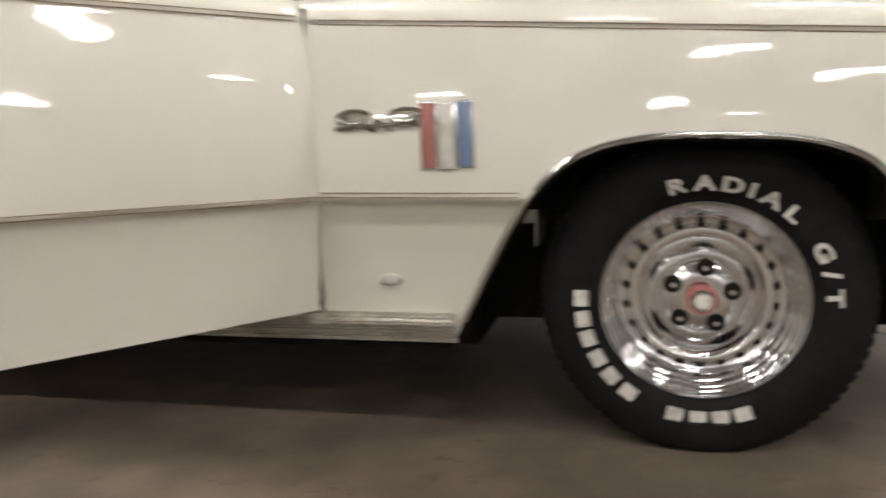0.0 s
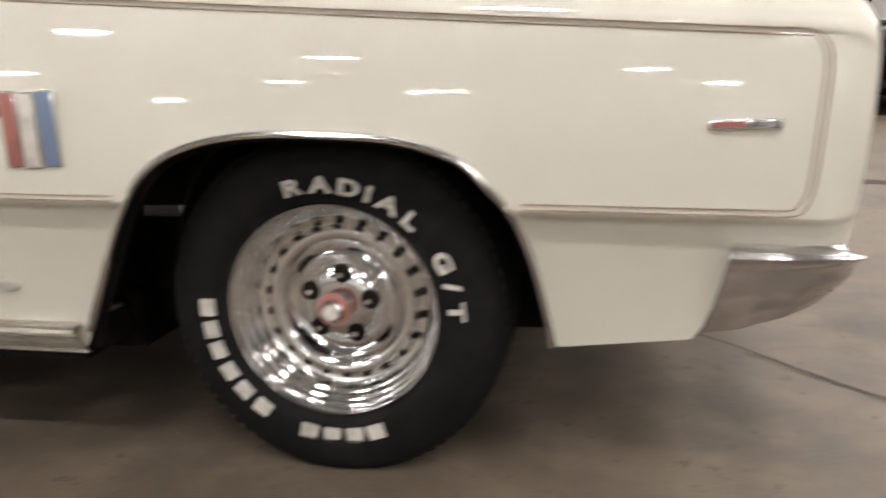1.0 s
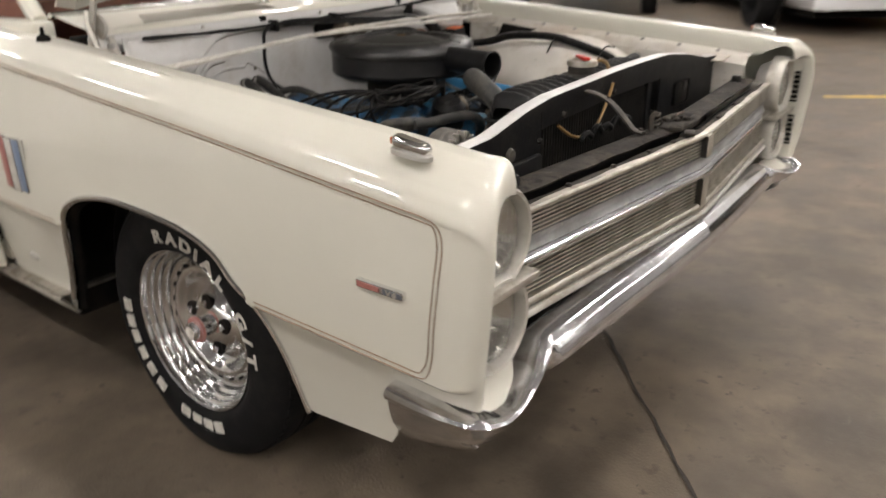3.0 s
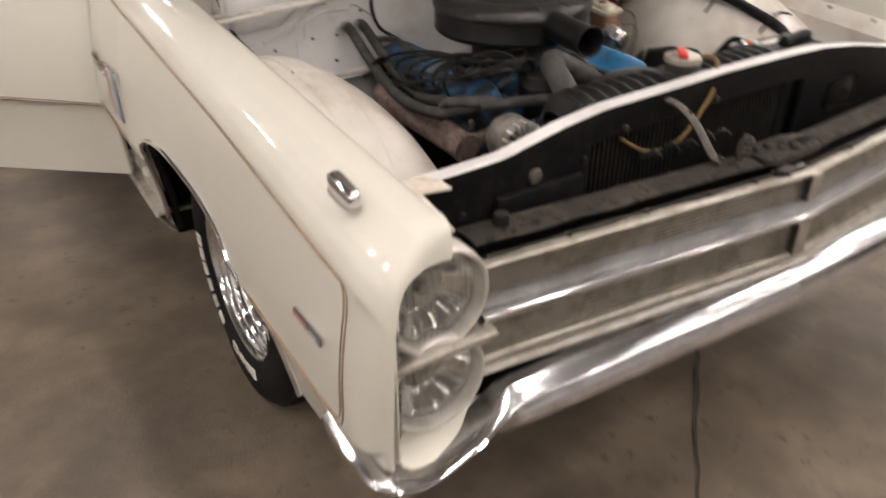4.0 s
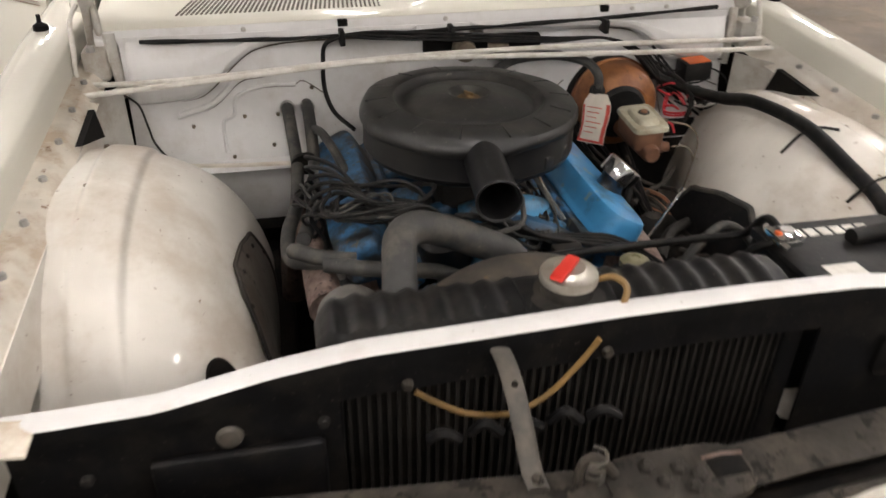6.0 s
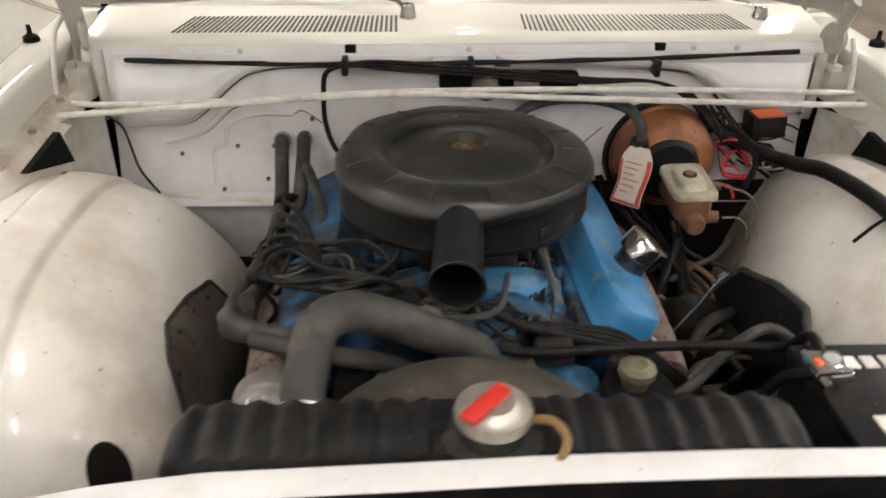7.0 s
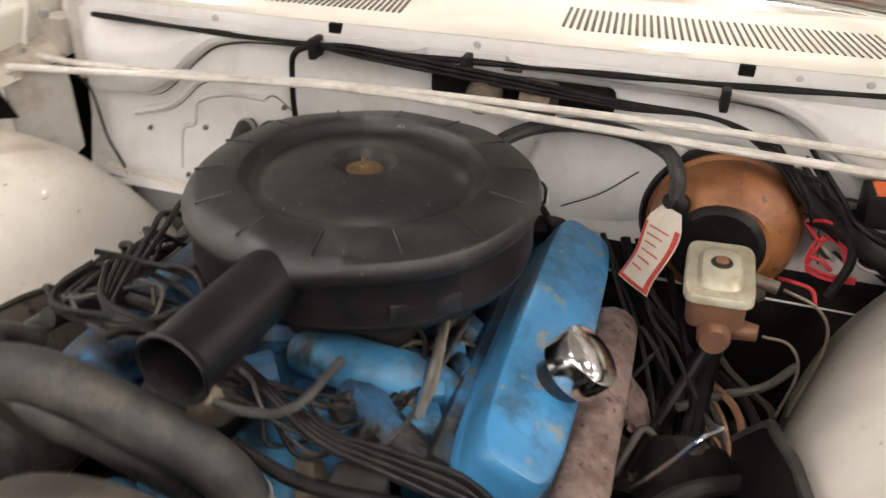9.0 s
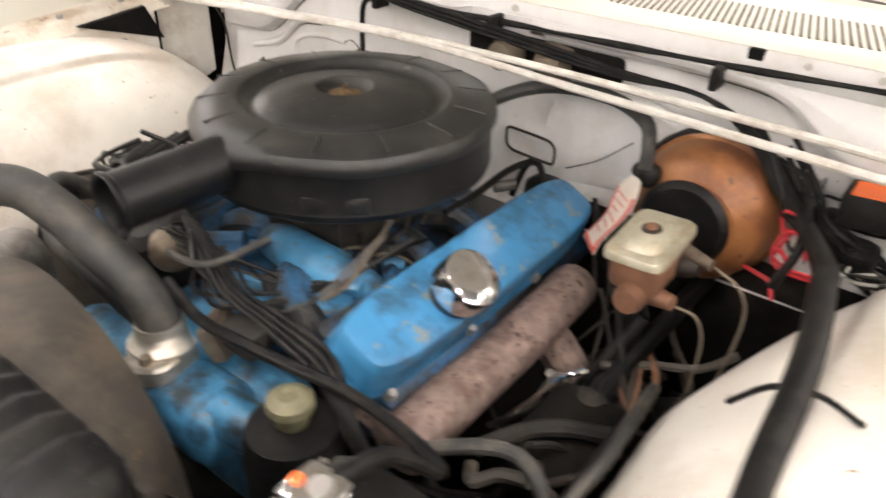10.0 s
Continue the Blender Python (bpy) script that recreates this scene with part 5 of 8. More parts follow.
def tray_strip(u, v):
    y = 0.27 + 1.396 * u
    x0 = 0.778 + 0.055 * VEE(y)
    return (x0 + (GX(y) - 0.006 - x0) * v, y, 0.737 + 0.004 * min(1.0, 6 * v) + 0.0012 * math.sin(y * 29) - 0.004 * v)


tr = part("latch_tray", sheet(80, 18, tray_back, 0.004), TRAY, car, "dusty rough black tray behind the grille")
part("tray_strip", sheet(80, 12, tray_strip, 0.003), TRAY, tr, "dusty front strip of the tray")
part("tray_drop", sheet(40, 3, lambda u, v: (0.69 + 0.06 * VEE(0.27 + 1.396 * u), 0.27 + 1.396 * u, 0.742 - 0.06 * v), 0.003), BLACK, tr)
part("tray_groove", sheet(40, 3, lambda u, v: (0.745 + 0.045 * v + 0.055 * VEE(0.27 + 1.396 * u), 0.27 + 1.396 * u, 0.718), 0.003), DARK, tr)
for y, x in ((0.42, 0.795), (0.58, 0.808), (0.72, 0.822), (0.83, 0.832), (1.12, 0.832), (1.3, 0.812)):
    part("strip_bolt", lathe([(0.0, 0.006), (0.005, 0.006), (0.007, 0.0), (0.0, 0.0)], 8, Matrix.Translation((x, y, 0.738))), TRAY, tr)
for y in (0.34, 2 * C - 0.34):
    part("hood_stop", lathe([(0.0, 0.022), (0.012, 0.022), (0.015, 0.016), (0.015, 0.0), (0.0, 0.0)], 18, Matrix.Translation((0.722, y, 0.745))), BLACK, tr, "black rubber hood stop")
lt = part("hood_latch", pad(0.04, 0.085, [(0.0, 0.008), (0.9, 0.008), (1.0, 0.005), (1.0, -0.006), (0.0, -0.006)], Matrix.Translation((0.778, 0.98, 0.748)), 36, 3.5), TRAY, car, "rough dusty hood latch plate")
part("latch_plate", box((-0.016, -0.034, -0.004), (0.016, 0.034, 0.006), 0.004, m=Matrix.Translation((0.80, 0.925, 0.752)) @ Matrix.Rotation(0.3, 4, "Z")), TRAY, lt)
part("latch_hook", tube([(0.765, 0.865, 0.745), (0.76, 0.87, 0.775), (0.765, 0.885, 0.785), (0.77, 0.905, 0.76)], 0.006, 8, 5), TRAY, lt)
part("latch_spring", tube([(0.762 + 0.011 * math.cos(k * 1.3), 0.885 + 0.011 * math.sin(k * 1.3), 0.75 + 0.0023 * k) for k in range(18)], 0.0022, 5, 3), BRACE, lt)
part("latch_hole", box((0.766, 1.015, 0.752), (0.793, 1.06, 0.7575), 0.003), DARK, lt, "black hole in the latch plate")
part("hole_rim", tube([(0.764, 1.012, 0.757), (0.763, 1.036, 0.759), (0.764, 1.062, 0.757)], 0.0022, 6, 4), RUST, lt)
part("latch_hole", pad(0.012, 0.034, [(0.0, 0.003), (1.0, 0.003), (1.0, -0.01), (0.0, -0.01)], Matrix.Translation((0.829, 0.915, 0.739)) @ Matrix.Rotation(0.15, 4, "Z"), 24, 3.0), DARK, lt)
part("release_tongue", box((-0.012, -0.02, -0.004), (0.012, 0.02, 0.005), 0.004, m=Matrix.Translation((0.838, 0.912, 0.744)) @ Matrix.Rotation(0.35, 4, "Z")), DIRTYIRON, lt, "brown release tongue")
for x, y in ((0.765, 0.945), (0.788, 0.957), (0.80, 0.985), (0.772, 0.98), (0.786, 0.998)):
    part("latch_bolt", lathe([(0.0, 0.008), (0.005, 0.009), (0.009, 0.006), (0.01, 0.0), (0.0, 0.0)], 6, Matrix.Translation((x, y, 0.756))), TRAY, lt)
bc = part("brace", tube([(0.61, 0.812, 0.832), (0.645, 0.814, 0.829), (0.682, 0.815, 0.814), (0.715, 0.817, 0.785), (0.742, 0.819, 0.757), (0.766, 0.82, 0.752)], 0.0135, 12, 7, flat=0.4), BRACE, car, "grey curved brace from the support to the tray")
part("brace_hole", lathe([(0.0, 0.0085), (0.004, 0.0085), (0.0045, 0.0), (0.0, 0.0)], 12, axis_to((0.672, 0.8147, 0.818), (0.5, 0, 0.85))), DARK, bc)
part("brace_bolt", lathe([(0.0, 0.008), (0.006, 0.007), (0.008, 0.0), (0.0, 0.0)], 6, Matrix.Translation((0.758, 0.82, 0.756))), TRAY, bc)
for k in range(5):
    part("lower_catch", tube([(0.66, 0.72 + 0.05 * k, 0.742), (0.668, 0.735 + 0.05 * k, 0.757 + 0.006 * (k % 2)), (0.67, 0.755 + 0.05 * k, 0.745)], 0.007, 8, 5), BLACK, car)

# dark floor of the engine bay; black sheets stand in for the shade below
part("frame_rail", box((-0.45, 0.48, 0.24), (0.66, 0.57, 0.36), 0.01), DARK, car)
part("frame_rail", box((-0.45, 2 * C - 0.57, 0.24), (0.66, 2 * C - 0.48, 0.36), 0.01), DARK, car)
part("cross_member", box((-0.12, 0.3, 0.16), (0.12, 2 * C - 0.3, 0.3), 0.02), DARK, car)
# Unseen sheet added to stop light leaking down under the nose.
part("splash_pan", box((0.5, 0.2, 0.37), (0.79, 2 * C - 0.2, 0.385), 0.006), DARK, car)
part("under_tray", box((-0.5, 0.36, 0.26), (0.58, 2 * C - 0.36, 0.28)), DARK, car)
# Black sheets added inside the wheel arches, for shade and against light leaks.
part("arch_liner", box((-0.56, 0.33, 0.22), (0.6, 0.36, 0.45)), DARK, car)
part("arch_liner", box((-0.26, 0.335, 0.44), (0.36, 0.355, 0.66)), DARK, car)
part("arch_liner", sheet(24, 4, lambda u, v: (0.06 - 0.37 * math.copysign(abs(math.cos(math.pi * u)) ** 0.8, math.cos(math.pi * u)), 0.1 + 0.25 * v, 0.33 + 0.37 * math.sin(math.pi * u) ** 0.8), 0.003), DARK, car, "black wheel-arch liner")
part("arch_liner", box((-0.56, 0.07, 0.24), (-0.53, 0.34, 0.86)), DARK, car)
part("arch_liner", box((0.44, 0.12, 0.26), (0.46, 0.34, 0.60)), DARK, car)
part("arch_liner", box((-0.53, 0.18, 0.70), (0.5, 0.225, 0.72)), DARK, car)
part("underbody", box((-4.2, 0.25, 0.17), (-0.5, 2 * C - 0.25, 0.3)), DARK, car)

# ---- radiator ----
rd = thing("radiator", (0.54, C, 0.42), "black ribbed radiator in front of the engine", "radiator")
def tank(u, v):
    y = 0.60 + 0.645 * u
    e = min(1.0, min(u, 1 - u) / 0.045) ** 0.5
    pts = [(0.485, 0.79), (0.484, 0.825), (0.492, 0.843), (0.51, 0.851), (0.545, 0.852), (0.572, 0.846), (0.581, 0.832), (0.583, 0.79)]
    k = v * 7
    x = float(np.interp(k, range(8), [p[0] for p in pts]))
    z = float(np.interp(k, range(8), [p[1] for p in pts]))
    rib = 0.0035 * math.sin(2 * math.pi * y / 0.034) if abs(y - 0.92) > 0.06 else 0.0
    return (0.534 + (x - 0.534) * (0.6 + 0.4 * e), y, 0.79 + (z - 0.79) * (0.55 + 0.45 * e) + (rib if z > 0.83 else 0))


part("top_tank", sheet(160, 21, tank), BLACK, rd, "black ribbed top tank")
part("tank_seam", box((0.478, 0.60, 0.782), (0.59, 1.245, 0.792), 0.003), BLACK, rd)
part("core", box((0.49, 0.61, 0.40), (0.588, 1.235, 0.784)), DARK, rd)
fins = bmesh.new()
for k in range(48):
    y = 0.63 + 0.0125 * k
    box((0.586, y, 0.42), (0.594, y + 0.0045, 0.78), into=fins)
tagged(part("core_tube", fins, COREGREY, rd, "dusty vertical core tubes", smooth=0), kind="stuff")
part("core_frame", box((0.58, 0.60, 0.4), (0.6, 0.625, 0.8), 0.003), BLACK, rd)
part("core_frame", box((0.58, 1.22, 0.4), (0.6, 1.25, 0.8), 0.003), BLACK, rd)
part("filler_neck", lathe([(0.0, 0.012), (0.03, 0.012), (0.034, 0.006), (0.034, -0.008), (0.05, -0.012), (0.0, -0.012)], 28, Matrix.Translation((0.55, 0.92, 0.862))), DUSTY, rd)
cp = part("radiator_cap", lathe([(0.0, 0.012), (0.02, 0.013), (0.026, 0.008), (0.036, 0.006), (0.038, 0.0), (0.037, -0.006), (0.0, -0.006)], 32, Matrix.Translation((0.55, 0.92, 0.878))), ALU, rd, "pale metal radiator cap")
part("cap_lever", box((-0.009, -0.036, 0.0), (0.009, 0.024, 0.008), 0.003, m=Matrix.Translation((0.55, 0.916, 0.888)) @ Matrix.Rotation(radians(48), 4, "Z")), RED, cp, "bright red cap lever")
part("overflow_tube", tube([(0.552, 0.955, 0.868), (0.565, 0.975, 0.878), (0.585, 0.985, 0.87), (0.602, 0.965, 0.84), (0.612, 0.945, 0.83)], 0.0045, 8, 6), AMBER, rd, "amber plastic overflow tube")
part("overflow_tube", tube([(0.629, 0.935, 0.835), (0.628, 0.916, 0.803), (0.627, 0.88, 0.757), (0.625, 0.845, 0.733), (0.622, 0.817, 0.727), (0.616, 0.775, 0.732), (0.61, 0.74, 0.75), (0.606, 0.713, 0.769)], 0.004, 8, 6), AMBER, rd)
part("inlet", lathe([(0.0, 0.03), (0.024, 0.03), (0.026, 0.0), (0.0, 0.0)], 20, axis_to((0.482, 0.722, 0.782), (-1, 0, 0.45))), DUSTY, rd)
part("hose_clamp", lathe([(0.0, -0.008), (0.03, -0.008), (0.031, 0.0), (0.03, 0.008), (0.0, 0.008)], 24, axis_to((0.458, 0.722, 0.79), (-1, 0, 0.5))), SILVERRING, rd)


def shroud(u, v):
    a = radians(-25 + 230 * u)
    r = 0.2 + 0.012 * math.sin(v * math.pi)
    x = 0.485 - 0.10 * v
    return (x, 0.908 + r * 1.02 * math.cos(a) * (1 + 0.12 * (1 - v)), 0.612 + r * math.sin(a) * (1 + 0.02 * (1 - v)))


part("fan_shroud", sheet(50, 8, shroud, 0.004), SHROUDGREY, rd, "dusty black fan shroud")
part("shroud_plate", box((0.476, 0.615, 0.56), (0.486, 1.235, 0.80), 0.003), DUSTY, rd)
fan = thing("fan", (0.42, 0.925, 0.595), "dark engine fan on the water pump", "fan")
part("fan_hub", lathe([(0.0, 0.03), (0.05, 0.03), (0.055, 0.0), (0.0, 0.0)], 24, axis_x(0.405, 0.925, 0.595)), CAST, fan)
for k in range(5):
    a = 2 * math.pi * k / 5 + 0.3
    m_ = Matrix.Translation((0.42, 0.925, 0.595)) @ Matrix.Rotation(a, 4, "X") @ Matrix.Translation((0, 0.125, 0)) @ Matrix.Rotation(radians(35), 4, "Y")
    part("blade", box((-0.002, -0.085, -0.045), (0.002, 0.085, 0.045), 0.0015, m=m_), BLACK, fan)

# ---- engine ----
en = thing("engine", (0.0, 0.935, 0.3), "blue-painted V8 engine with a black air cleaner", "engine")
EY = 0.936
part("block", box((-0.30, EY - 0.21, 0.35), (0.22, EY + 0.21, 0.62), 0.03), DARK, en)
part("timing_cover", box((0.20, EY - 0.15, 0.42), (0.27, EY + 0.19, 0.66), 0.03, 3), BLUE, en)
part("water_pump", box((0.25, EY - 0.10, 0.575), (0.345, EY + 0.15, 0.66), 0.028, 4), BLUE, en, "blue water pump housing")
part("pump_arm", tube([(0.30, EY + 0.12, 0.64), (0.29, EY + 0.17, 0.63), (0.26, EY + 0.2, 0.60)], 0.03, 12, 5), BLUE, en)
part("pump_arm", tube([(0.30, EY - 0.08, 0.63), (0.29, EY - 0.15, 0.62), (0.26, EY - 0.18, 0.59)], 0.03, 12, 5), BLUE, en)
part("pulley", lathe([(0.0, 0.03), (0.085, 0.03), (0.09, 0.02), (0.082, 0.012), (0.09, 0.004), (0.085, 0.0), (0.0, 0.0)], 36, axis_x(0.355, EY, 0.60)), BLACK, en)
part("fan_belt", tube([(0.372, EY + 0.088 * math.cos(a), 0.60 + 0.088 * math.sin(a)) for a in np.linspace(0, 3.4, 10)] + [(0.395, 0.66, 0.645), (0.395, 0.63, 0.663), (0.395, 0.626, 0.692), (0.395, 0.652, 0.717), (0.385, 0.74, 0.70), (0.372, 0.86, 0.66)], 0.007, 6, 3), RUBBER, en)
# intake manifold with runners
im = part("intake_manifold", box((-0.22, EY - 0.10, 0.60), (0.19, EY + 0.10, 0.69), 0.03, 3), DIRTYBLUE, en, "blue cast intake manifold")
for k, x in enumerate((-0.16, -0.05, 0.06, 0.16)):
    for s in (-1, 1):
        part("runner", tube([(x * 0.7, EY + s * 0.05, 0.70), (x, EY + s * 0.11, 0.695), (x * 1.05, EY + s * 0.17, 0.655)], 0.026, 10, 5), DIRTYBLUE, im)
part("manifold_front", box((0.14, EY - 0.05, 0.64), (0.27, EY + 0.07, 0.70), 0.02, 3), BLUE, im)
part("water_passage", tube([(0.07, 0.9, 0.70), (0.085, 0.95, 0.715), (0.09, 1.0, 0.715), (0.075, 1.05, 0.70), (0.06, 1.08, 0.68)], lambda t: 0.026 + 0.007 * math.sin(math.pi * t), 12, 6), BLUE, im, "blue cast water passage")
part("mounting_pad", box((-0.035, -0.03, -0.012), (0.035, 0.03, 0.012), 0.008, 2, m=Matrix.Translation((0.115, 1.055, 0.695)) @ Matrix.Rotation(0.5, 4, "Z") @ Matrix.Rotation(-0.3, 4, "X")), BLUE, im)
part("pad_bolt", lathe([(0.0, 0.009), (0.008, 0.009), (0.009, 0.0), (0.0, 0.0)], 6, Matrix.Translation((0.12, 1.05, 0.706))), DULLCAN, im)
part("fuel_pipe", tube([(0.0, 1.06, 0.765), (0.05, 1.068, 0.74), (0.11, 1.072, 0.715), (0.16, 1.05, 0.70)], 0.0034, 8, 6), DULLCAN, en, "thin dull steel fuel pipe")
part("thermostat_housing", lathe([(0.0, 0.03), (0.026, 0.03), (0.03, 0.02), (0.034, 0.016), (0.042, 0.012), (0.044, 0.0), (0.04, -0.02), (0.0, -0.02)], 24, Matrix.Translation((0.29, 0.948, 0.672))), ALU, en, "pale aluminium thermostat housing")
tf_ = Matrix.Translation((0.29, 0.948, 0.668)) @ Matrix.Rotation(0.5, 4, "Z")
part("flange", pad(0.058, 0.036, [(0.0, 0.012), (0.93, 0.012), (1.0, 0.008), (1.0, -0.012), (0.0, -0.012)], tf_, 40, 2.6), ALU, en, "pale cast flange")
for q in (-1, 1):
    part("flange_bolt", lathe([(0.0, 0.01), (0.007, 0.01), (0.008, 0.0), (0.0, 0.0)], 6, tf_ @ Matrix.Translation((q * 0.044, 0, 0.012))), DULLCAN, en)
part("coil_bracket", box((-0.03, -0.012, -0.025), (0.03, 0.012, 0.025), 0.006, m=Matrix.Translation((0.245, 1.0, 0.69)) @ Matrix.Rotation(0.5, 4, "Z") @ Matrix.Rotation(0.4, 4, "X")), DULLCAN, im)
part("choke_box", box((0.23, 1.02, 0.69), (0.262, 1.075, 0.725), 0.006), DUSTY, im)
part("carburettor", box((-0.13, EY - 0.075, 0.69), (0.06, EY + 0.085, 0.80), 0.02), DUSTY, en, "dull metal carburettor under the air cleaner")
for k in range(4):
    x = -0.11 + 0.045 * k
    part("carb_lever", tube([(x, EY + 0.09, 0.74 + 0.01 * (k % 3)), (x + 0.01, EY + 0.105, 0.73), (x + 0.03, EY + 0.11, 0.715)], 0.003, 6, 4), DUSTY, en)
part("throttle_spring", tube([(0.15 - 0.0009 * k, 1.074 - 0.00009 * k + 0.005 * math.cos(k * 1.5), 0.722 + 0.00017 * k + 0.005 * math.sin(k * 1.5)) for k in range(150)], 0.0009, 5, 2), OLDCAST, en, "bright coil spring")
# valve covers
for s, cyv in ((1, EY + 0.224), (-1, EY - 0.224)):
    m_ = Matrix.Translation((-0.045, cyv, 0.684)) @ Matrix.Rotation(radians(-27 * s), 4, "X")
    def vc(u, v):
        a = 2 * math.pi * u
        q = v
        rx, ry = 0.252, 0.052
        n_ = 5.0
        cx, sy_ = math.cos(a), math.sin(a)
        k = (abs(cx) ** n_ + abs(sy_) ** n_) ** (-1 / n_)
        sc_ = float(np.interp(q, [0, 0.1, 0.16, 0.6, 0.8, 0.92, 1.0], [1.06, 1.06, 1.0, 0.96, 0.9, 0.74, 0.0]))
        sx = 1 - (1 - sc_) * (0.25 if q < 0.999 else 1)
        h = float(np.interp(q, [0, 0.1, 0.16, 0.6, 0.8, 0.92, 1.0], [0.0, 0.005, 0.008, 0.045, 0.056, 0.06, 0.061]))
        return m_ @ Vector((rx * cx * k * sx, ry * sy_ * k * sc_, h))
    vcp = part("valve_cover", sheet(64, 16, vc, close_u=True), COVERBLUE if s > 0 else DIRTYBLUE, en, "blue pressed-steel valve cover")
    part("cylinder_head", box((-0.27, -0.07, -0.09), (0.23, 0.07, -0.002), 0.012, m=m_), DIRTYBLUE, en)
    for k in range(4):
        x = -0.24 + 0.155 * k
        part("cover_bolt", lathe([(0.0, 0.012), (0.006, 0.012), (0.007, 0.0), (0.0, 0.0)], 6, m_ @ Matrix.Translation((x, s * 0.054, 0.006))), CAST, vcp)
    if s > 0:
        part("filler_neck", lathe([(0.034, 0.0), (0.03, 0.006), (0.026, 0.02), (0.026, 0.04), (0.0, 0.04)], 24, m_ @ Matrix.Translation((0.1, 0.016, 0.048))), DIRTYBLUE, vcp)
        part("oil_cap", lathe([(0.0, 0.0405), (0.012, 0.04), (0.033, 0.039), (0.0362, 0.0372), (0.0375, 0.034), (0.0375, 0.004), (0.0, 0.0)], 40, m_ @ Matrix.Translation((0.1, 0.016, 0.078)) @ Matrix.Rotation(radians(-12), 4, "X")), CHROME, vcp, "bright chrome oil filler cap")
    # exhaust manifold
    ye = EY + s * 0.302
    ex = part("exhaust_manifold", tube([(0.20, ye, 0.615), (0.12, ye + s * 0.004, 0.622), (-0.05, ye + s * 0.006, 0.626), (-0.17, ye + s * 0.006, 0.632), (-0.205, ye + s * 0.004, 0.63)], lambda t: 0.037 * (1 - 0.25 * max(0, (t - 0.92) / 0.08)), 14, 6), RUST, en, "rusty brown exhaust manifold")
    for k in range(4):
        x = -0.2 + 0.125 * k
        part("port", tube([(x, ye - s * 0.09, 0.635), (x, ye - s * 0.04, 0.625), (x, ye, 0.615)], 0.024, 10, 4), RUST, ex)
    part("down_pipe", tube([(-0.1, ye + s * 0.02, 0.61), (-0.12, ye + s * 0.05, 0.55), (-0.15, ye + s * 0.06, 0.42)], 0.03, 10, 5), RUST, ex)

# air cleaner
AX, AY = -0.046, 0.936
ac = part("air_cleaner", lathe([(0.0, 0.80), (0.17, 0.80), (0.196, 0.803), (0.2015, 0.807), (0.2035, 0.813), (0.2045, 0.816), (0.2035, 0.819), (0.2035, 0.878), (0.0, 0.878)], 96, Matrix.Translation((AX, AY, 0))), CLEANERSHADE, en, "round black air cleaner housing")
lid = lathe([(0.2, 0.868), (0.2065, 0.869), (0.2095, 0.875), (0.209, 0.883), (0.204, 0.891), (0.19, 0.8955), (0.165, 0.899), (0.15, 0.9005), (0.1445, 0.899), (0.1395, 0.892), (0.134, 0.8865), (0.127, 0.885), (0.121, 0.8875), (0.118, 0.890), (0.1, 0.896), (0.07, 0.9025), (0.045, 0.907), (0.04, 0.9075),
             (0.036, 0.905), (0.031, 0.898), (0.024, 0.895), (0.0, 0.895)], 120, Matrix.Translation((AX, AY, 0)))
for v in lid.verts:                                  # the edge hangs lower beside the snorkel and ends in a step
    r = math.hypot(v.co.x - AX, v.co.y - AY)
    if r > 0.195:
        an = math.degrees(math.atan2(v.co.y - AY, v.co.x - AX))
        low = max(0.0, min(1.0, (14 - an) / 10, (an + 118) / 14))
        v.co.z -= 0.0085 * low * min(1.0, (r - 0.195) / 0.01) + 0.0009 * math.sin(radians(an) * 9)
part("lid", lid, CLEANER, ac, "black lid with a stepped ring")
for k in range(14):
    a = 2 * math.pi * (k + 0.3) / 14
    m_ = Matrix.Translation((AX, AY, 0.8975)) @ Matrix.Rotation(a, 4, "Z") @ Matrix.Translation((0.178, 0, 0)) @ Matrix.Rotation(radians(7), 4, "Y")
    part("lid_crease", box((-0.022, -0.0014, -0.003), (0.019, 0.0014, 0.0012), 0.001, 1, m=m_), CLEANER, ac)
part("wing_nut", lathe([(0.0, 0.006), (0.005, 0.0055), (0.006, 0.003), (0.012, 0.0015), (0.022, 0.0), (0.0, -0.001)], 18, Matrix.Translation((AX, AY, 0.8965))), NUTBRASS, ac, "dusty brass centre nut")
part("wing", box((-0.012, -0.0015, 0.0), (0.012, 0.0015, 0.007), 0.001, m=Matrix.Translation((AX, AY, 0.901)) @ Matrix.Rotation(0.6, 4, "Z")), NUTBRASS, ac)
sn_a, sn_b = Vector((0.125, 0.918, 0.857)), Vector((0.298, 0.902, 0.852))
wy = (sn_b - sn_a).normalized()
L_ = (sn_b - sn_a).length
part("snorkel", lathe([(0.0, 0.02), (0.032, 0.02), (0.032, 0.0), (0.0345, 0.0), (0.0345, L_ - 0.01), (0.037, L_ - 0.008), (0.038, L_ - 0.002), (0.0365, L_), (0.033, L_ - 0.002), (0.0315, L_ - 0.012), (0.0315, 0.03), (0.0, 0.03)], 32, axis_to(sn_a, wy)), CLEANERSHADE, ac, "black air intake snorkel")
part("snorkel_throat", lathe([(0.0, 0.06), (0.0312, 0.06), (0.0312, 0.058), (0.0, 0.058)], 24, axis_to(sn_a, wy)), DARK, ac)
part("pressed_pad", box((-0.04, -0.004, -0.012), (0.04, 0.004, 0.012), 0.004, m=Matrix.Translation((AX, AY, 0.83)) @ Matrix.Rotation(radians(40), 4, "Z") @ Matrix.Translation((0.199, 0, 0)) @ Matrix.Rotation(radians(90), 4, "Z")), CLEANER, ac)

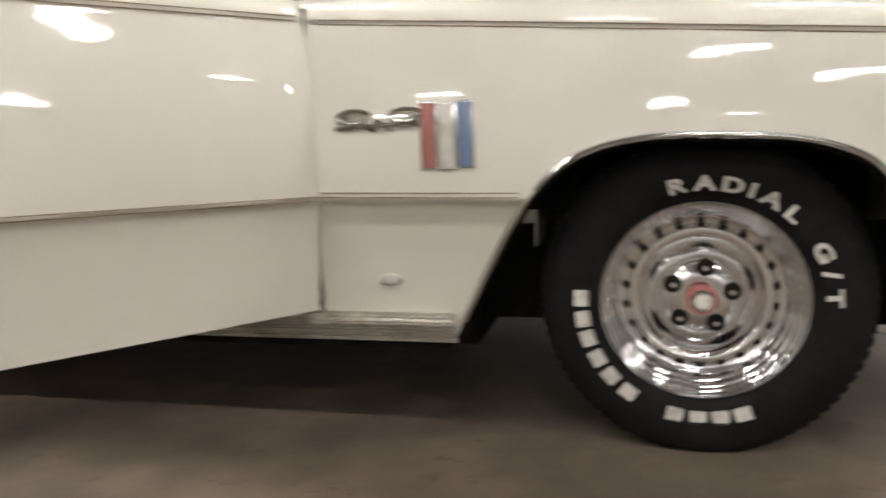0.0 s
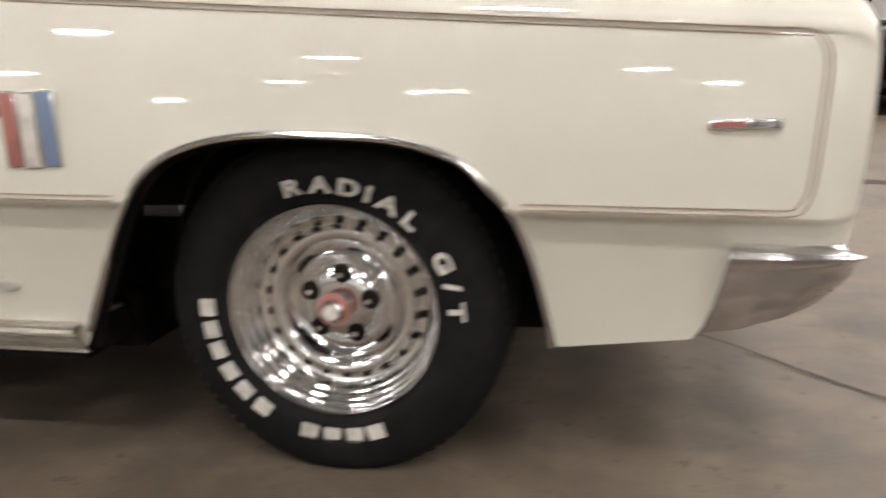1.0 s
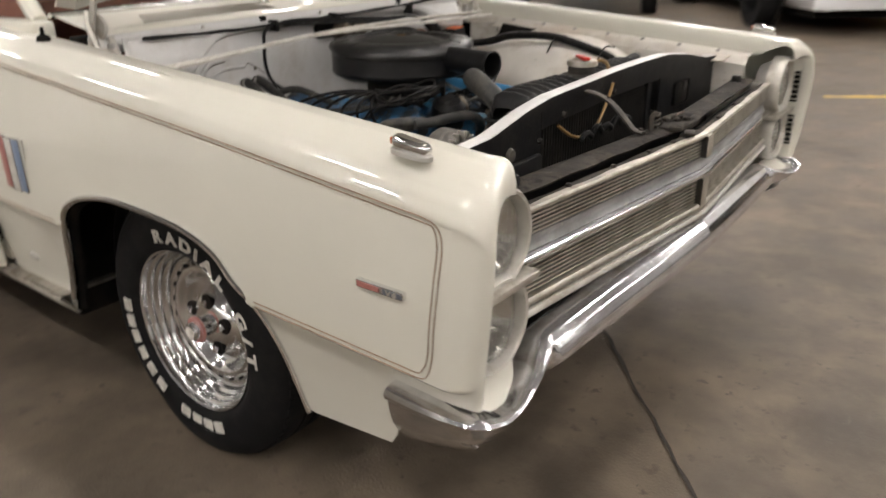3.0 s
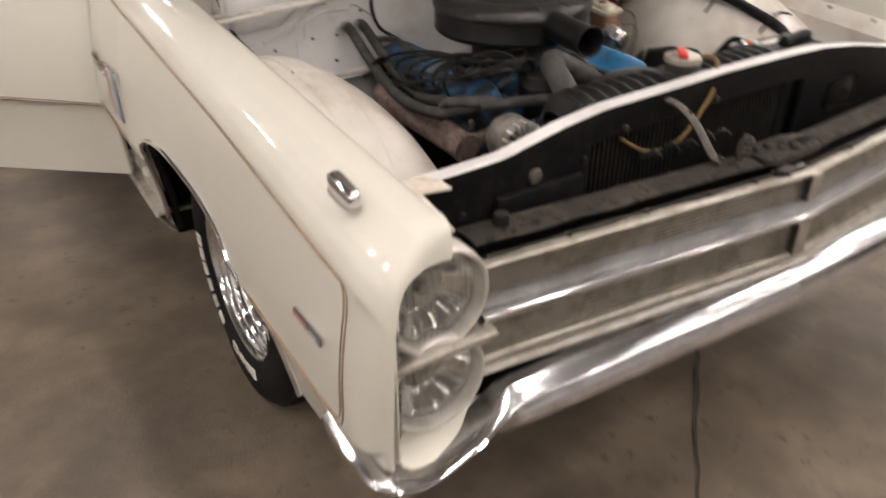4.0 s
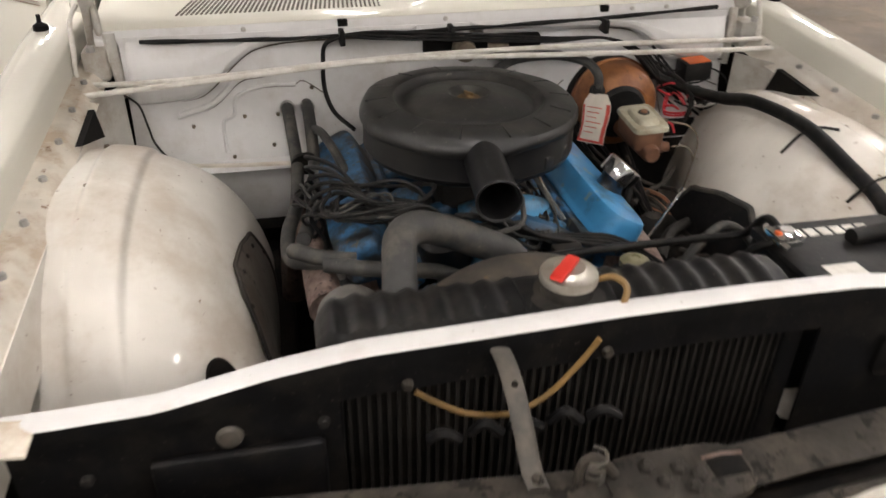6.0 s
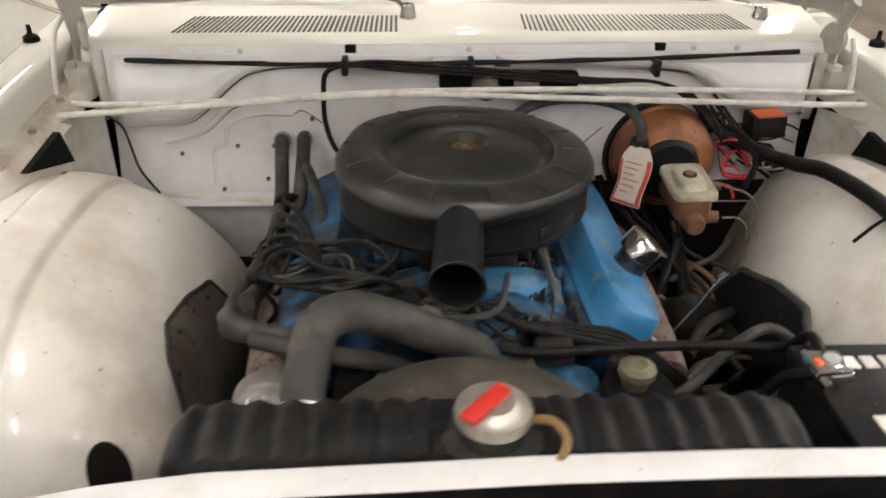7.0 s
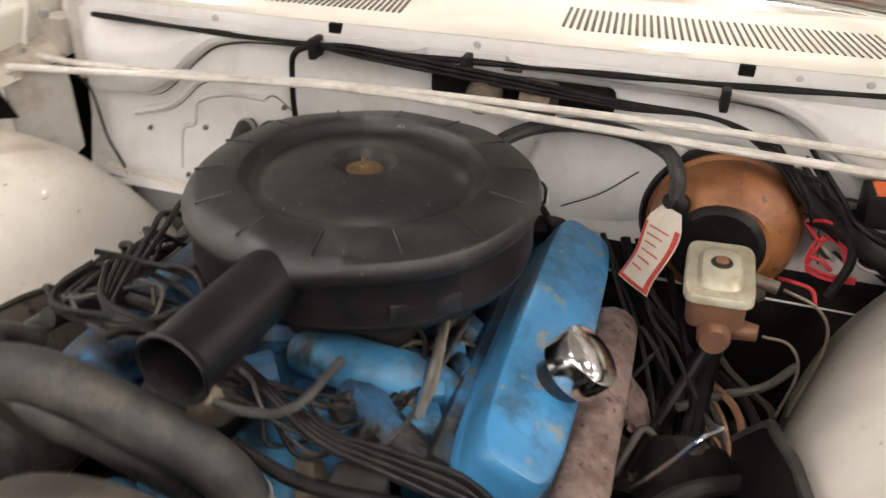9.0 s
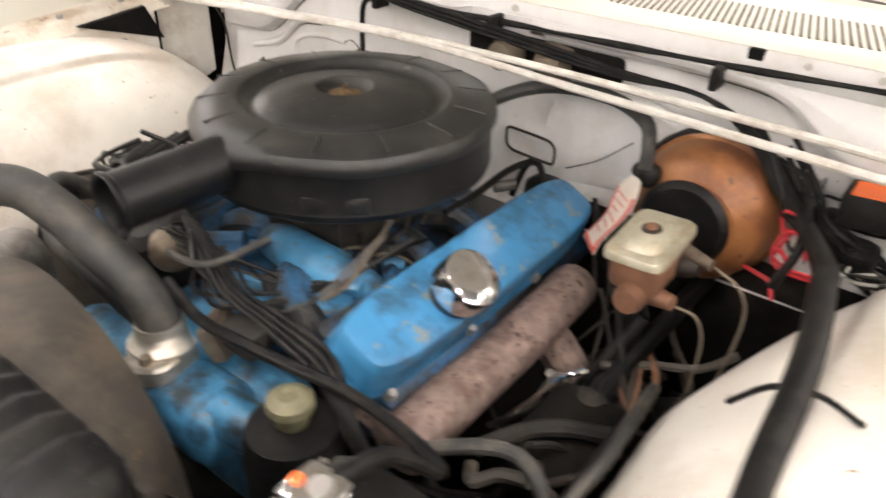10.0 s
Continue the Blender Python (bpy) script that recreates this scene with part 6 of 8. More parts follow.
# distributor with vacuum can and its wires
ds = part("distributor", lathe([(0.0, 0.07), (0.03, 0.068), (0.045, 0.055), (0.048, 0.03), (0.045, 0.0), (0.03, -0.06), (0.0, -0.06)], 24, axis_to((0.19, 0.845, 0.70), (0.3, -0.25, 1))), BLACK, en, "black distributor cap")
part("vacuum_can", lathe([(0.0, 0.022), (0.012, 0.02), (0.026, 0.014), (0.03, 0.008), (0.03, 0.0), (0.024, -0.01), (0.0, -0.012)], 26, axis_to((0.212, 0.872, 0.742), (0.55, 0.6, 0.45))), DULLCAN, en, "round dull metal vacuum can")
part("vacuum_pipe", tube([(0.225, 0.885, 0.75), (0.235, 0.93, 0.76), (0.22, 0.97, 0.765), (0.15, 0.99, 0.775)], 0.005, 8, 6), RUBBER, en)
rnd = random.Random(5)
for k in range(4):
    o = 0.009 * k
    part("spark_wire", tube([(0.18, 0.86 + o, 0.77), (0.215 - o, 0.93, 0.775 - o), (0.235 - o, 1.0, 0.745 - o * 0.5), (0.232 - o, 1.07, 0.722), (0.235 - o, 1.15, 0.702 + o * 0.3), (0.245, 1.195 + o, 0.675), (0.25, 1.24 + o, 0.63), (0.22, 1.29, 0.56)], 0.0042, 7, 6), WIRE, en, "black spark plug wire")
for k in range(6):
    a0 = rnd.uniform(-0.02, 0.02)
    part("spark_wire", tube([(0.18, 0.84, 0.765), (0.19 + a0, 0.80, 0.80 + 0.4 * a0), (0.17 + a0, 0.72 + a0, 0.805 - 0.004 * k), (0.10 - 0.02 * k, 0.66 + a0, 0.79), (0.12 - 0.05 * k, 0.615 + 0.5 * a0, 0.76), (0.12 - 0.07 * k, 0.64, 0.70), (0.1 - 0.08 * k, 0.62, 0.655)], 0.0042, 7, 6), WIRE, en, "black spark plug wire")
for k in range(5):
    b0 = rnd.uniform(0, 6.28)
    part("spark_wire", tube([(0.14 + 0.06 * math.cos(b0 + t), 0.73 + 0.10 * math.sin(b0 + t) * (0.7 + 0.08 * k), 0.775 + 0.006 * k + 0.012 * math.sin(2 * t + k)) for t in np.linspace(0, 4.6, 9)], 0.0038, 7, 4), WIRE, en)
for k in range(9):
    b0, b1, b2 = rnd.uniform(-1, 1), rnd.uniform(-1, 1), rnd.uniform(-1, 1)
    part("thin_wire", tube([(0.20 + 0.03 * b0, 0.83 + 0.05 * b1, 0.76), (0.215, 0.90 + 0.03 * b2, 0.765 + 0.02 * b1), (0.2 + 0.04 * b2, 0.98 + 0.04 * b0, 0.73 + 0.02 * b1), (0.13 + 0.06 * b1, 1.03 + 0.03 * b2, 0.715), (0.03 + 0.09 * b0, 1.06 + 0.02 * b1, 0.72 + 0.015 * b2)], 0.0026, 6, 6), WIRE if k % 3 else RUBBER, en)
for k in range(8):
    b0, b1, b2 = rnd.uniform(-1, 1), rnd.uniform(-1, 1), rnd.uniform(-1, 1)
    part("thin_wire", tube([(0.14 + 0.05 * b0, 0.80 + 0.04 * b1, 0.76), (0.16 + 0.05 * b1, 0.72 + 0.03 * b2, 0.785 + 0.015 * b0), (0.1 + 0.06 * b2, 0.64 + 0.03 * b0, 0.76 + 0.02 * b2), (0.02 + 0.08 * b1, 0.60 + 0.02 * b2, 0.73 + 0.02 * b0), (-0.06 + 0.08 * b0, 0.62, 0.70)], 0.0028, 6, 6), WIRE if k % 3 else RUBBER, en)
for k in range(7):
    b0, b1 = rnd.uniform(-1, 1), rnd.uniform(-1, 1)
    part("grease_lump", box((-0.02, -0.016, -0.012), (0.02, 0.016, 0.012), 0.009, 2, m=Matrix.Translation((0.05 + 0.11 * b0, EY + 0.06 * b1, 0.705)) @ Matrix.Rotation(3 * b1, 4, "Z") @ Matrix.Rotation(b0, 4, "X")), DUSTY, im)
# upper radiator hose and bypass
part("radiator_hose", tube([(0.29, 0.948, 0.69), (0.292, 0.948, 0.715), (0.297, 0.925, 0.754), (0.305, 0.87, 0.788), (0.314, 0.815, 0.818), (0.33, 0.768, 0.84), (0.362, 0.737, 0.843), (0.405, 0.727, 0.822), (0.445, 0.722, 0.797), (0.475, 0.722, 0.784)], 0.0255, 16, 8), RUBBER, en, "thick grey-black radiator hose")
part("hose_clamp", lathe([(0.0, -0.006), (0.029, -0.006), (0.03, 0.0), (0.029, 0.006), (0.0, 0.006)], 24, axis_to((0.291, 0.948, 0.706), (0, 0, 1))), ALU, en)
part("bypass_hose", tube([(0.27, 0.88, 0.655), (0.29, 0.86, 0.70), (0.30, 0.81, 0.735), (0.295, 0.74, 0.745), (0.27, 0.68, 0.74), (0.25, 0.63, 0.74)], 0.013, 12, 6), RUBBER, en, "bypass hose")
part("heater_pipe", tube([(0.24, 0.68, 0.735), (0.235, 0.62, 0.745), (0.2, 0.585, 0.74), (0.15, 0.59, 0.70)], 0.014, 12, 6), RUBBER, en)
# power steering pump
ps = part("steering_pump", lathe([(0.0, 0.0), (0.05, 0.0), (0.055, -0.02), (0.055, -0.10), (0.0, -0.10)], 28, Matrix.Translation((0.285, 1.165, 0.672))), BLACK, en, "black power steering pump")
part("pump_cap", lathe([(0.0, 0.011), (0.007, 0.011), (0.009, 0.014), (0.014, 0.014), (0.018, 0.0105), (0.026, 0.007), (0.027, -0.003), (0.02, -0.014), (0.018, -0.03), (0.0, -0.03)], 14, Matrix.Translation((0.28, 1.16, 0.697))), OLIVE, en, "tarnished round pump cap")
al = part("alternator", lathe([(0.0, 0.045), (0.03, 0.045), (0.05, 0.04), (0.06, 0.028), (0.062, 0.018), (0.058, 0.014), (0.058, 0.004), (0.062, 0.0), (0.062, -0.03), (0.05, -0.05), (0.0, -0.05)], 32, axis_x(0.335, 0.662, 0.682) @ Matrix.Scale(0.86, 4)), OLDCAST, en, "finned metal alternator")
for k in range(16):
    a = 2 * math.pi * k / 16
    m_ = Matrix.Translation((0.37, 0.662, 0.682)) @ Matrix.Scale(0.86, 4) @ Matrix.Rotation(a, 4, "X") @ Matrix.Translation((0, 0.05, 0))
    part("fin", box((-0.012, -0.016, -0.003), (0.012, 0.012, 0.003), 0.001, 1, m=m_), SILVERRING, al)

# pressed firewall loop and line, edge shade as dark tubes; hoses behind the engine
loop = [(-0.343, 1.062 + 0.047 * math.copysign(abs(math.cos(q)) ** 0.35, math.cos(q)), 0.756 + 0.02 * math.copysign(abs(math.sin(q)) ** 0.5, math.sin(q)) - 0.06 * math.cos(q) * 0.1) for q in np.linspace(0, 2 * math.pi, 25)]
part("firewall_loop", tube(loop, 0.0026, 6, 2), DIRTYIRON, fwl, "dark wire loop on the firewall")
part("firewall_loop", tube([(p[0] - 0.003, p[1], p[2] - 0.006) for p in loop], 0.004, 6, 2), BAY, fwl)
part("seam", tube([(-0.337, 1.135, 0.74), (-0.334, 1.19, 0.772), (-0.337, 1.24, 0.815)], 0.0011, 5, 5), DIRTYIRON, fwl)
part("rear_cap", pad(0.026, 0.036, [(0.0, 0.022), (0.6, 0.02), (0.9, 0.012), (1.0, -0.02), (0.0, -0.02)], Matrix.Translation((-0.292, 1.128, 0.716)), 28, 3.0), BLACK, en, "black cap behind the valve cover")
part("rear_hose", tube([(-0.285, 1.07, 0.69), (-0.295, 1.085, 0.742), (-0.29, 1.11, 0.757), (-0.275, 1.13, 0.738), (-0.262, 1.14, 0.70)], 0.0052, 8, 6), WIRE, en)
part("rear_hose", tube([(-0.29, 1.10, 0.76), (-0.26, 1.075, 0.745), (-0.2, 1.06, 0.725), (-0.13, 1.05, 0.715)], 0.0055, 8, 6), WIRE, en)
part("rear_plug", tube([(-0.262, 1.088, 0.725), (-0.235, 1.066, 0.722)], 0.009, 10), OLDCAST, en)

# ---- brake booster, master cylinder and other fittings ----
bo = thing("brake_booster", (-0.3, 1.36, 0.76), "round gold-brown brake booster on the firewall", "brake booster")
part("rear_shell", lathe([(0.0, 0.0), (0.10, 0.0), (0.108, 0.01), (0.11, 0.03), (0.106, 0.038), (0.0, 0.04)], 48, axis_x(-0.375, 1.36, 0.755)), BLACK, bo)
part("shell", lathe([(0.103, 0.0), (0.107, 0.004), (0.107, 0.01), (0.102, 0.014), (0.1, 0.03), (0.095, 0.05), (0.083, 0.066), (0.065, 0.074), (0.062, 0.078), (0.0, 0.08)], 56, axis_x(-0.34, 1.368, 0.757)), COPPER, bo, "gold-brown booster shell")
part("front_ring", lathe([(0.0, 0.01), (0.055, 0.01), (0.062, 0.004), (0.064, 0.0), (0.0, 0.0)], 36, axis_x(-0.262, 1.36, 0.755)), BLACK, bo)
part("check_valve", lathe([(0.0, 0.03), (0.01, 0.03), (0.012, 0.02), (0.018, 0.012), (0.018, 0.0), (0.0, 0.0)], 16, axis_to((-0.27, 1.30, 0.805), (0.7, -0.4, 0.5))), WIRE, bo, "black rubber check valve")
mc = thing("master_cylinder", (-0.14, 1.36, 0.74), "rusty brake master cylinder with a pale cover", "brake part")
m_ = Matrix.Translation((-0.148, 1.36, 0.782)) @ Matrix.Rotation(radians(6), 4, "Y") @ Matrix.Rotation(radians(3), 4, "X")
part("body", box((-0.055, -0.034, -0.055), (0.05, 0.034, -0.004), 0.012, 3, m=m_), IRON, mc)
part("cover", pad(0.06, 0.041, [(0.0, 0.006), (0.95, 0.006), (0.99, 0.003), (1.0, -0.004), (0.0, -0.004)], m_, 48, 7.0), MCTOP, mc, "pale pressed cover plate")
part("cover_hump", pad(0.044, 0.028, [(0.0, 0.017), (0.6, 0.0165), (0.78, 0.0145), (0.88, 0.01), (1.0, 0.004), (0.0, 0.003)], m_, 48, 4.0), MCTOP, mc)
part("cover_bolt", lathe([(0.0, 0.008), (0.007, 0.007), (0.0085, 0.0), (0.0, 0.0)], 14, m_ @ Matrix.Translation((0, 0, 0.015))), IRON, mc)
part("bore", lathe([(0.0, 0.17), (0.016, 0.17), (0.02, 0.16), (0.021, 0.0), (0.0, 0.0)], 20, axis_x(-0.255, 1.365, 0.722)), IRON, mc)
part("outlet", lathe([(0.0, 0.03), (0.01, 0.03), (0.014, 0.0), (0.0, 0.0)], 12, axis_to((-0.12, 1.385, 0.725), (0.2, 1, 0.1))), IRON, mc)
part("outlet", lathe([(0.0, 0.04), (0.008, 0.04), (0.01, 0.0), (0.0, 0.0)], 12, axis_to((-0.18, 1.395, 0.765), (0.2, 1, -0.1))), DULLCAN, mc)
part("brake_pipe", tube([(-0.11, 1.42, 0.728), (-0.10, 1.45, 0.73), (-0.09, 1.465, 0.70), (-0.10, 1.46, 0.62)], 0.0018, 7, 5), DULLCAN, mc)
part("brake_pipe", tube([(-0.17, 1.44, 0.762), (-0.15, 1.48, 0.755), (-0.13, 1.495, 0.72), (-0.13, 1.48, 0.6)], 0.0022, 7, 5), DULLCAN, mc)
part("cover_bolt", lathe([(0.0, 0.004), (0.012, 0.003), (0.014, 0.0), (0.0, 0.0)], 16, m_ @ Matrix.Translation((0, 0, 0.0155))), DIRTYIRON, mc)
part("side_fitting", lathe([(0.0, 0.03), (0.012, 0.028), (0.016, 0.014), (0.016, 0.0), (0.0, 0.0)], 16, axis_to((-0.175, 1.392, 0.745), (-0.1, 1, 0.2))), DIRTYIRON, mc)
# pipes, rods and brackets in the dark well between engine and wheelhouse
well = thing("brake_lines", (-0.1, 1.4, 0.55), "tangled brown brake lines and oily rods beside the engine", "pipe")
part("line", tube([(-0.222, 1.374, 0.66), (-0.205, 1.40, 0.61), (-0.166, 1.436, 0.60), (-0.11, 1.46, 0.61), (-0.06, 1.44, 0.57)], 0.0045, 8, 6), DIRTYIRON, well)
part("line", tube([(-0.10, 1.345, 0.60), (-0.14, 1.40, 0.604), (-0.173, 1.453, 0.605), (-0.2, 1.49, 0.63)], 0.006, 8, 6), BRACE, well)
part("rod", tube([(-0.16, 1.368, 0.655), (-0.115, 1.335, 0.58), (-0.07, 1.30, 0.50)], 0.0095, 10), BLACK, well)
part("hose", tube([(0.13, 1.30, 0.60), (0.07, 1.345, 0.615), (0.03, 1.40, 0.612), (0.0, 1.44, 0.585), (0.03, 1.46, 0.5)], 0.011, 10, 6), DUSTY, well)
for k in range(26):
    c = Vector((rnd.uniform(-0.24, 0.16), rnd.uniform(1.27, 1.47), rnd.uniform(0.44, 0.58)))
    d1 = Vector((rnd.uniform(-1, 1), rnd.uniform(-1, 1), rnd.uniform(-0.5, 0.5))).normalized() * rnd.uniform(0.03, 0.08)
    d2 = Vector((rnd.uniform(-1, 1), rnd.uniform(-1, 1), rnd.uniform(-1, 0.2))).normalized() * 0.03
    part("line", tube([c - d1, c + d2 * 0.4, c + d1, c + d1 + d2], rnd.uniform(0.0025, 0.009), 7, 5), (DIRTYIRON, BRACE, DUSTY, BLACK)[k % 4], well)
for k in range(9):
    c = (rnd.uniform(-0.2, 0.12), rnd.uniform(1.28, 1.44), rnd.uniform(0.43, 0.52))
    part("bracket", pad(rnd.uniform(0.015, 0.035), rnd.uniform(0.012, 0.03), [(0.0, 0.01), (0.9, 0.01), (1.0, 0.006), (1.0, -0.02), (0.0, -0.02)], Matrix.Translation(c) @ Matrix.Rotation(rnd.uniform(-1, 1), 4, "X") @ Matrix.Rotation(rnd.uniform(-1, 1), 4, "Y"), 16, 3.0), (DIRTYIRON, DUSTY)[k % 2], well)
tg = thing("paper_tag", (-0.21, 1.29, 0.75), "creased white and red paper tag hanging from the booster valve", "tag")
P0, P1, sd = Vector((-0.245, 1.295, 0.81)), Vector((-0.19, 1.262, 0.715)), Vector((0.78, 0.6, 0.1)).normalized()


def tagf(u, v, off=0.0):
    p = P0.lerp(P1, v) + sd * (u - 0.5) * (0.068 - 0.024 * max(0, 0.2 - v) / 0.2)
    return p + Vector((0.6, -0.75, 0.3)).normalized() * (0.004 * math.sin(7 * v + 2 * u) + off)


part("sheet", sheet(6, 12, tagf, 0.0006), PAPER, tg)
for v0, v1 in ((0.94, 0.985),):
    part("red_band", sheet(6, 3, lambda u, v: tagf(u, v0 + (v1 - v0) * v, 0.0015)), TAGRED, tg)
part("red_band", sheet(2, 12, lambda u, v: tagf(0.02 + 0.07 * u, 0.25 + 0.7 * v, 0.0015)), TAGRED, tg)
part("red_band", sheet(2, 12, lambda u, v: tagf(0.84 + 0.14 * u, 0.2 + 0.75 * v, 0.0015)), TAGRED, tg)
for k in range(6):
    part("text_bar", sheet(3, 1, lambda u, v: tagf(0.16 + (0.56 - 0.1 * (k % 3)) * u, 0.28 + 0.1 * k + 0.018 * v, 0.0015)), TAGRED, tg)
md = thing("voltage_regulator", (-0.31, 1.57, 0.82), "small black box with an orange label on the firewall", "electrical box")
m_ = Matrix.Translation((-0.325, 1.568, 0.828)) @ Matrix.Rotation(radians(4), 4, "X")
part("case", box((-0.03, -0.035, -0.024), (0.025, 0.035, 0.022), 0.005, m=m_), BLACK, md)
part("label", box((-0.022, -0.026, 0.0205), (0.0235, 0.03, 0.0235), 0.001, 1, m=m_), ORANGE, md, "orange label")
part("lead", tube([(-0.32, 1.53, 0.828), (-0.33, 1.51, 0.822), (-0.32, 1.525, 0.80), (-0.33, 1.58, 0.79), (-0.33, 1.62, 0.80)], 0.0022, 6, 5), WIRE, md)
part("lead", tube([(-0.32, 1.605, 0.83), (-0.325, 1.63, 0.82), (-0.33, 1.66, 0.80), (-0.33, 1.67, 0.78)], 0.0022, 6, 5), WIRE, md)

LD = lambda x, y: dome(x, 2 * C - y)
bt = thing("battery", (0.43, 1.4, 0.6), "black battery with white lettering blocks on top", "battery")
part("case", box((0.345, 1.325, 0.585), (0.52, 1.57, 0.775), 0.008), BLACK, bt)
part("top", box((0.342, 1.322, 0.772), (0.523, 1.573, 0.79), 0.006), BLACK, bt)
for k in range(6):
    part("text_bar", box((0.37, 1.375 + 0.024 * k, 0.7895), (0.393, 1.393 + 0.024 * k, 0.792), 0.001, 1), WHITE, bt, "white block of a maker's name")
part("label", box((0.475, 1.36, 0.7895), (0.512, 1.42, 0.7915), 0.0005, 1), WHITE, bt)
part("terminal", lathe([(0.0, 0.03), (0.01, 0.03), (0.012, 0.0), (0.0, 0.0)], 16, Matrix.Translation((0.405, 1.342, 0.788))), CAST, bt)
part("clamp", box((0.385, 1.315, 0.797), (0.43, 1.36, 0.815), 0.005), CHROME, bt, "bright metal cable clamp")
part("clamp_bolt", tube([(0.38, 1.322, 0.806), (0.445, 1.322, 0.806)], 0.005, 8, smooth=False), CHROME, bt)
part("clamp_cover", box((0.405, 1.318, 0.812), (0.417, 1.328, 0.819), 0.003), ORANGE, bt)
part("cable", tube([(0.39, 1.34, 0.808), (0.34, 1.35, 0.80), (0.28, 1.36, 0.735), (0.25, 1.30, 0.715), (0.235, 1.2, 0.705), (0.262, 1.10, 0.722), (0.27, 1.0, 0.725), (0.255, 0.92, 0.735)], 0.0075, 10, 8), WIRE, bt, "thick black battery cable")
part("cable", tube([(0.41, 1.33, 0.80), (0.38, 1.30, 0.76), (0.36, 1.28, 0.66), (0.34, 1.27, 0.55)], 0.0075, 10, 6), WIRE, bt)

hn = thing("heater_hoses", (-0.34, 0.61, 0.78), "two grey rubber heater hoses from the firewall", "hose")
part("hose", tube([(-0.352, 0.597, 0.786), (-0.33, 0.597, 0.788), (-0.29, 0.60, 0.765), (-0.2, 0.605, 0.71), (-0.08, 0.595, 0.68), (0.05, 0.575, 0.69), (0.16, 0.575, 0.705), (0.22, 0.60, 0.73), (0.235, 0.66, 0.735)], 0.0135, 12, 7), RUBBER, hn)
part("hose", tube([(-0.352, 0.64, 0.788), (-0.33, 0.64, 0.79), (-0.28, 0.642, 0.765), (-0.18, 0.64, 0.715), (-0.06, 0.63, 0.69), (0.06, 0.61, 0.70), (0.14, 0.60, 0.725)], 0.0135, 12, 7), RUBBER, hn)
part("hose", tube([(-0.26, 0.65, 0.765), (-0.2, 0.665, 0.775), (-0.12, 0.69, 0.75), (-0.02, 0.71, 0.72), (0.06, 0.73, 0.70)], 0.0095, 10, 6), RUBBER, hn)
for y in (0.597, 0.64):
    part("clamp", lathe([(0.0, -0.005), (0.0165, -0.005), (0.017, 0.0), (0.0165, 0.005), (0.0, 0.005)], 18, axis_x(-0.338, y, 0.787)), CAST, hn)
part("strap", lathe([(0.0, -0.004), (0.03, -0.004), (0.03, 0.004), (0.0, 0.004)], 18, axis_to((-0.2, 0.622, 0.713), (1, 0, -0.4))), WIRE, hn)

ha = thing("wiring_harness", (-0.34, 1.2, 0.9), "black taped wiring harness along the firewall", "wiring")
for k in range(3):
    o = 0.007 * k
    part("loom", tube([(-0.352, 0.725, 0.938), (-0.345, 0.8, 0.945 - o), (-0.338, 0.93, 0.938 - o), (-0.335, 1.05, 0.93 - o), (-0.33, 1.2, 0.918 - o * 0.6), (-0.328, 1.33, 0.912), (-0.315, 1.41, 0.885 - o), (-0.30, 1.455, 0.84 - o), (-0.295, 1.475 + o, 0.80)], 0.0036, 8, 7), WIRE, ha)
part("loom", tube([(-0.35, 0.725, 0.938), (-0.352, 0.69, 0.92), (-0.352, 0.683, 0.88), (-0.352, 0.683, 0.82), (-0.34, 0.70, 0.77), (-0.3, 0.74, 0.74)], 0.005, 8, 7), WIRE, ha)
part("loom", tube([(-0.35, 0.253, 0.838), (-0.345, 0.286, 0.812), (-0.343, 0.297, 0.764), (-0.34, 0.307, 0.721), (-0.33, 0.339, 0.676), (-0.3, 0.38, 0.64)], 0.0024, 8, 6), DUSTY, ha)
over = [(-0.34, 1.405, 0.885), (-0.312, 1.466, 0.822), (-0.25, 1.517, 0.806), (-0.165, 1.556, 0.812), (-0.08, 1.568, 0.836), (0.016, 1.584, 0.842), (0.1, 1.592, 0.838)] + [(x, y, LD(x, y) + 0.014) for x, y in ((0.2, 1.597), (0.3, 1.61), (0.36, 1.608))] + [(0.41, 1.56, 0.80), (0.42, 1.45, 0.80)]
part("loom", tube(over, lambda t: 0.0085 + 0.0055 * min(1.0, t * 3.5), 12, 7), WIRE, ha, "thick black taped loom over the wheelhouse")
for x, y in ((0.096, 1.592), (0.27, 1.618)):
    part("tie", tube([(x - 0.005, y - 0.05, LD(x, y - 0.05) + 0.006), (x, y - 0.018, LD(x, y) + 0.02), (x, y + 0.018, LD(x, y) + 0.03), (x + 0.01, y + 0.055, LD(x, y + 0.05) + 0.012)], 0.003, 6, 5), WIRE, ha, "black cable tie")
part("loom", tube([(-0.34, 1.44, 0.80), (-0.31, 1.49, 0.825), (-0.26, 1.51, 0.815), (-0.22, 1.515, 0.79), (-0.21, 1.50, 0.74)], 0.006, 10, 6), WIRE, ha)
for o in (0.0, 0.006):
    part("wire", tube([(-0.29, 1.488 + o, 0.785), (-0.28, 1.479 + o, 0.76), (-0.275, 1.482, 0.744 - o), (-0.262, 1.508, 0.742 - o), (-0.245, 1.535, 0.752 - o)], 0.0026, 8, 6), REDWIRE, ha, "bright red wire")
part("wire", tube([(-0.277, 1.481, 0.757), (-0.262, 1.493, 0.762), (-0.25, 1.505, 0.756)], 0.003, 8, 6), REDWIRE, ha, "bright red wire")
part("wire", tube([(-0.27, 1.45, 0.72), (-0.255, 1.468, 0.726), (-0.25, 1.49, 0.722), (-0.245, 1.5, 0.70)], 0.003, 8, 6), REDWIRE, ha, "bright red wire")
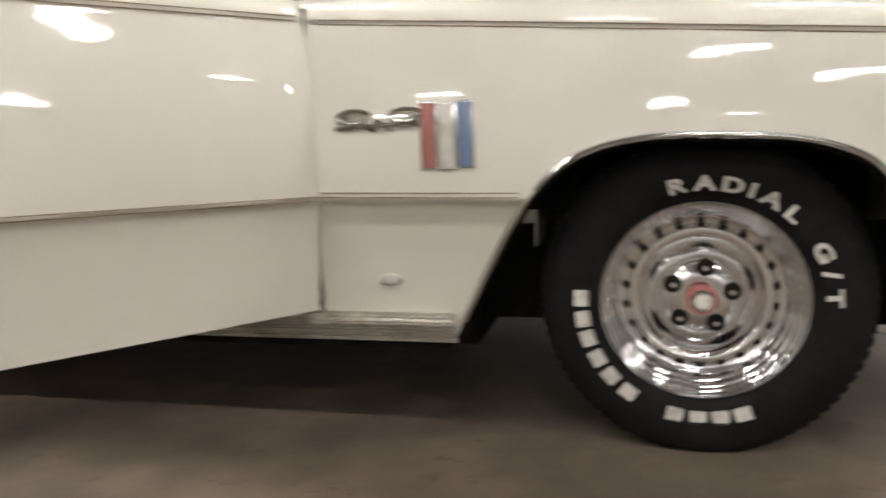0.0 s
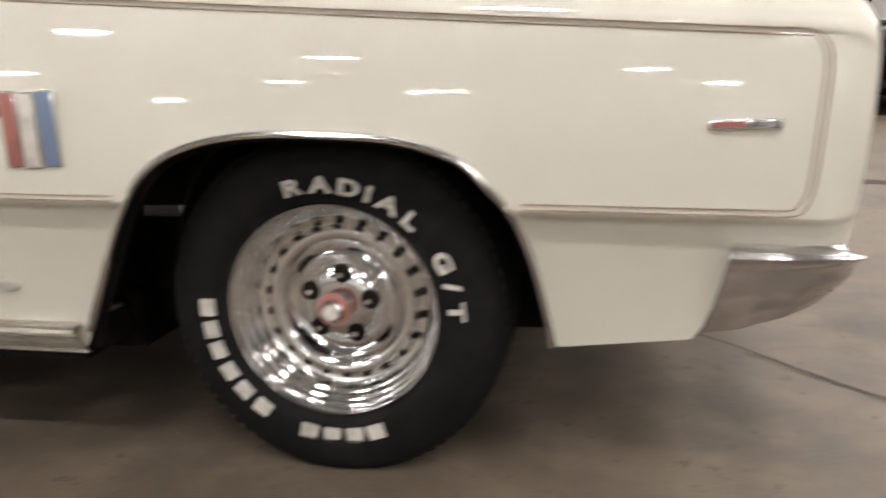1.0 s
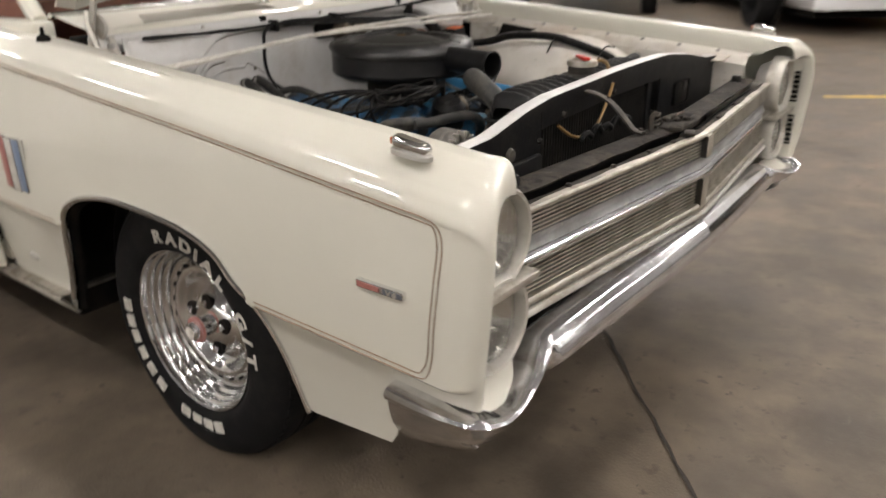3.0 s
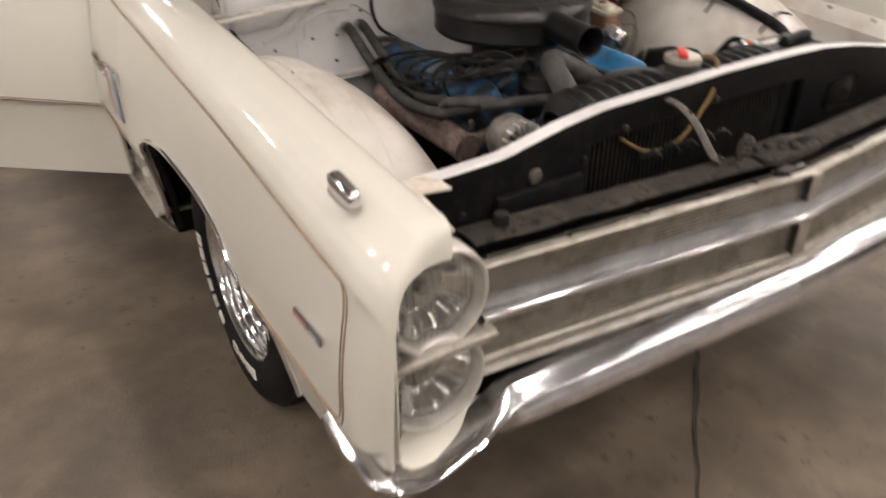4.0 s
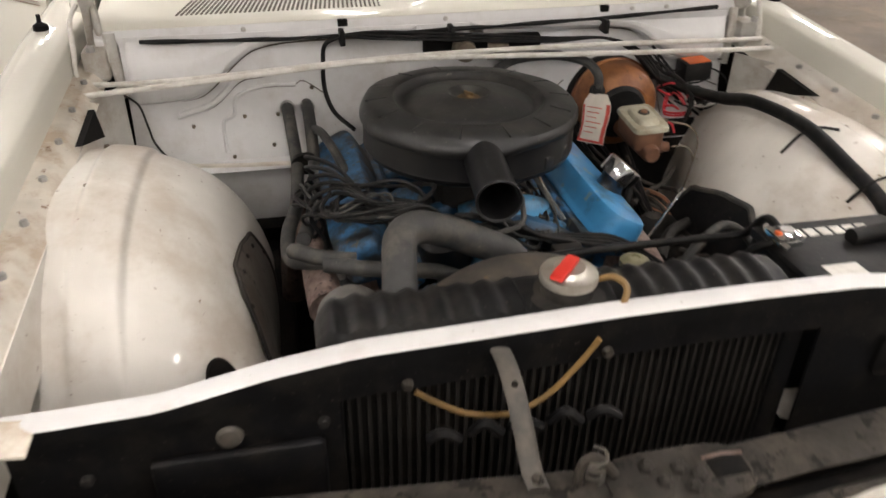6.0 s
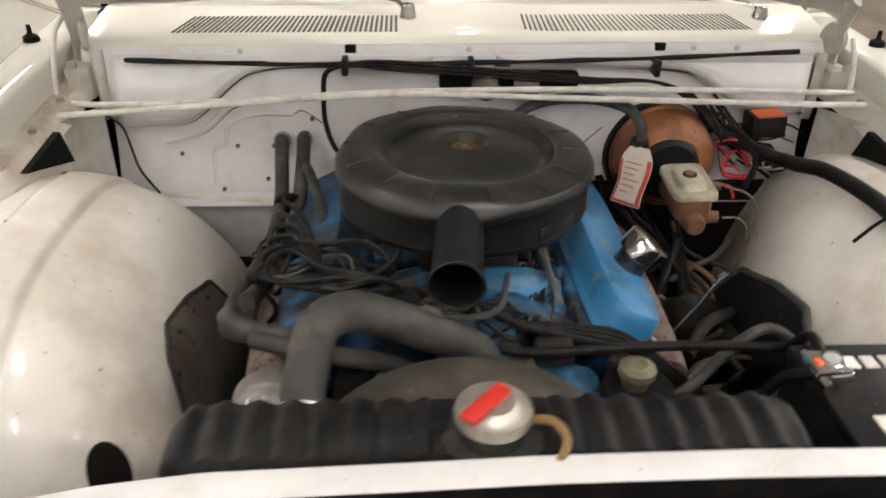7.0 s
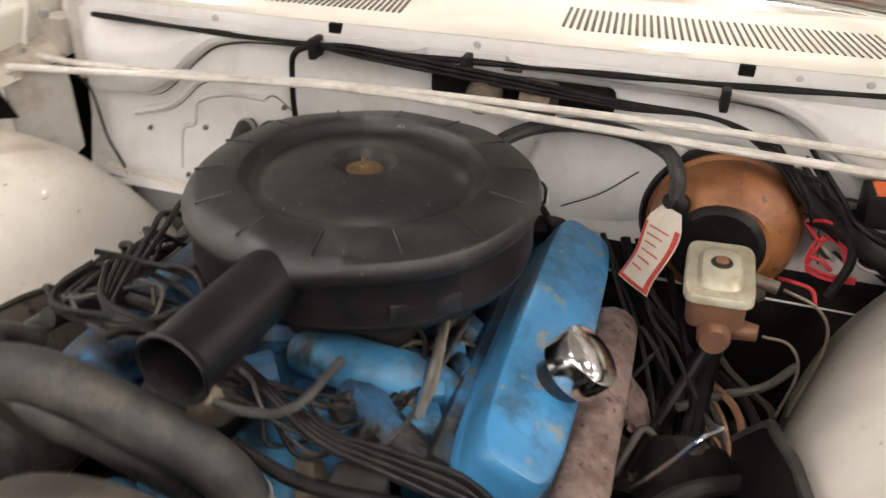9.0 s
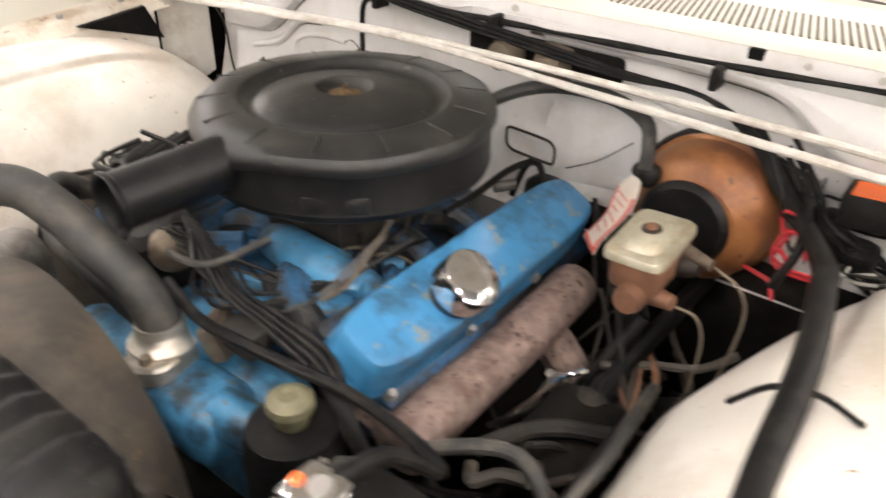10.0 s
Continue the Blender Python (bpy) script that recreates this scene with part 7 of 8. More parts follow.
part("connector", pad(0.02, 0.03, [(0.0, 0.016), (0.8, 0.015), (1.0, 0.008), (1.0, -0.018), (0.0, -0.018)], Matrix.Translation((-0.31, 1.565, 0.768)) @ Matrix.Rotation(0.5, 4, "Y"), 24, 4.0), WIRE, ha, "black wiring connector")
for k in range(6):
    part("wire", tube([(-0.305, 1.545 + 0.008 * k, 0.765), (-0.28, 1.54 + 0.01 * k, 0.757 - 0.003 * k), (-0.262, 1.56 + 0.012 * k, 0.758 + 0.004 * (k % 3)), (-0.27, 1.60 + 0.012 * k, 0.77)], 0.0024, 6, 5), (GREYWHITE, WIRE, DUSTY)[k % 3], ha)
for k in range(10):
    a0, a1, a2 = rnd.uniform(-1, 1), rnd.uniform(-1, 1), rnd.uniform(-1, 1)
    part("wire", tube([(-0.31, 1.47, 0.79), (-0.285 + 0.02 * a0, 1.49 + 0.02 * a1, 0.80 + 0.02 * a2), (-0.27 + 0.02 * a1, 1.515 + 0.02 * a2, 0.78 + 0.02 * a0), (-0.29, 1.53 + 0.02 * a0, 0.765 + 0.02 * a1)], 0.0026, 6, 5), REDWIRE if k < 4 else (WIRE if k < 8 else GREYWHITE), ha)
part("connector_block", box((-0.35, 1.515, 0.765), (-0.31, 1.55, 0.805), 0.006), BLACK, ha, "black connector block")
for k in range(12):
    a0, a1, a2 = rnd.uniform(-1, 1), rnd.uniform(-1, 1), rnd.uniform(-1, 1)
    part("wire", tube([(-0.335, 1.46 + 0.02 * a0, 0.86 + 0.03 * a1), (-0.32, 1.49 + 0.02 * a1, 0.82 + 0.02 * a2), (-0.30 + 0.015 * a2, 1.54 + 0.03 * a0, 0.785 + 0.02 * a1), (-0.31, 1.58 + 0.04 * a1, 0.765 + 0.02 * a0), (-0.325, 1.63 + 0.03 * a2, 0.73 + 0.03 * a1)], 0.0028 + 0.0008 * (k % 2), 6, 5), WIRE, ha)
for k in range(10):
    a0, a1, a2 = rnd.uniform(-1, 1), rnd.uniform(-1, 1), rnd.uniform(-1, 1)
    part("wire", tube([(-0.31, 1.25 + 0.05 * a0, 0.72), (-0.25 + 0.04 * a1, 1.29 + 0.03 * a2, 0.66 + 0.03 * a0), (-0.16 + 0.05 * a2, 1.33 + 0.04 * a0, 0.61 + 0.03 * a1), (-0.05, 1.36 + 0.04 * a1, 0.57 + 0.03 * a2), (0.06 + 0.05 * a0, 1.38 + 0.04 * a2, 0.54)], 0.0035 + 0.0012 * (k % 3), 6, 5), DUSTY if k % 3 == 0 else WIRE, ha)
for y in (0.727, 0.97, 1.335):
    part("clip", box((-0.372, y - 0.006, 0.918), (-0.335, y + 0.006, 0.95), 0.003), WIRE, ha)
vh = thing("vacuum_hose", (-0.28, 1.2, 0.86), "black vacuum hose to the brake booster", "hose")
part("hose", tube([(-0.255, 1.295, 0.82), (-0.262, 1.292, 0.85), (-0.29, 1.27, 0.872), (-0.315, 1.2, 0.882), (-0.31, 1.1, 0.875), (-0.26, 1.03, 0.845), (-0.2, 1.0, 0.78)], 0.0105, 10, 7), RUBBER, vh)

sh = thing("steering_gear", (0.0, 1.38, 0.5), "oily black steering box, linkage and pipes", "steering")
part("gear_box", box((-0.06, 1.31, 0.45), (0.1, 1.42, 0.60), 0.025, 3), DARK, sh)
part("column", tube([(-0.33, 1.40, 0.66), (-0.15, 1.375, 0.61), (0.0, 1.36, 0.565)], 0.014, 10, smooth=False), BLACK, sh)
part("coupling", lathe([(0.0, 0.03), (0.026, 0.03), (0.03, 0.02), (0.03, 0.0), (0.0, 0.0)], 18, axis_to((-0.05, 1.365, 0.58), (1, -0.1, -0.3))), DUSTY, sh)
part("hose", tube([(0.28, 1.21, 0.64), (0.26, 1.26, 0.66), (0.22, 1.32, 0.69), (0.19, 1.39, 0.70), (0.21, 1.44, 0.66), (0.25, 1.45, 0.58)], 0.0085, 10, 6), RUBBER, sh)
part("hose", tube([(0.29, 1.21, 0.62), (0.31, 1.26, 0.65), (0.335, 1.29, 0.65), (0.34, 1.31, 0.6)], 0.0085, 10, 6), RUBBER, sh)
part("horn", lathe([(0.0, 0.0), (0.05, 0.0), (0.05, 0.04), (0.03, 0.05), (0.0, 0.055)], 24, axis_to((0.3, 1.375, 0.6), (-0.3, -0.2, 1))), DUSTY, sh)
part("dipstick", tube([(0.06, 1.30, 0.60), (0.055, 1.335, 0.65), (0.05, 1.36, 0.69), (0.042, 1.378, 0.702), (0.03, 1.378, 0.698), (0.032, 1.37, 0.69)], 0.0032, 8, 6), CHROME, sh, "bright dipstick loop")
for k in range(8):
    a0, a1 = rnd.uniform(-1, 1), rnd.uniform(-1, 1)
    part("pipe", tube([(-0.2 + 0.05 * a0, 1.36, 0.58 + 0.03 * a1), (-0.1, 1.40 + 0.03 * a1, 0.60 + 0.02 * a0), (0.0 + 0.05 * a1, 1.42, 0.57), (0.1, 1.44 + 0.02 * a0, 0.52)], 0.004 + 0.001 * (k % 3), 7, 5), DUSTY if k % 2 else IRON, sh)

rnd = random.Random(23)
for k in range(26):
    a0, a1, a2, a3 = [rnd.uniform(-1, 1) for _ in range(4)]
    p0 = Vector((-0.02 + 0.22 * a0, 1.36 + 0.07 * a1, 0.55 + 0.05 * a2))
    p1 = p0 + Vector((0.09 * a3, 0.05 + 0.03 * a1, 0.03 * a0 - 0.01))
    p2 = p1 + Vector((0.07 * a1, 0.05 * a2, -0.04 + 0.03 * a3))
    part("pipe", tube([p0, p0.lerp(p1, 0.5) + Vector((0.02 * a2, 0, 0.02)), p1, p2], 0.0035 + 0.004 * abs(a3), 7, 5), (WIRE, DUSTY, DIRTYIRON)[k % 3], sh)
for k in range(16):
    a0, a1, a2 = [rnd.uniform(-1, 1) for _ in range(3)]
    m_ = Matrix.Translation((0.02 + 0.2 * a0, 1.37 + 0.07 * a1, 0.5 + 0.05 * a2)) @ Matrix.Rotation(3 * a1, 4, "Z") @ Matrix.Rotation(a2, 4, "X")
    part("bracket", box((-0.02 - 0.012 * a2, -0.014, -0.009), (0.02 + 0.012 * a1, 0.014, 0.009), 0.005, 2, m=m_), (DUSTY, DIRTYIRON, BLACK)[k % 3], sh)
for at_, way in (((-0.06, 1.29, 0.575), (0.3, 0.2, 1)), ((0.0, 1.315, 0.56), (0.5, 0.3, 1))):
    part("bright_bolt", lathe([(0.0, 0.012), (0.007, 0.012), (0.009, 0.006), (0.009, 0.0), (0.0, 0.0)], 6, axis_to(at_, way)), CHROME, sh, "bright bolt head")
for k in range(22):
    a0, a1, a2 = [rnd.uniform(-1, 1) for _ in range(3)]
    m_ = Matrix.Translation((0.08 + 0.09 * a0, 1.045 + 0.045 * a1, 0.7 + 0.012 * a2)) @ Matrix.Rotation(3 * a2, 4, "Z") @ Matrix.Rotation(0.6 * a1, 4, "X")
    if k % 3 == 0:
        part("casting_lug", box((-0.016, -0.011, -0.01), (0.016, 0.011, 0.01), 0.006, 2, m=m_), DIRTYBLUE if k % 2 else BLUE, im)
    elif k % 3 == 1:
        part("linkage", tube([m_ @ Vector(q) for q in ((-0.03, 0, 0), (-0.01, 0.006, 0.012), (0.015, 0.002, 0.014), (0.03, -0.004, 0.004))], 0.0026, 6, 5), DULLCAN, im)
    else:
        part("stud", lathe([(0.0, 0.012), (0.006, 0.012), (0.007, 0.004), (0.0045, 0.003), (0.0045, -0.008), (0.0, -0.008)], 6, m_), DIRTYIRON, im)

# ---- other cars and things in the workshop ----
CARWHITE = material("white_car_paint", (0.75, 0.76, 0.77), 0.25, var=0.02, coat=0.6)
YELLOW = material("yellow_car_paint", (0.72, 0.5, 0.01), 0.28, var=0.04, coat=0.5)
CARBLACK = material("black_car_paint", (0.008, 0.008, 0.009), 0.15, var=0.1, coat=0.8)
TINT = material("tinted_glass", (0.012, 0.014, 0.015), 0.06, var=0.1)
SILVER = material("silver_wheel", (0.55, 0.55, 0.56), 0.3, 0.9, var=0.1)
BLUEBIN = material("blue_plastic", (0.02, 0.07, 0.3), 0.45)
ORANGETHING = material("orange_plastic", (0.75, 0.16, 0.04), 0.5)
LAMPRED = material("red_lens", (0.28, 0.02, 0.015), 0.2)


def stand(at, fwd):
    f = Vector((fwd[0], fwd[1], 0)).normalized()
    return Matrix(((f.x, -f.y, 0, at[0]), (f.y, f.x, 0, at[1]), (0, 0, 1, ground(at[1])), (0, 0, 0, 1)))


def road_wheel(parent, x, y, r, w, sgn, rimmat, spokes=0):
    M = Matrix.Translation((x, y, r)) @ Matrix.Diagonal((1, sgn, 1, 1)) @ Matrix.Rotation(radians(90), 4, "X")
    wl = part("wheel", lathe([(r * 0.6, 0.0), (r * 0.62, 0.01), (r * 0.8, 0.012), (r * 0.95, 0.0), (r, -0.03), (r, -w + 0.03), (r * 0.95, -w), (r * 0.6, -w)], 40, M), TYRE, parent)
    part("rim", lathe([(r * 0.62, 0.004), (r * 0.6, -0.005), (r * 0.55, -0.03), (r * 0.45, -0.04), (r * 0.2, -0.03), (r * 0.12, 0.0), (0.0, 0.002)], 30, M), DARK if spokes else rimmat, wl)
    for k in range(spokes):
        a = 2 * math.pi * k / spokes + 0.3
        mm = Matrix.Translation((x, y + sgn * 0.0, r)) @ Matrix.Rotation(a, 4, "Y")
        part("spoke", box((0.0, -0.02 * 1 if sgn > 0 else 0.0, -r * 0.1), (r * 0.6, 0.0 if sgn > 0 else 0.02, r * 0.1), 0.01, m=mm), rimmat, wl)
    return wl


def car_body(L, W, top, low=0.2, tuck=0.08, nose=0.12, tail=0.12):
    """A lofted lower body: top is (share of length from the front, height) pairs."""
    tx, tz = [p[0] for p in top], [p[1] for p in top]

    def f(u, v):
        x = -L * u
        h = float(np.interp(u, tx, tz))
        w = 0.5 * W * (1 - nose * max(0, 1 - u / 0.1) ** 2 - tail * max(0, 1 - (1 - u) / 0.1) ** 2)
        c = [(-1.0 + tuck * 2.2, low), (-1.0 + tuck, low + 0.1), (-1.0, 0.5 * (low + h)), (-0.985, h - 0.12), (-0.93, h - 0.035), (-0.8, h), (0.0, h + 0.03), (0.8, h), (0.93, h - 0.035), (0.985, h - 0.12), (1.0, 0.5 * (low + h)), (1.0 - tuck, low + 0.1), (1.0 - tuck * 2.2, low)]
        k = v * (len(c) - 1)
        y = float(np.interp(k, range(len(c)), [q[0] for q in c]))
        z = float(np.interp(k, range(len(c)), [q[1] for q in c]))
        return (x, y * w, z)
    return sheet(44, 36, f, 0.01)


def greenhouse(W, x0, x1, x2, x3, z0, z1, narrow=0.8):
    """Roof and pillars: windscreen base x0, roof front x1, roof rear x2, rear glass base x3."""
    def f(u, v):
        xb = x0 + (x3 - x0) * u
        xt = x1 + (x2 - x1) * u
        a = [(0, 0.98, 0.0), (0.25, 0.93, 0.55), (0.4, 0.86, 0.9), (0.47, 0.75, 0.99), (0.5, 0.0, 1.03)]
        q = v if v <= 0.5 else 1 - v
        yy = float(np.interp(q, [k[0] for k in a], [k[1] for k in a]))
        h = float(np.interp(q, [k[0] for k in a], [k[2] for k in a]))
        s = 1 if v > 0.5 else -1
        w = 0.5 * W * (1 - (1 - narrow) * h)
        return (xb + (xt - xb) * min(1, h), s * yy * w, z0 + (z1 - z0) * h)
    return sheet(16, 24, f, 0.01)


def quad(pts, thick=0.012):
    p = [Vector(q) for q in pts]
    return sheet(6, 4, lambda u, v: (p[0].lerp(p[1], u)).lerp(p[3].lerp(p[2], u), v), thick)


def white_car():
    t = thing("car", (0, 0, 0), "white classic convertible with a white top and chrome front", "car")
    W, L = 1.93, 5.15
    part("body", car_body(L, W, [(0, 0.78), (0.03, 0.82), (0.1, 0.87), (0.3, 0.93), (0.34, 0.94), (0.7, 0.93), (0.85, 0.92), (1, 0.84)], 0.24), CARWHITE, t)
    part("front_panel", box((-0.05, -0.83, 0.42), (0.02, 0.83, 0.8), 0.03), CARWHITE, t)
    part("rear_panel", box((-L - 0.02, -0.8, 0.3), (-L + 0.05, 0.8, 0.84), 0.03), CARWHITE, t)
    part("soft_top", greenhouse(W, -2.05, -2.55, -3.6, -4.05, 0.94, 1.4, 0.78), CARWHITE, t, "white vinyl top")
    part("windscreen", quad([(-2.02, -0.78, 0.97), (-2.02, 0.78, 0.97), (-2.5, 0.64, 1.35), (-2.5, -0.64, 1.35)]), TINT, t)
    for s in (-1, 1):
        part("side_window", quad([(-2.28, s * 0.93, 0.98), (-3.3, s * 0.93, 0.98), (-3.35, s * 0.80, 1.31), (-2.6, s * 0.80, 1.31)], 0.02), TINT, t)
        part("pillar", tube([(-2.06, s * 0.86, 0.95), (-2.3, s * 0.80, 1.13), (-2.54, s * 0.72, 1.37)], 0.02, 8, 4), CHROME, t)
        part("mirror", lathe([(0.0, 0.05), (0.05, 0.045), (0.07, 0.0), (0.05, -0.04), (0.0, -0.05)], 18, Matrix.Translation((-2.25, s * 1.02, 1.0))), CARWHITE, t)
        part("hood_stripe", quad([(-0.35, s * 0.25, 0.90), (-0.35, s * 0.5, 0.895), (-1.6, s * 0.55, 0.975), (-1.6, s * 0.25, 0.98)], 0.012), BLACK, t)
        part("hood_scoop", box((-0.78, s * 0.38 - 0.17, 0.905), (-0.5, s * 0.38 + 0.17, 0.985), 0.025), CARWHITE, t)
        part("scoop_mouth", box((-0.495, s * 0.38 - 0.15, 0.925), (-0.485, s * 0.38 + 0.15, 0.968), 0.004), DARK, t)
        part("side_stripe", quad([(-0.2, s * 0.978, 0.60), (-4.6, s * 0.978, 0.58), (-4.6, s * 0.978, 0.61), (-0.2, s * 0.978, 0.63)], 0.006), LAMPRED, t)
        # Black discs on the body side put the arches' shade into colour.
        part("arch", lathe([(0.0, -0.02), (0.38, -0.02), (0.4, 0.012), (0.38, 0.014), (0.0, 0.014)], 36, Matrix.Translation((-0.95, s * 0.945, 0.34)) @ Matrix.Rotation(radians(90 * (1 if s < 0 else -1)), 4, "X")), DARK, t)
        part("arch", lathe([(0.0, -0.02), (0.38, -0.02), (0.4, 0.012), (0.38, 0.014), (0.0, 0.014)], 36, Matrix.Translation((-3.8, s * 0.945, 0.34)) @ Matrix.Rotation(radians(90 * (1 if s < 0 else -1)), 4, "X")), DARK, t)
        road_wheel(t, -0.95, s * 0.945, 0.33, 0.2, s, SILVER)
        road_wheel(t, -3.8, s * 0.945, 0.33, 0.2, s, SILVER)
        part("grille", box((0.0, min(s * 0.09, s * 0.50), 0.56), (0.035, max(s * 0.09, s * 0.50), 0.74), 0.01), DARK, t, "black barred grille opening")
        for k in range(6):
            part("grille_bar", box((0.03, min(s * 0.09, s * 0.50), 0.575 + 0.027 * k), (0.042, max(s * 0.09, s * 0.50), 0.585 + 0.027 * k)), OLDCHROME, t)
        for yy in (0.58, 0.76):
            hl_ = part("headlight", lathe([(0.0, 0.03), (0.05, 0.025), (0.072, 0.01), (0.085, 0.014), (0.088, 0.0), (0.0, 0.0)], 24, axis_x(0.015, s * yy, 0.65)), CHROME, t)
            part("lens", lathe([(0.0, 0.02), (0.05, 0.014), (0.07, 0.0), (0.0, 0.0)], 24, axis_x(0.028, s * yy, 0.65)), WALLWHITE, hl_)
    part("grille_post", box((0.0, -0.07, 0.54), (0.05, 0.07, 0.78), 0.02), CARWHITE, t)
    part("bumper", sheet(24, 10, lambda u, v: (0.06 - 0.12 * abs(2 * u - 1) ** 3 + 0.05 * math.sin(math.pi * v), -0.95 + 1.9 * u, 0.40 + 0.13 * v), 0.01), CHROME, t, "chrome front bumper")
    part("valance", box((-0.08, -0.85, 0.25), (-0.0, 0.85, 0.42), 0.03), CARWHITE, t)
    part("under", box((-L + 0.3, -0.75, 0.16), (-0.2, 0.75, 0.28)), DARK, t)
    return t


w_ = white_car()
w_.matrix_basis = stand((0.2, 8.4), (0.61, -0.792))


def yellow_car():
    t = thing("car", (0, 0, 0), "yellow sports coupe with its rear lid raised", "car")
    W, L = 1.86, 4.9
    part("body", car_body(L, W, [(0, 0.72), (0.1, 0.82), (0.35, 0.9), (0.75, 0.93), (0.95, 0.93), (1, 0.86)], 0.3), YELLOW, t)
    part("cabin", greenhouse(W, -1.9, -2.4, -3.2, -4.1, 0.9, 1.27, 0.76), YELLOW, t)
    for s in (-1, 1):
        part("side_window", quad([(-2.15, s * 0.9, 0.95), (-3.35, s * 0.9, 0.95), (-3.25, s * 0.76, 1.2), (-2.5, s * 0.76, 1.2)], 0.02), TINT, t)
        part("spoiler_end", box((-L - 0.06, min(s * 0.93, s * 0.62), 0.93), (-L + 0.22, max(s * 0.93, s * 0.62), 1.06), 0.03), YELLOW, t)
        # Black disc for the shade inside the rear arch.
        part("arch", lathe([(0.0, -0.02), (0.38, -0.02), (0.4, 0.012), (0.38, 0.014), (0.0, 0.014)], 36, Matrix.Translation((-4.0, s * 0.91, 0.36)) @ Matrix.Rotation(radians(90 * (1 if s < 0 else -1)), 4, "X")), DARK, t)
        road_wheel(t, -4.0, s * 1.0, 0.34, 0.3, s, SILVER, 5)
        road_wheel(t, -1.0, s * 0.92, 0.34, 0.24, s, SILVER, 5)
        for k, m_ in enumerate((LAMPORANGE, LAMPRED, BADGEGREY)):
            y0 = 0.30 + 0.17 * (2 - k)
            part("tail_light", box((-L - 0.045, min(s * y0, s * (y0 + 0.16)), 0.74), (-L - 0.02, max(s * y0, s * (y0 + 0.16)), 0.87), 0.005), m_, t)
    part("rear_panel", box((-L - 0.03, -0.88, 0.68), (-L + 0.1, 0.88, 0.92), 0.03), BLACK, t)
    part("bumper", box((-L - 0.12, -0.92, 0.42), (-L + 0.15, 0.92, 0.7), 0.05, 3), YELLOW, t, "yellow rear bumper")
    part("bumper_step", box((-L - 0.135, -0.9, 0.53), (-L - 0.1, 0.9, 0.58), 0.01), YELLOW, t)
    pl = part("number_plate", box((-L - 0.145, -0.16, 0.46), (-L - 0.13, 0.16, 0.62), 0.004), BADGEGREY, t)
    for k in range(5):
        part("bar", box((-L - 0.15, -0.12 + 0.05 * k, 0.50), (-L - 0.144, -0.085 + 0.05 * k, 0.57)), WHITE, pl)
    part("trunk_hole", box((-L + 0.1, -0.6, 0.9), (-L + 0.75, 0.6, 0.97), 0.01), DARK, t)
    part("rear_lid", quad([(-L + 0.75, -0.66, 1.0), (-L + 0.75, 0.66, 1.0), (-L + 0.42, 0.6, 1.72), (-L + 0.42, -0.6, 1.72)], 0.03), YELLOW, t, "raised yellow rear lid")
    for s in (-1, 1):
        part("lid_rib", tube([(-L + 0.72, s * 0.45, 1.05), (-L + 0.55, s * 0.2, 1.4), (-L + 0.40, s * 0.42, 1.68)], 0.02, 8, 4), YELLOW, t)
    part("under", box((-L + 0.05, -0.8, 0.2), (-0.3, 0.8, 0.4)), DARK, t)
    part("axle", tube([(-4.0, -0.9, 0.34), (-4.0, 0.9, 0.34)], 0.06, 10, smooth=False), CAST, t)
    return t


y_ = yellow_car()
y_.matrix_basis = stand((-1.59, 16.5), (-0.6, 0.8)) @ Matrix.Diagonal((0.84, 0.8, 0.84, 1))


def black_car():
    t = thing("car", (0, 0, 0), "shiny black coupe with silver five-spoke wheels", "car")
    W, L = 1.75, 4.3
    part("body", car_body(L, W, [(0, 0.55), (0.05, 0.66), (0.15, 0.78), (0.33, 0.9), (0.7, 0.92), (0.9, 0.88), (1, 0.74)], 0.2, nose=0.2, tail=0.2), CARBLACK, t)
    part("cabin", greenhouse(W, -1.35, -1.95, -2.7, -3.7, 0.88, 1.3, 0.74), CARBLACK, t)
    part("raised_lid", quad([(-0.35, -0.6, 0.82), (-0.35, 0.6, 0.82), (-1.1, 0.55, 1.5), (-1.1, -0.55, 1.5)], 0.03), CARBLACK, t, "raised black lid")
    for s in (-1, 1):
        part("side_window", quad([(-1.6, s * 0.84, 0.92), (-2.9, s * 0.84, 0.92), (-2.7, s * 0.72, 1.22), (-2.0, s * 0.72, 1.22)], 0.02), TINT, t)
        part("mirror", box((-1.6, min(s * 0.84, s * 1.0), 0.92), (-1.45, max(s * 0.84, s * 1.0), 1.04), 0.03), CARBLACK, t)
        part("door_line", quad([(-1.1, s * 0.882, 0.5), (-3.2, s * 0.882, 0.48), (-3.2, s * 0.882, 0.5), (-1.1, s * 0.882, 0.52)], 0.004), YELLOWLINE, t)
        for x in (-0.75, -3.3):
            # Black disc drawn on the flank as the arch's shade.
            part("arch", lathe([(0.0, -0.02), (0.345, -0.02), (0.365, 0.012), (0.345, 0.014), (0.0, 0.014)], 36, Matrix.Translation((x, s * 0.862, 0.33)) @ Matrix.Rotation(radians(90 * (1 if s < 0 else -1)), 4, "X")), DARK, t)
            road_wheel(t, x, s * 0.89, 0.32, 0.22, s, SILVER, 5)
        part("headlight", lathe([(0.0, 0.03), (0.08, 0.02), (0.1, 0.0), (0.0, 0.0)], 24, axis_to((-0.1, s * 0.62, 0.6), (1, 0, 0.5))), CHROME, t)
        part("indicator", box((-0.42, s * 0.855 - 0.012, 0.58), (-0.32, s * 0.855 + 0.012, 0.61), 0.004), LAMPORANGE, t)
    part("under", box((-L + 0.3, -0.65, 0.14), (-0.3, 0.65, 0.28)), DARK, t)
    return t


b_ = black_car()
b_.matrix_basis = stand((3.35, 11.4), (-0.2, 0.98))


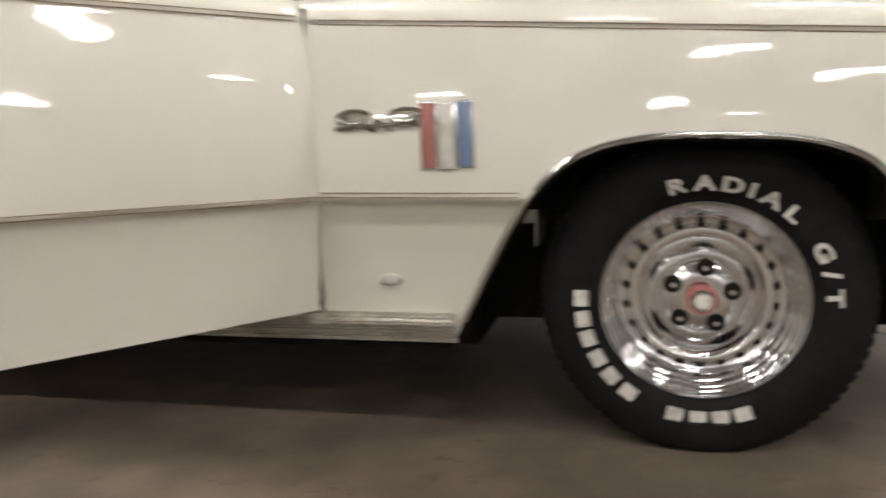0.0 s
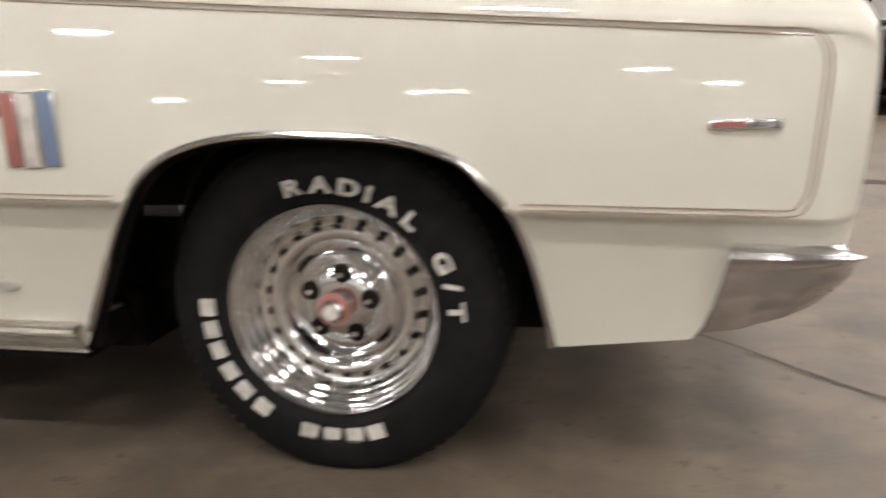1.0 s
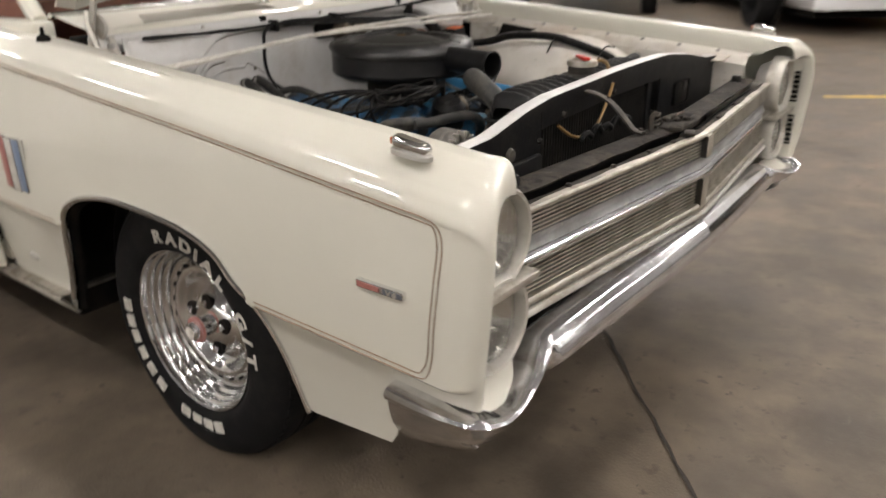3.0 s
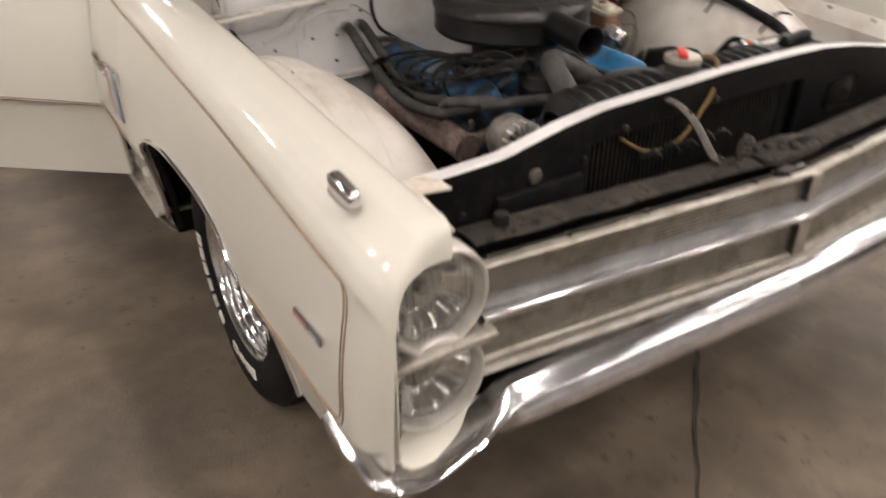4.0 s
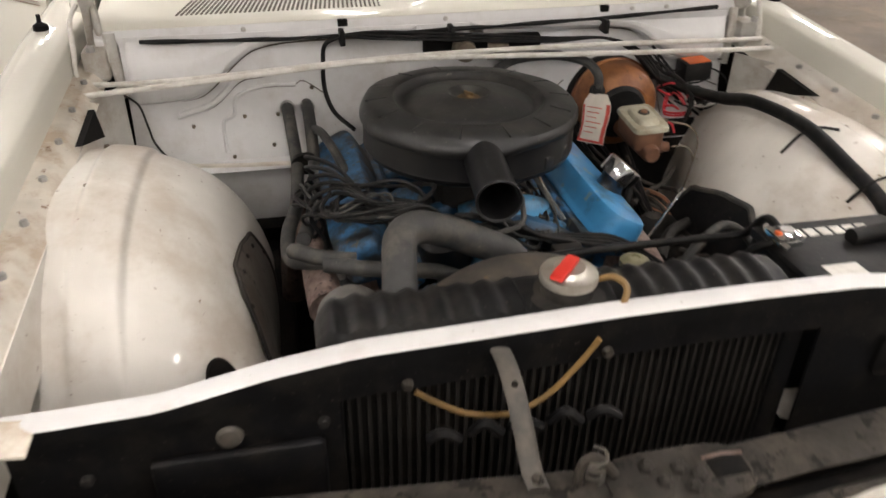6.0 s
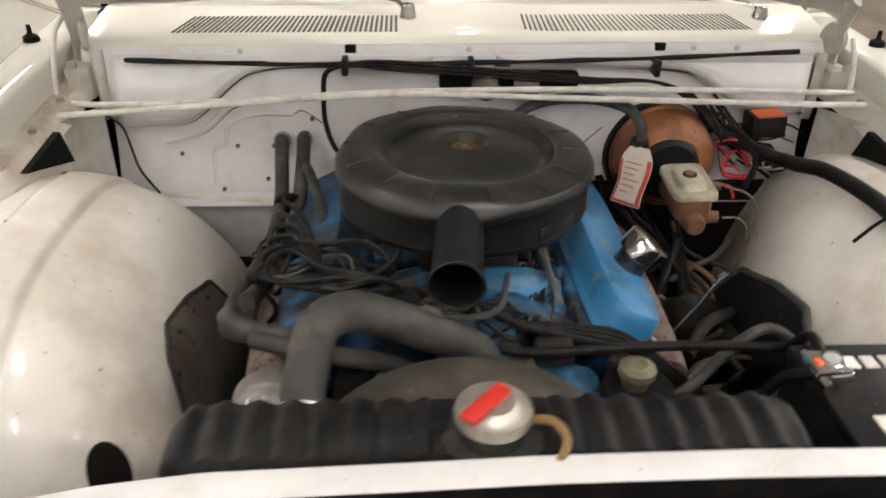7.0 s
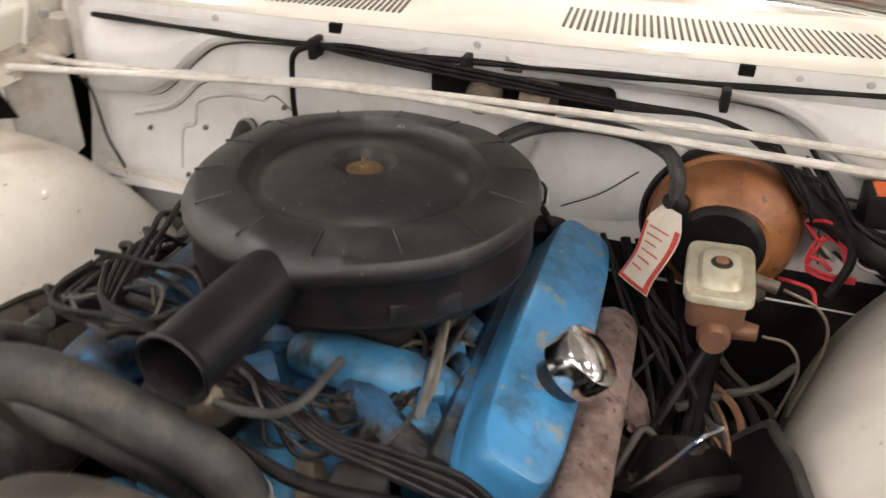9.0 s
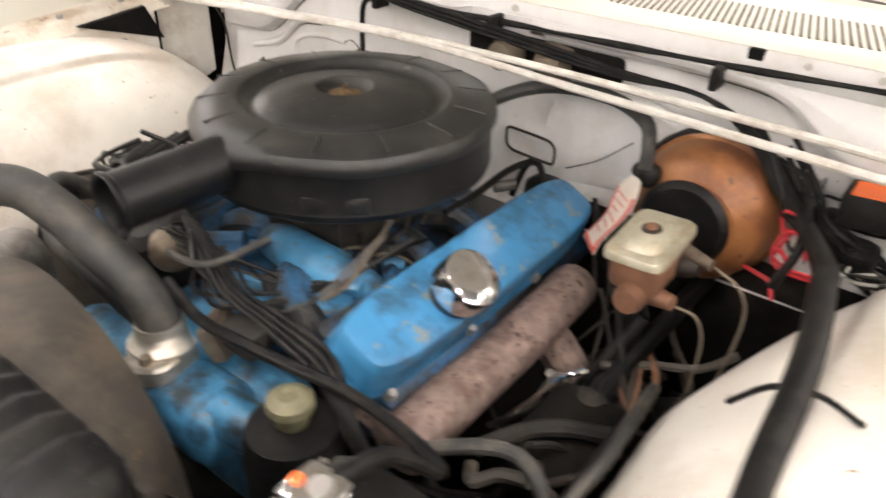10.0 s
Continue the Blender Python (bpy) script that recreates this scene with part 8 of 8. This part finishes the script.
def hot_rod():
    t = thing("hot_rod", (0, 0, 0), "black vintage car with a bright radiator shell", "car")
    part("body", car_body(3.6, 1.2, [(0, 1.0), (0.3, 1.08), (0.35, 1.1), (1, 1.05)], 0.35, tuck=0.05, nose=0.35), CARBLACK, t)
    part("cab", greenhouse(1.35, -1.35, -1.5, -2.9, -3.1, 1.05, 1.75, 0.9), CARBLACK, t)
    part("windscreen", quad([(-1.36, -0.55, 1.12), (-1.36, 0.55, 1.12), (-1.5, 0.5, 1.62), (-1.5, -0.5, 1.62)]), TINT, t)
    part("radiator_shell", sheet(28, 6, lambda u, v: (0.02 + 0.10 * math.sin(math.pi * v), (0.30 + 0.03 * math.sin(math.pi * v)) * math.copysign(abs(math.cos(math.pi * u)) ** 0.5, math.cos(math.pi * u)), 0.45 + 0.65 * math.sin(math.pi * u) ** 0.4), 0.02), CHROME, t, "polished radiator shell")
    part("radiator_core", box((0.02, -0.27, 0.46), (0.06, 0.27, 1.02), 0.02), BADGEGREY, t)
    for k in range(13):
        part("core_bar", box((0.06, -0.26 + 0.042 * k, 0.47), (0.075, -0.248 + 0.042 * k, 1.02)), SILVER, t)
    for s in (-1, 1):
        part("headlight", lathe([(0.0, 0.05), (0.08, 0.04), (0.105, 0.0), (0.09, -0.08), (0.03, -0.14), (0.0, -0.15)], 26, axis_x(0.0, s * 0.5, 0.85)), CHROME, t, "round chrome headlight")
        part("lamp_post", tube([(0.0, s * 0.5, 0.5), (-0.02, s * 0.5, 0.75)], 0.02, 8, smooth=False), CHROME, t)
        part("mudguard", sheet(20, 8, lambda u, v: (0.05 - 1.4 * u, s * (0.5 + 0.32 * v), 0.42 + 0.36 * math.sin(math.pi * min(1, u * 1.3)) ** 0.6 - 0.05 * abs(2 * v - 1) ** 3), 0.012), CARBLACK, t)
        road_wheel(t, -0.45, s * 0.80, 0.36, 0.2, s, SILVER)
        road_wheel(t, -3.0, s * 0.80, 0.38, 0.25, s, SILVER)
        part("marker_lamp", lathe([(0.0, 0.05), (0.04, 0.03), (0.05, 0.0), (0.0, -0.02)], 16, Matrix.Translation((-0.2, s * 0.66, 0.80))), LAMPORANGE, t)
    part("front_bumper", tube([(0.16, -0.75, 0.45), (0.2, 0, 0.45), (0.16, 0.75, 0.45)], 0.04, 10, 6), CHROME, t)
    return t


h_ = hot_rod()
h_.matrix_basis = stand((-3.42, 8.5), (0.42, -0.9)) @ Matrix.Diagonal((1.0, 0.95, 1.19, 1))


def jeep():
    t = thing("off_roader", (0, 0, 0), "black boxy off-road vehicle", "car")
    part("body", box((-3.6, -0.8, 0.55), (0, 0.8, 1.15), 0.06, 3), CARBLACK, t)
    part("cab", box((-3.4, -0.75, 1.15), (-1.3, 0.75, 1.8), 0.07, 3), CARBLACK, t)
    part("windscreen", quad([(-1.28, -0.65, 1.22), (-1.28, 0.65, 1.22), (-1.34, 0.6, 1.7), (-1.34, -0.6, 1.7)]), TINT, t)
    part("front", box((0, -0.5, 0.7), (0.03, 0.5, 1.08), 0.01), BLACK, t)
    for s in (-1, 1):
        part("headlight", lathe([(0.0, 0.03), (0.08, 0.02), (0.1, 0.0), (0.0, 0.0)], 22, axis_x(0.03, s * 0.55, 0.92)), CHROME, t)
        part("side_window", box((-3.2, s * 0.75 - 0.01, 1.25), (-1.5, s * 0.75 + 0.01, 1.68), 0.005), TINT, t)
        road_wheel(t, -0.6, s * 0.86, 0.4, 0.25, s, SILVER)
        road_wheel(t, -2.9, s * 0.86, 0.4, 0.25, s, SILVER)
    part("bumper", box((0.05, -0.8, 0.5), (0.2, 0.8, 0.66), 0.03), BLACK, t)
    return t


j_ = jeep()
j_.matrix_basis = stand((-3.6, 12.2), (0.3, -0.95))

# loose tyres on the floor
lt_ = thing("loose_tyre", (0, 0, 0), "wide black tyre lying flat on the floor", "tyre", "loose tyres")
part("carcass", lathe([(0.22, 0.03), (0.25, 0.004), (0.31, 0.0), (0.35, 0.02), (0.362, 0.06), (0.362, 0.1), (0.355, 0.103), (0.355, 0.113), (0.362, 0.116), (0.362, 0.17), (0.355, 0.173), (0.355, 0.183), (0.362, 0.186), (0.362, 0.24), (0.35, 0.275), (0.31, 0.29), (0.25, 0.286), (0.22, 0.26)], 56), TYRE, lt_)
part("rim", lathe([(0.22, 0.26), (0.215, 0.25), (0.2, 0.2), (0.12, 0.18), (0.0, 0.18)], 40), SILVER, lt_)
lt_.matrix_basis = pose(1.46, 9.05, ground(9.05))
copy_thing(lt_, pose(0.92, 9.42, ground(9.42)))
copy_thing(lt_, pose(0.38, 9.5, ground(9.5)))

# column, tool chests and clutter by the wall
co = thing("column", (-0.72, 11.6, 0), "round steel column painted white over a red band", "column", kind="structure")
part("shaft", lathe([(0.0, -0.1), (0.16, -0.1), (0.16, 1.72), (0.0, 1.72)], 28, Matrix.Translation((-0.72, 11.6, ground(11.6)))), RED, co, "red painted band")
part("upper_shaft", lathe([(0.0, 1.72), (0.16, 1.72), (0.16, 6.1), (0.0, 6.1)], 28, Matrix.Translation((-0.72, 11.6, ground(11.6)))), WALLWHITE, co)
gz = ground(14.6)
for k, x in enumerate((2.15, 2.85, 3.55)):
    tc_ = thing("tool_chest", (x, 14.8, gz), "black tool chest with many drawers", "tool chest", "tool chests")
    part("case", box((x - 0.33, 14.55, gz), (x + 0.33, 15.05, gz + 0.98), 0.015), BLACK, tc_)
    for d in range(4):
        part("drawer", box((x - 0.30, 14.53, gz + 0.1 + 0.215 * d), (x + 0.30, 14.56, gz + 0.295 + 0.215 * d), 0.01), BLACK, tc_)
        part("pull", box((x - 0.2, 14.515, gz + 0.265 + 0.215 * d), (x + 0.2, 14.53, gz + 0.28 + 0.215 * d), 0.003), BADGEGREY, tc_)
bn = thing("bin", (1.9, 14.2, gz), "blue plastic waste bin", "bin")
part("tub", lathe([(0.0, 0.0), (0.2, 0.0), (0.25, 0.6), (0.27, 0.62), (0.25, 0.62), (0.24, 0.58), (0.0, 0.5)], 28, Matrix.Translation((1.95, 14.2, ground(14.2)))), BLUEBIN, bn)
rg = thing("red_canister", (2.2, 14.3, gz), "small red canister beside the tool chests", "canister")
part("can", lathe([(0.0, 0.0), (0.12, 0.0), (0.13, 0.3), (0.08, 0.4), (0.0, 0.42)], 22, Matrix.Translation((2.25, 14.32, ground(14.3)))), LAMPRED, rg)
jug = thing("water_jug", (3.7, 14.3, gz), "pale blue plastic water jug on the floor", "jug")
part("jug", lathe([(0.0, 0.0), (0.13, 0.0), (0.14, 0.1), (0.13, 0.36), (0.05, 0.45), (0.03, 0.5), (0.0, 0.5)], 22, Matrix.Translation((3.45, 14.25, ground(14.3)))), BADGEGREY, jug)
rnd = random.Random(11)
for k in range(14):
    x, h, r = 1.9 + 0.14 * k, rnd.uniform(0.1, 0.26), rnd.uniform(0.03, 0.05)
    o = thing("bottle", (x, 14.8, gz + 0.98), rnd.choice(("white plastic bottle on a tool chest", "green spray can on a tool chest", "dark bottle on a tool chest")), "bottle", "bottles on the chests")
    m_ = {"w": WALLWHITE, "g": material("green_can", (0.03, 0.2, 0.1), 0.4), "d": BADGEGREY}[o["label"][0]]
    part("can", lathe([(0.0, 0.0), (r, 0.0), (r, h * 0.75), (r * 0.4, h * 0.85), (r * 0.4, h), (0.0, h)], 14, Matrix.Translation((x, 14.8, gz + 0.98))), m_, o)
og = thing("orange_crate", (3.3, 14.7, gz + 0.98), "orange plastic crate with a paper box in it", "crate")
part("crate", box((3.15, 14.6, gz + 0.98), (3.5, 14.85, gz + 1.14), 0.02), ORANGETHING, og)
part("paper_box", box((3.22, 14.62, gz + 1.13), (3.45, 14.8, gz + 1.36), 0.01), PAPER, og)
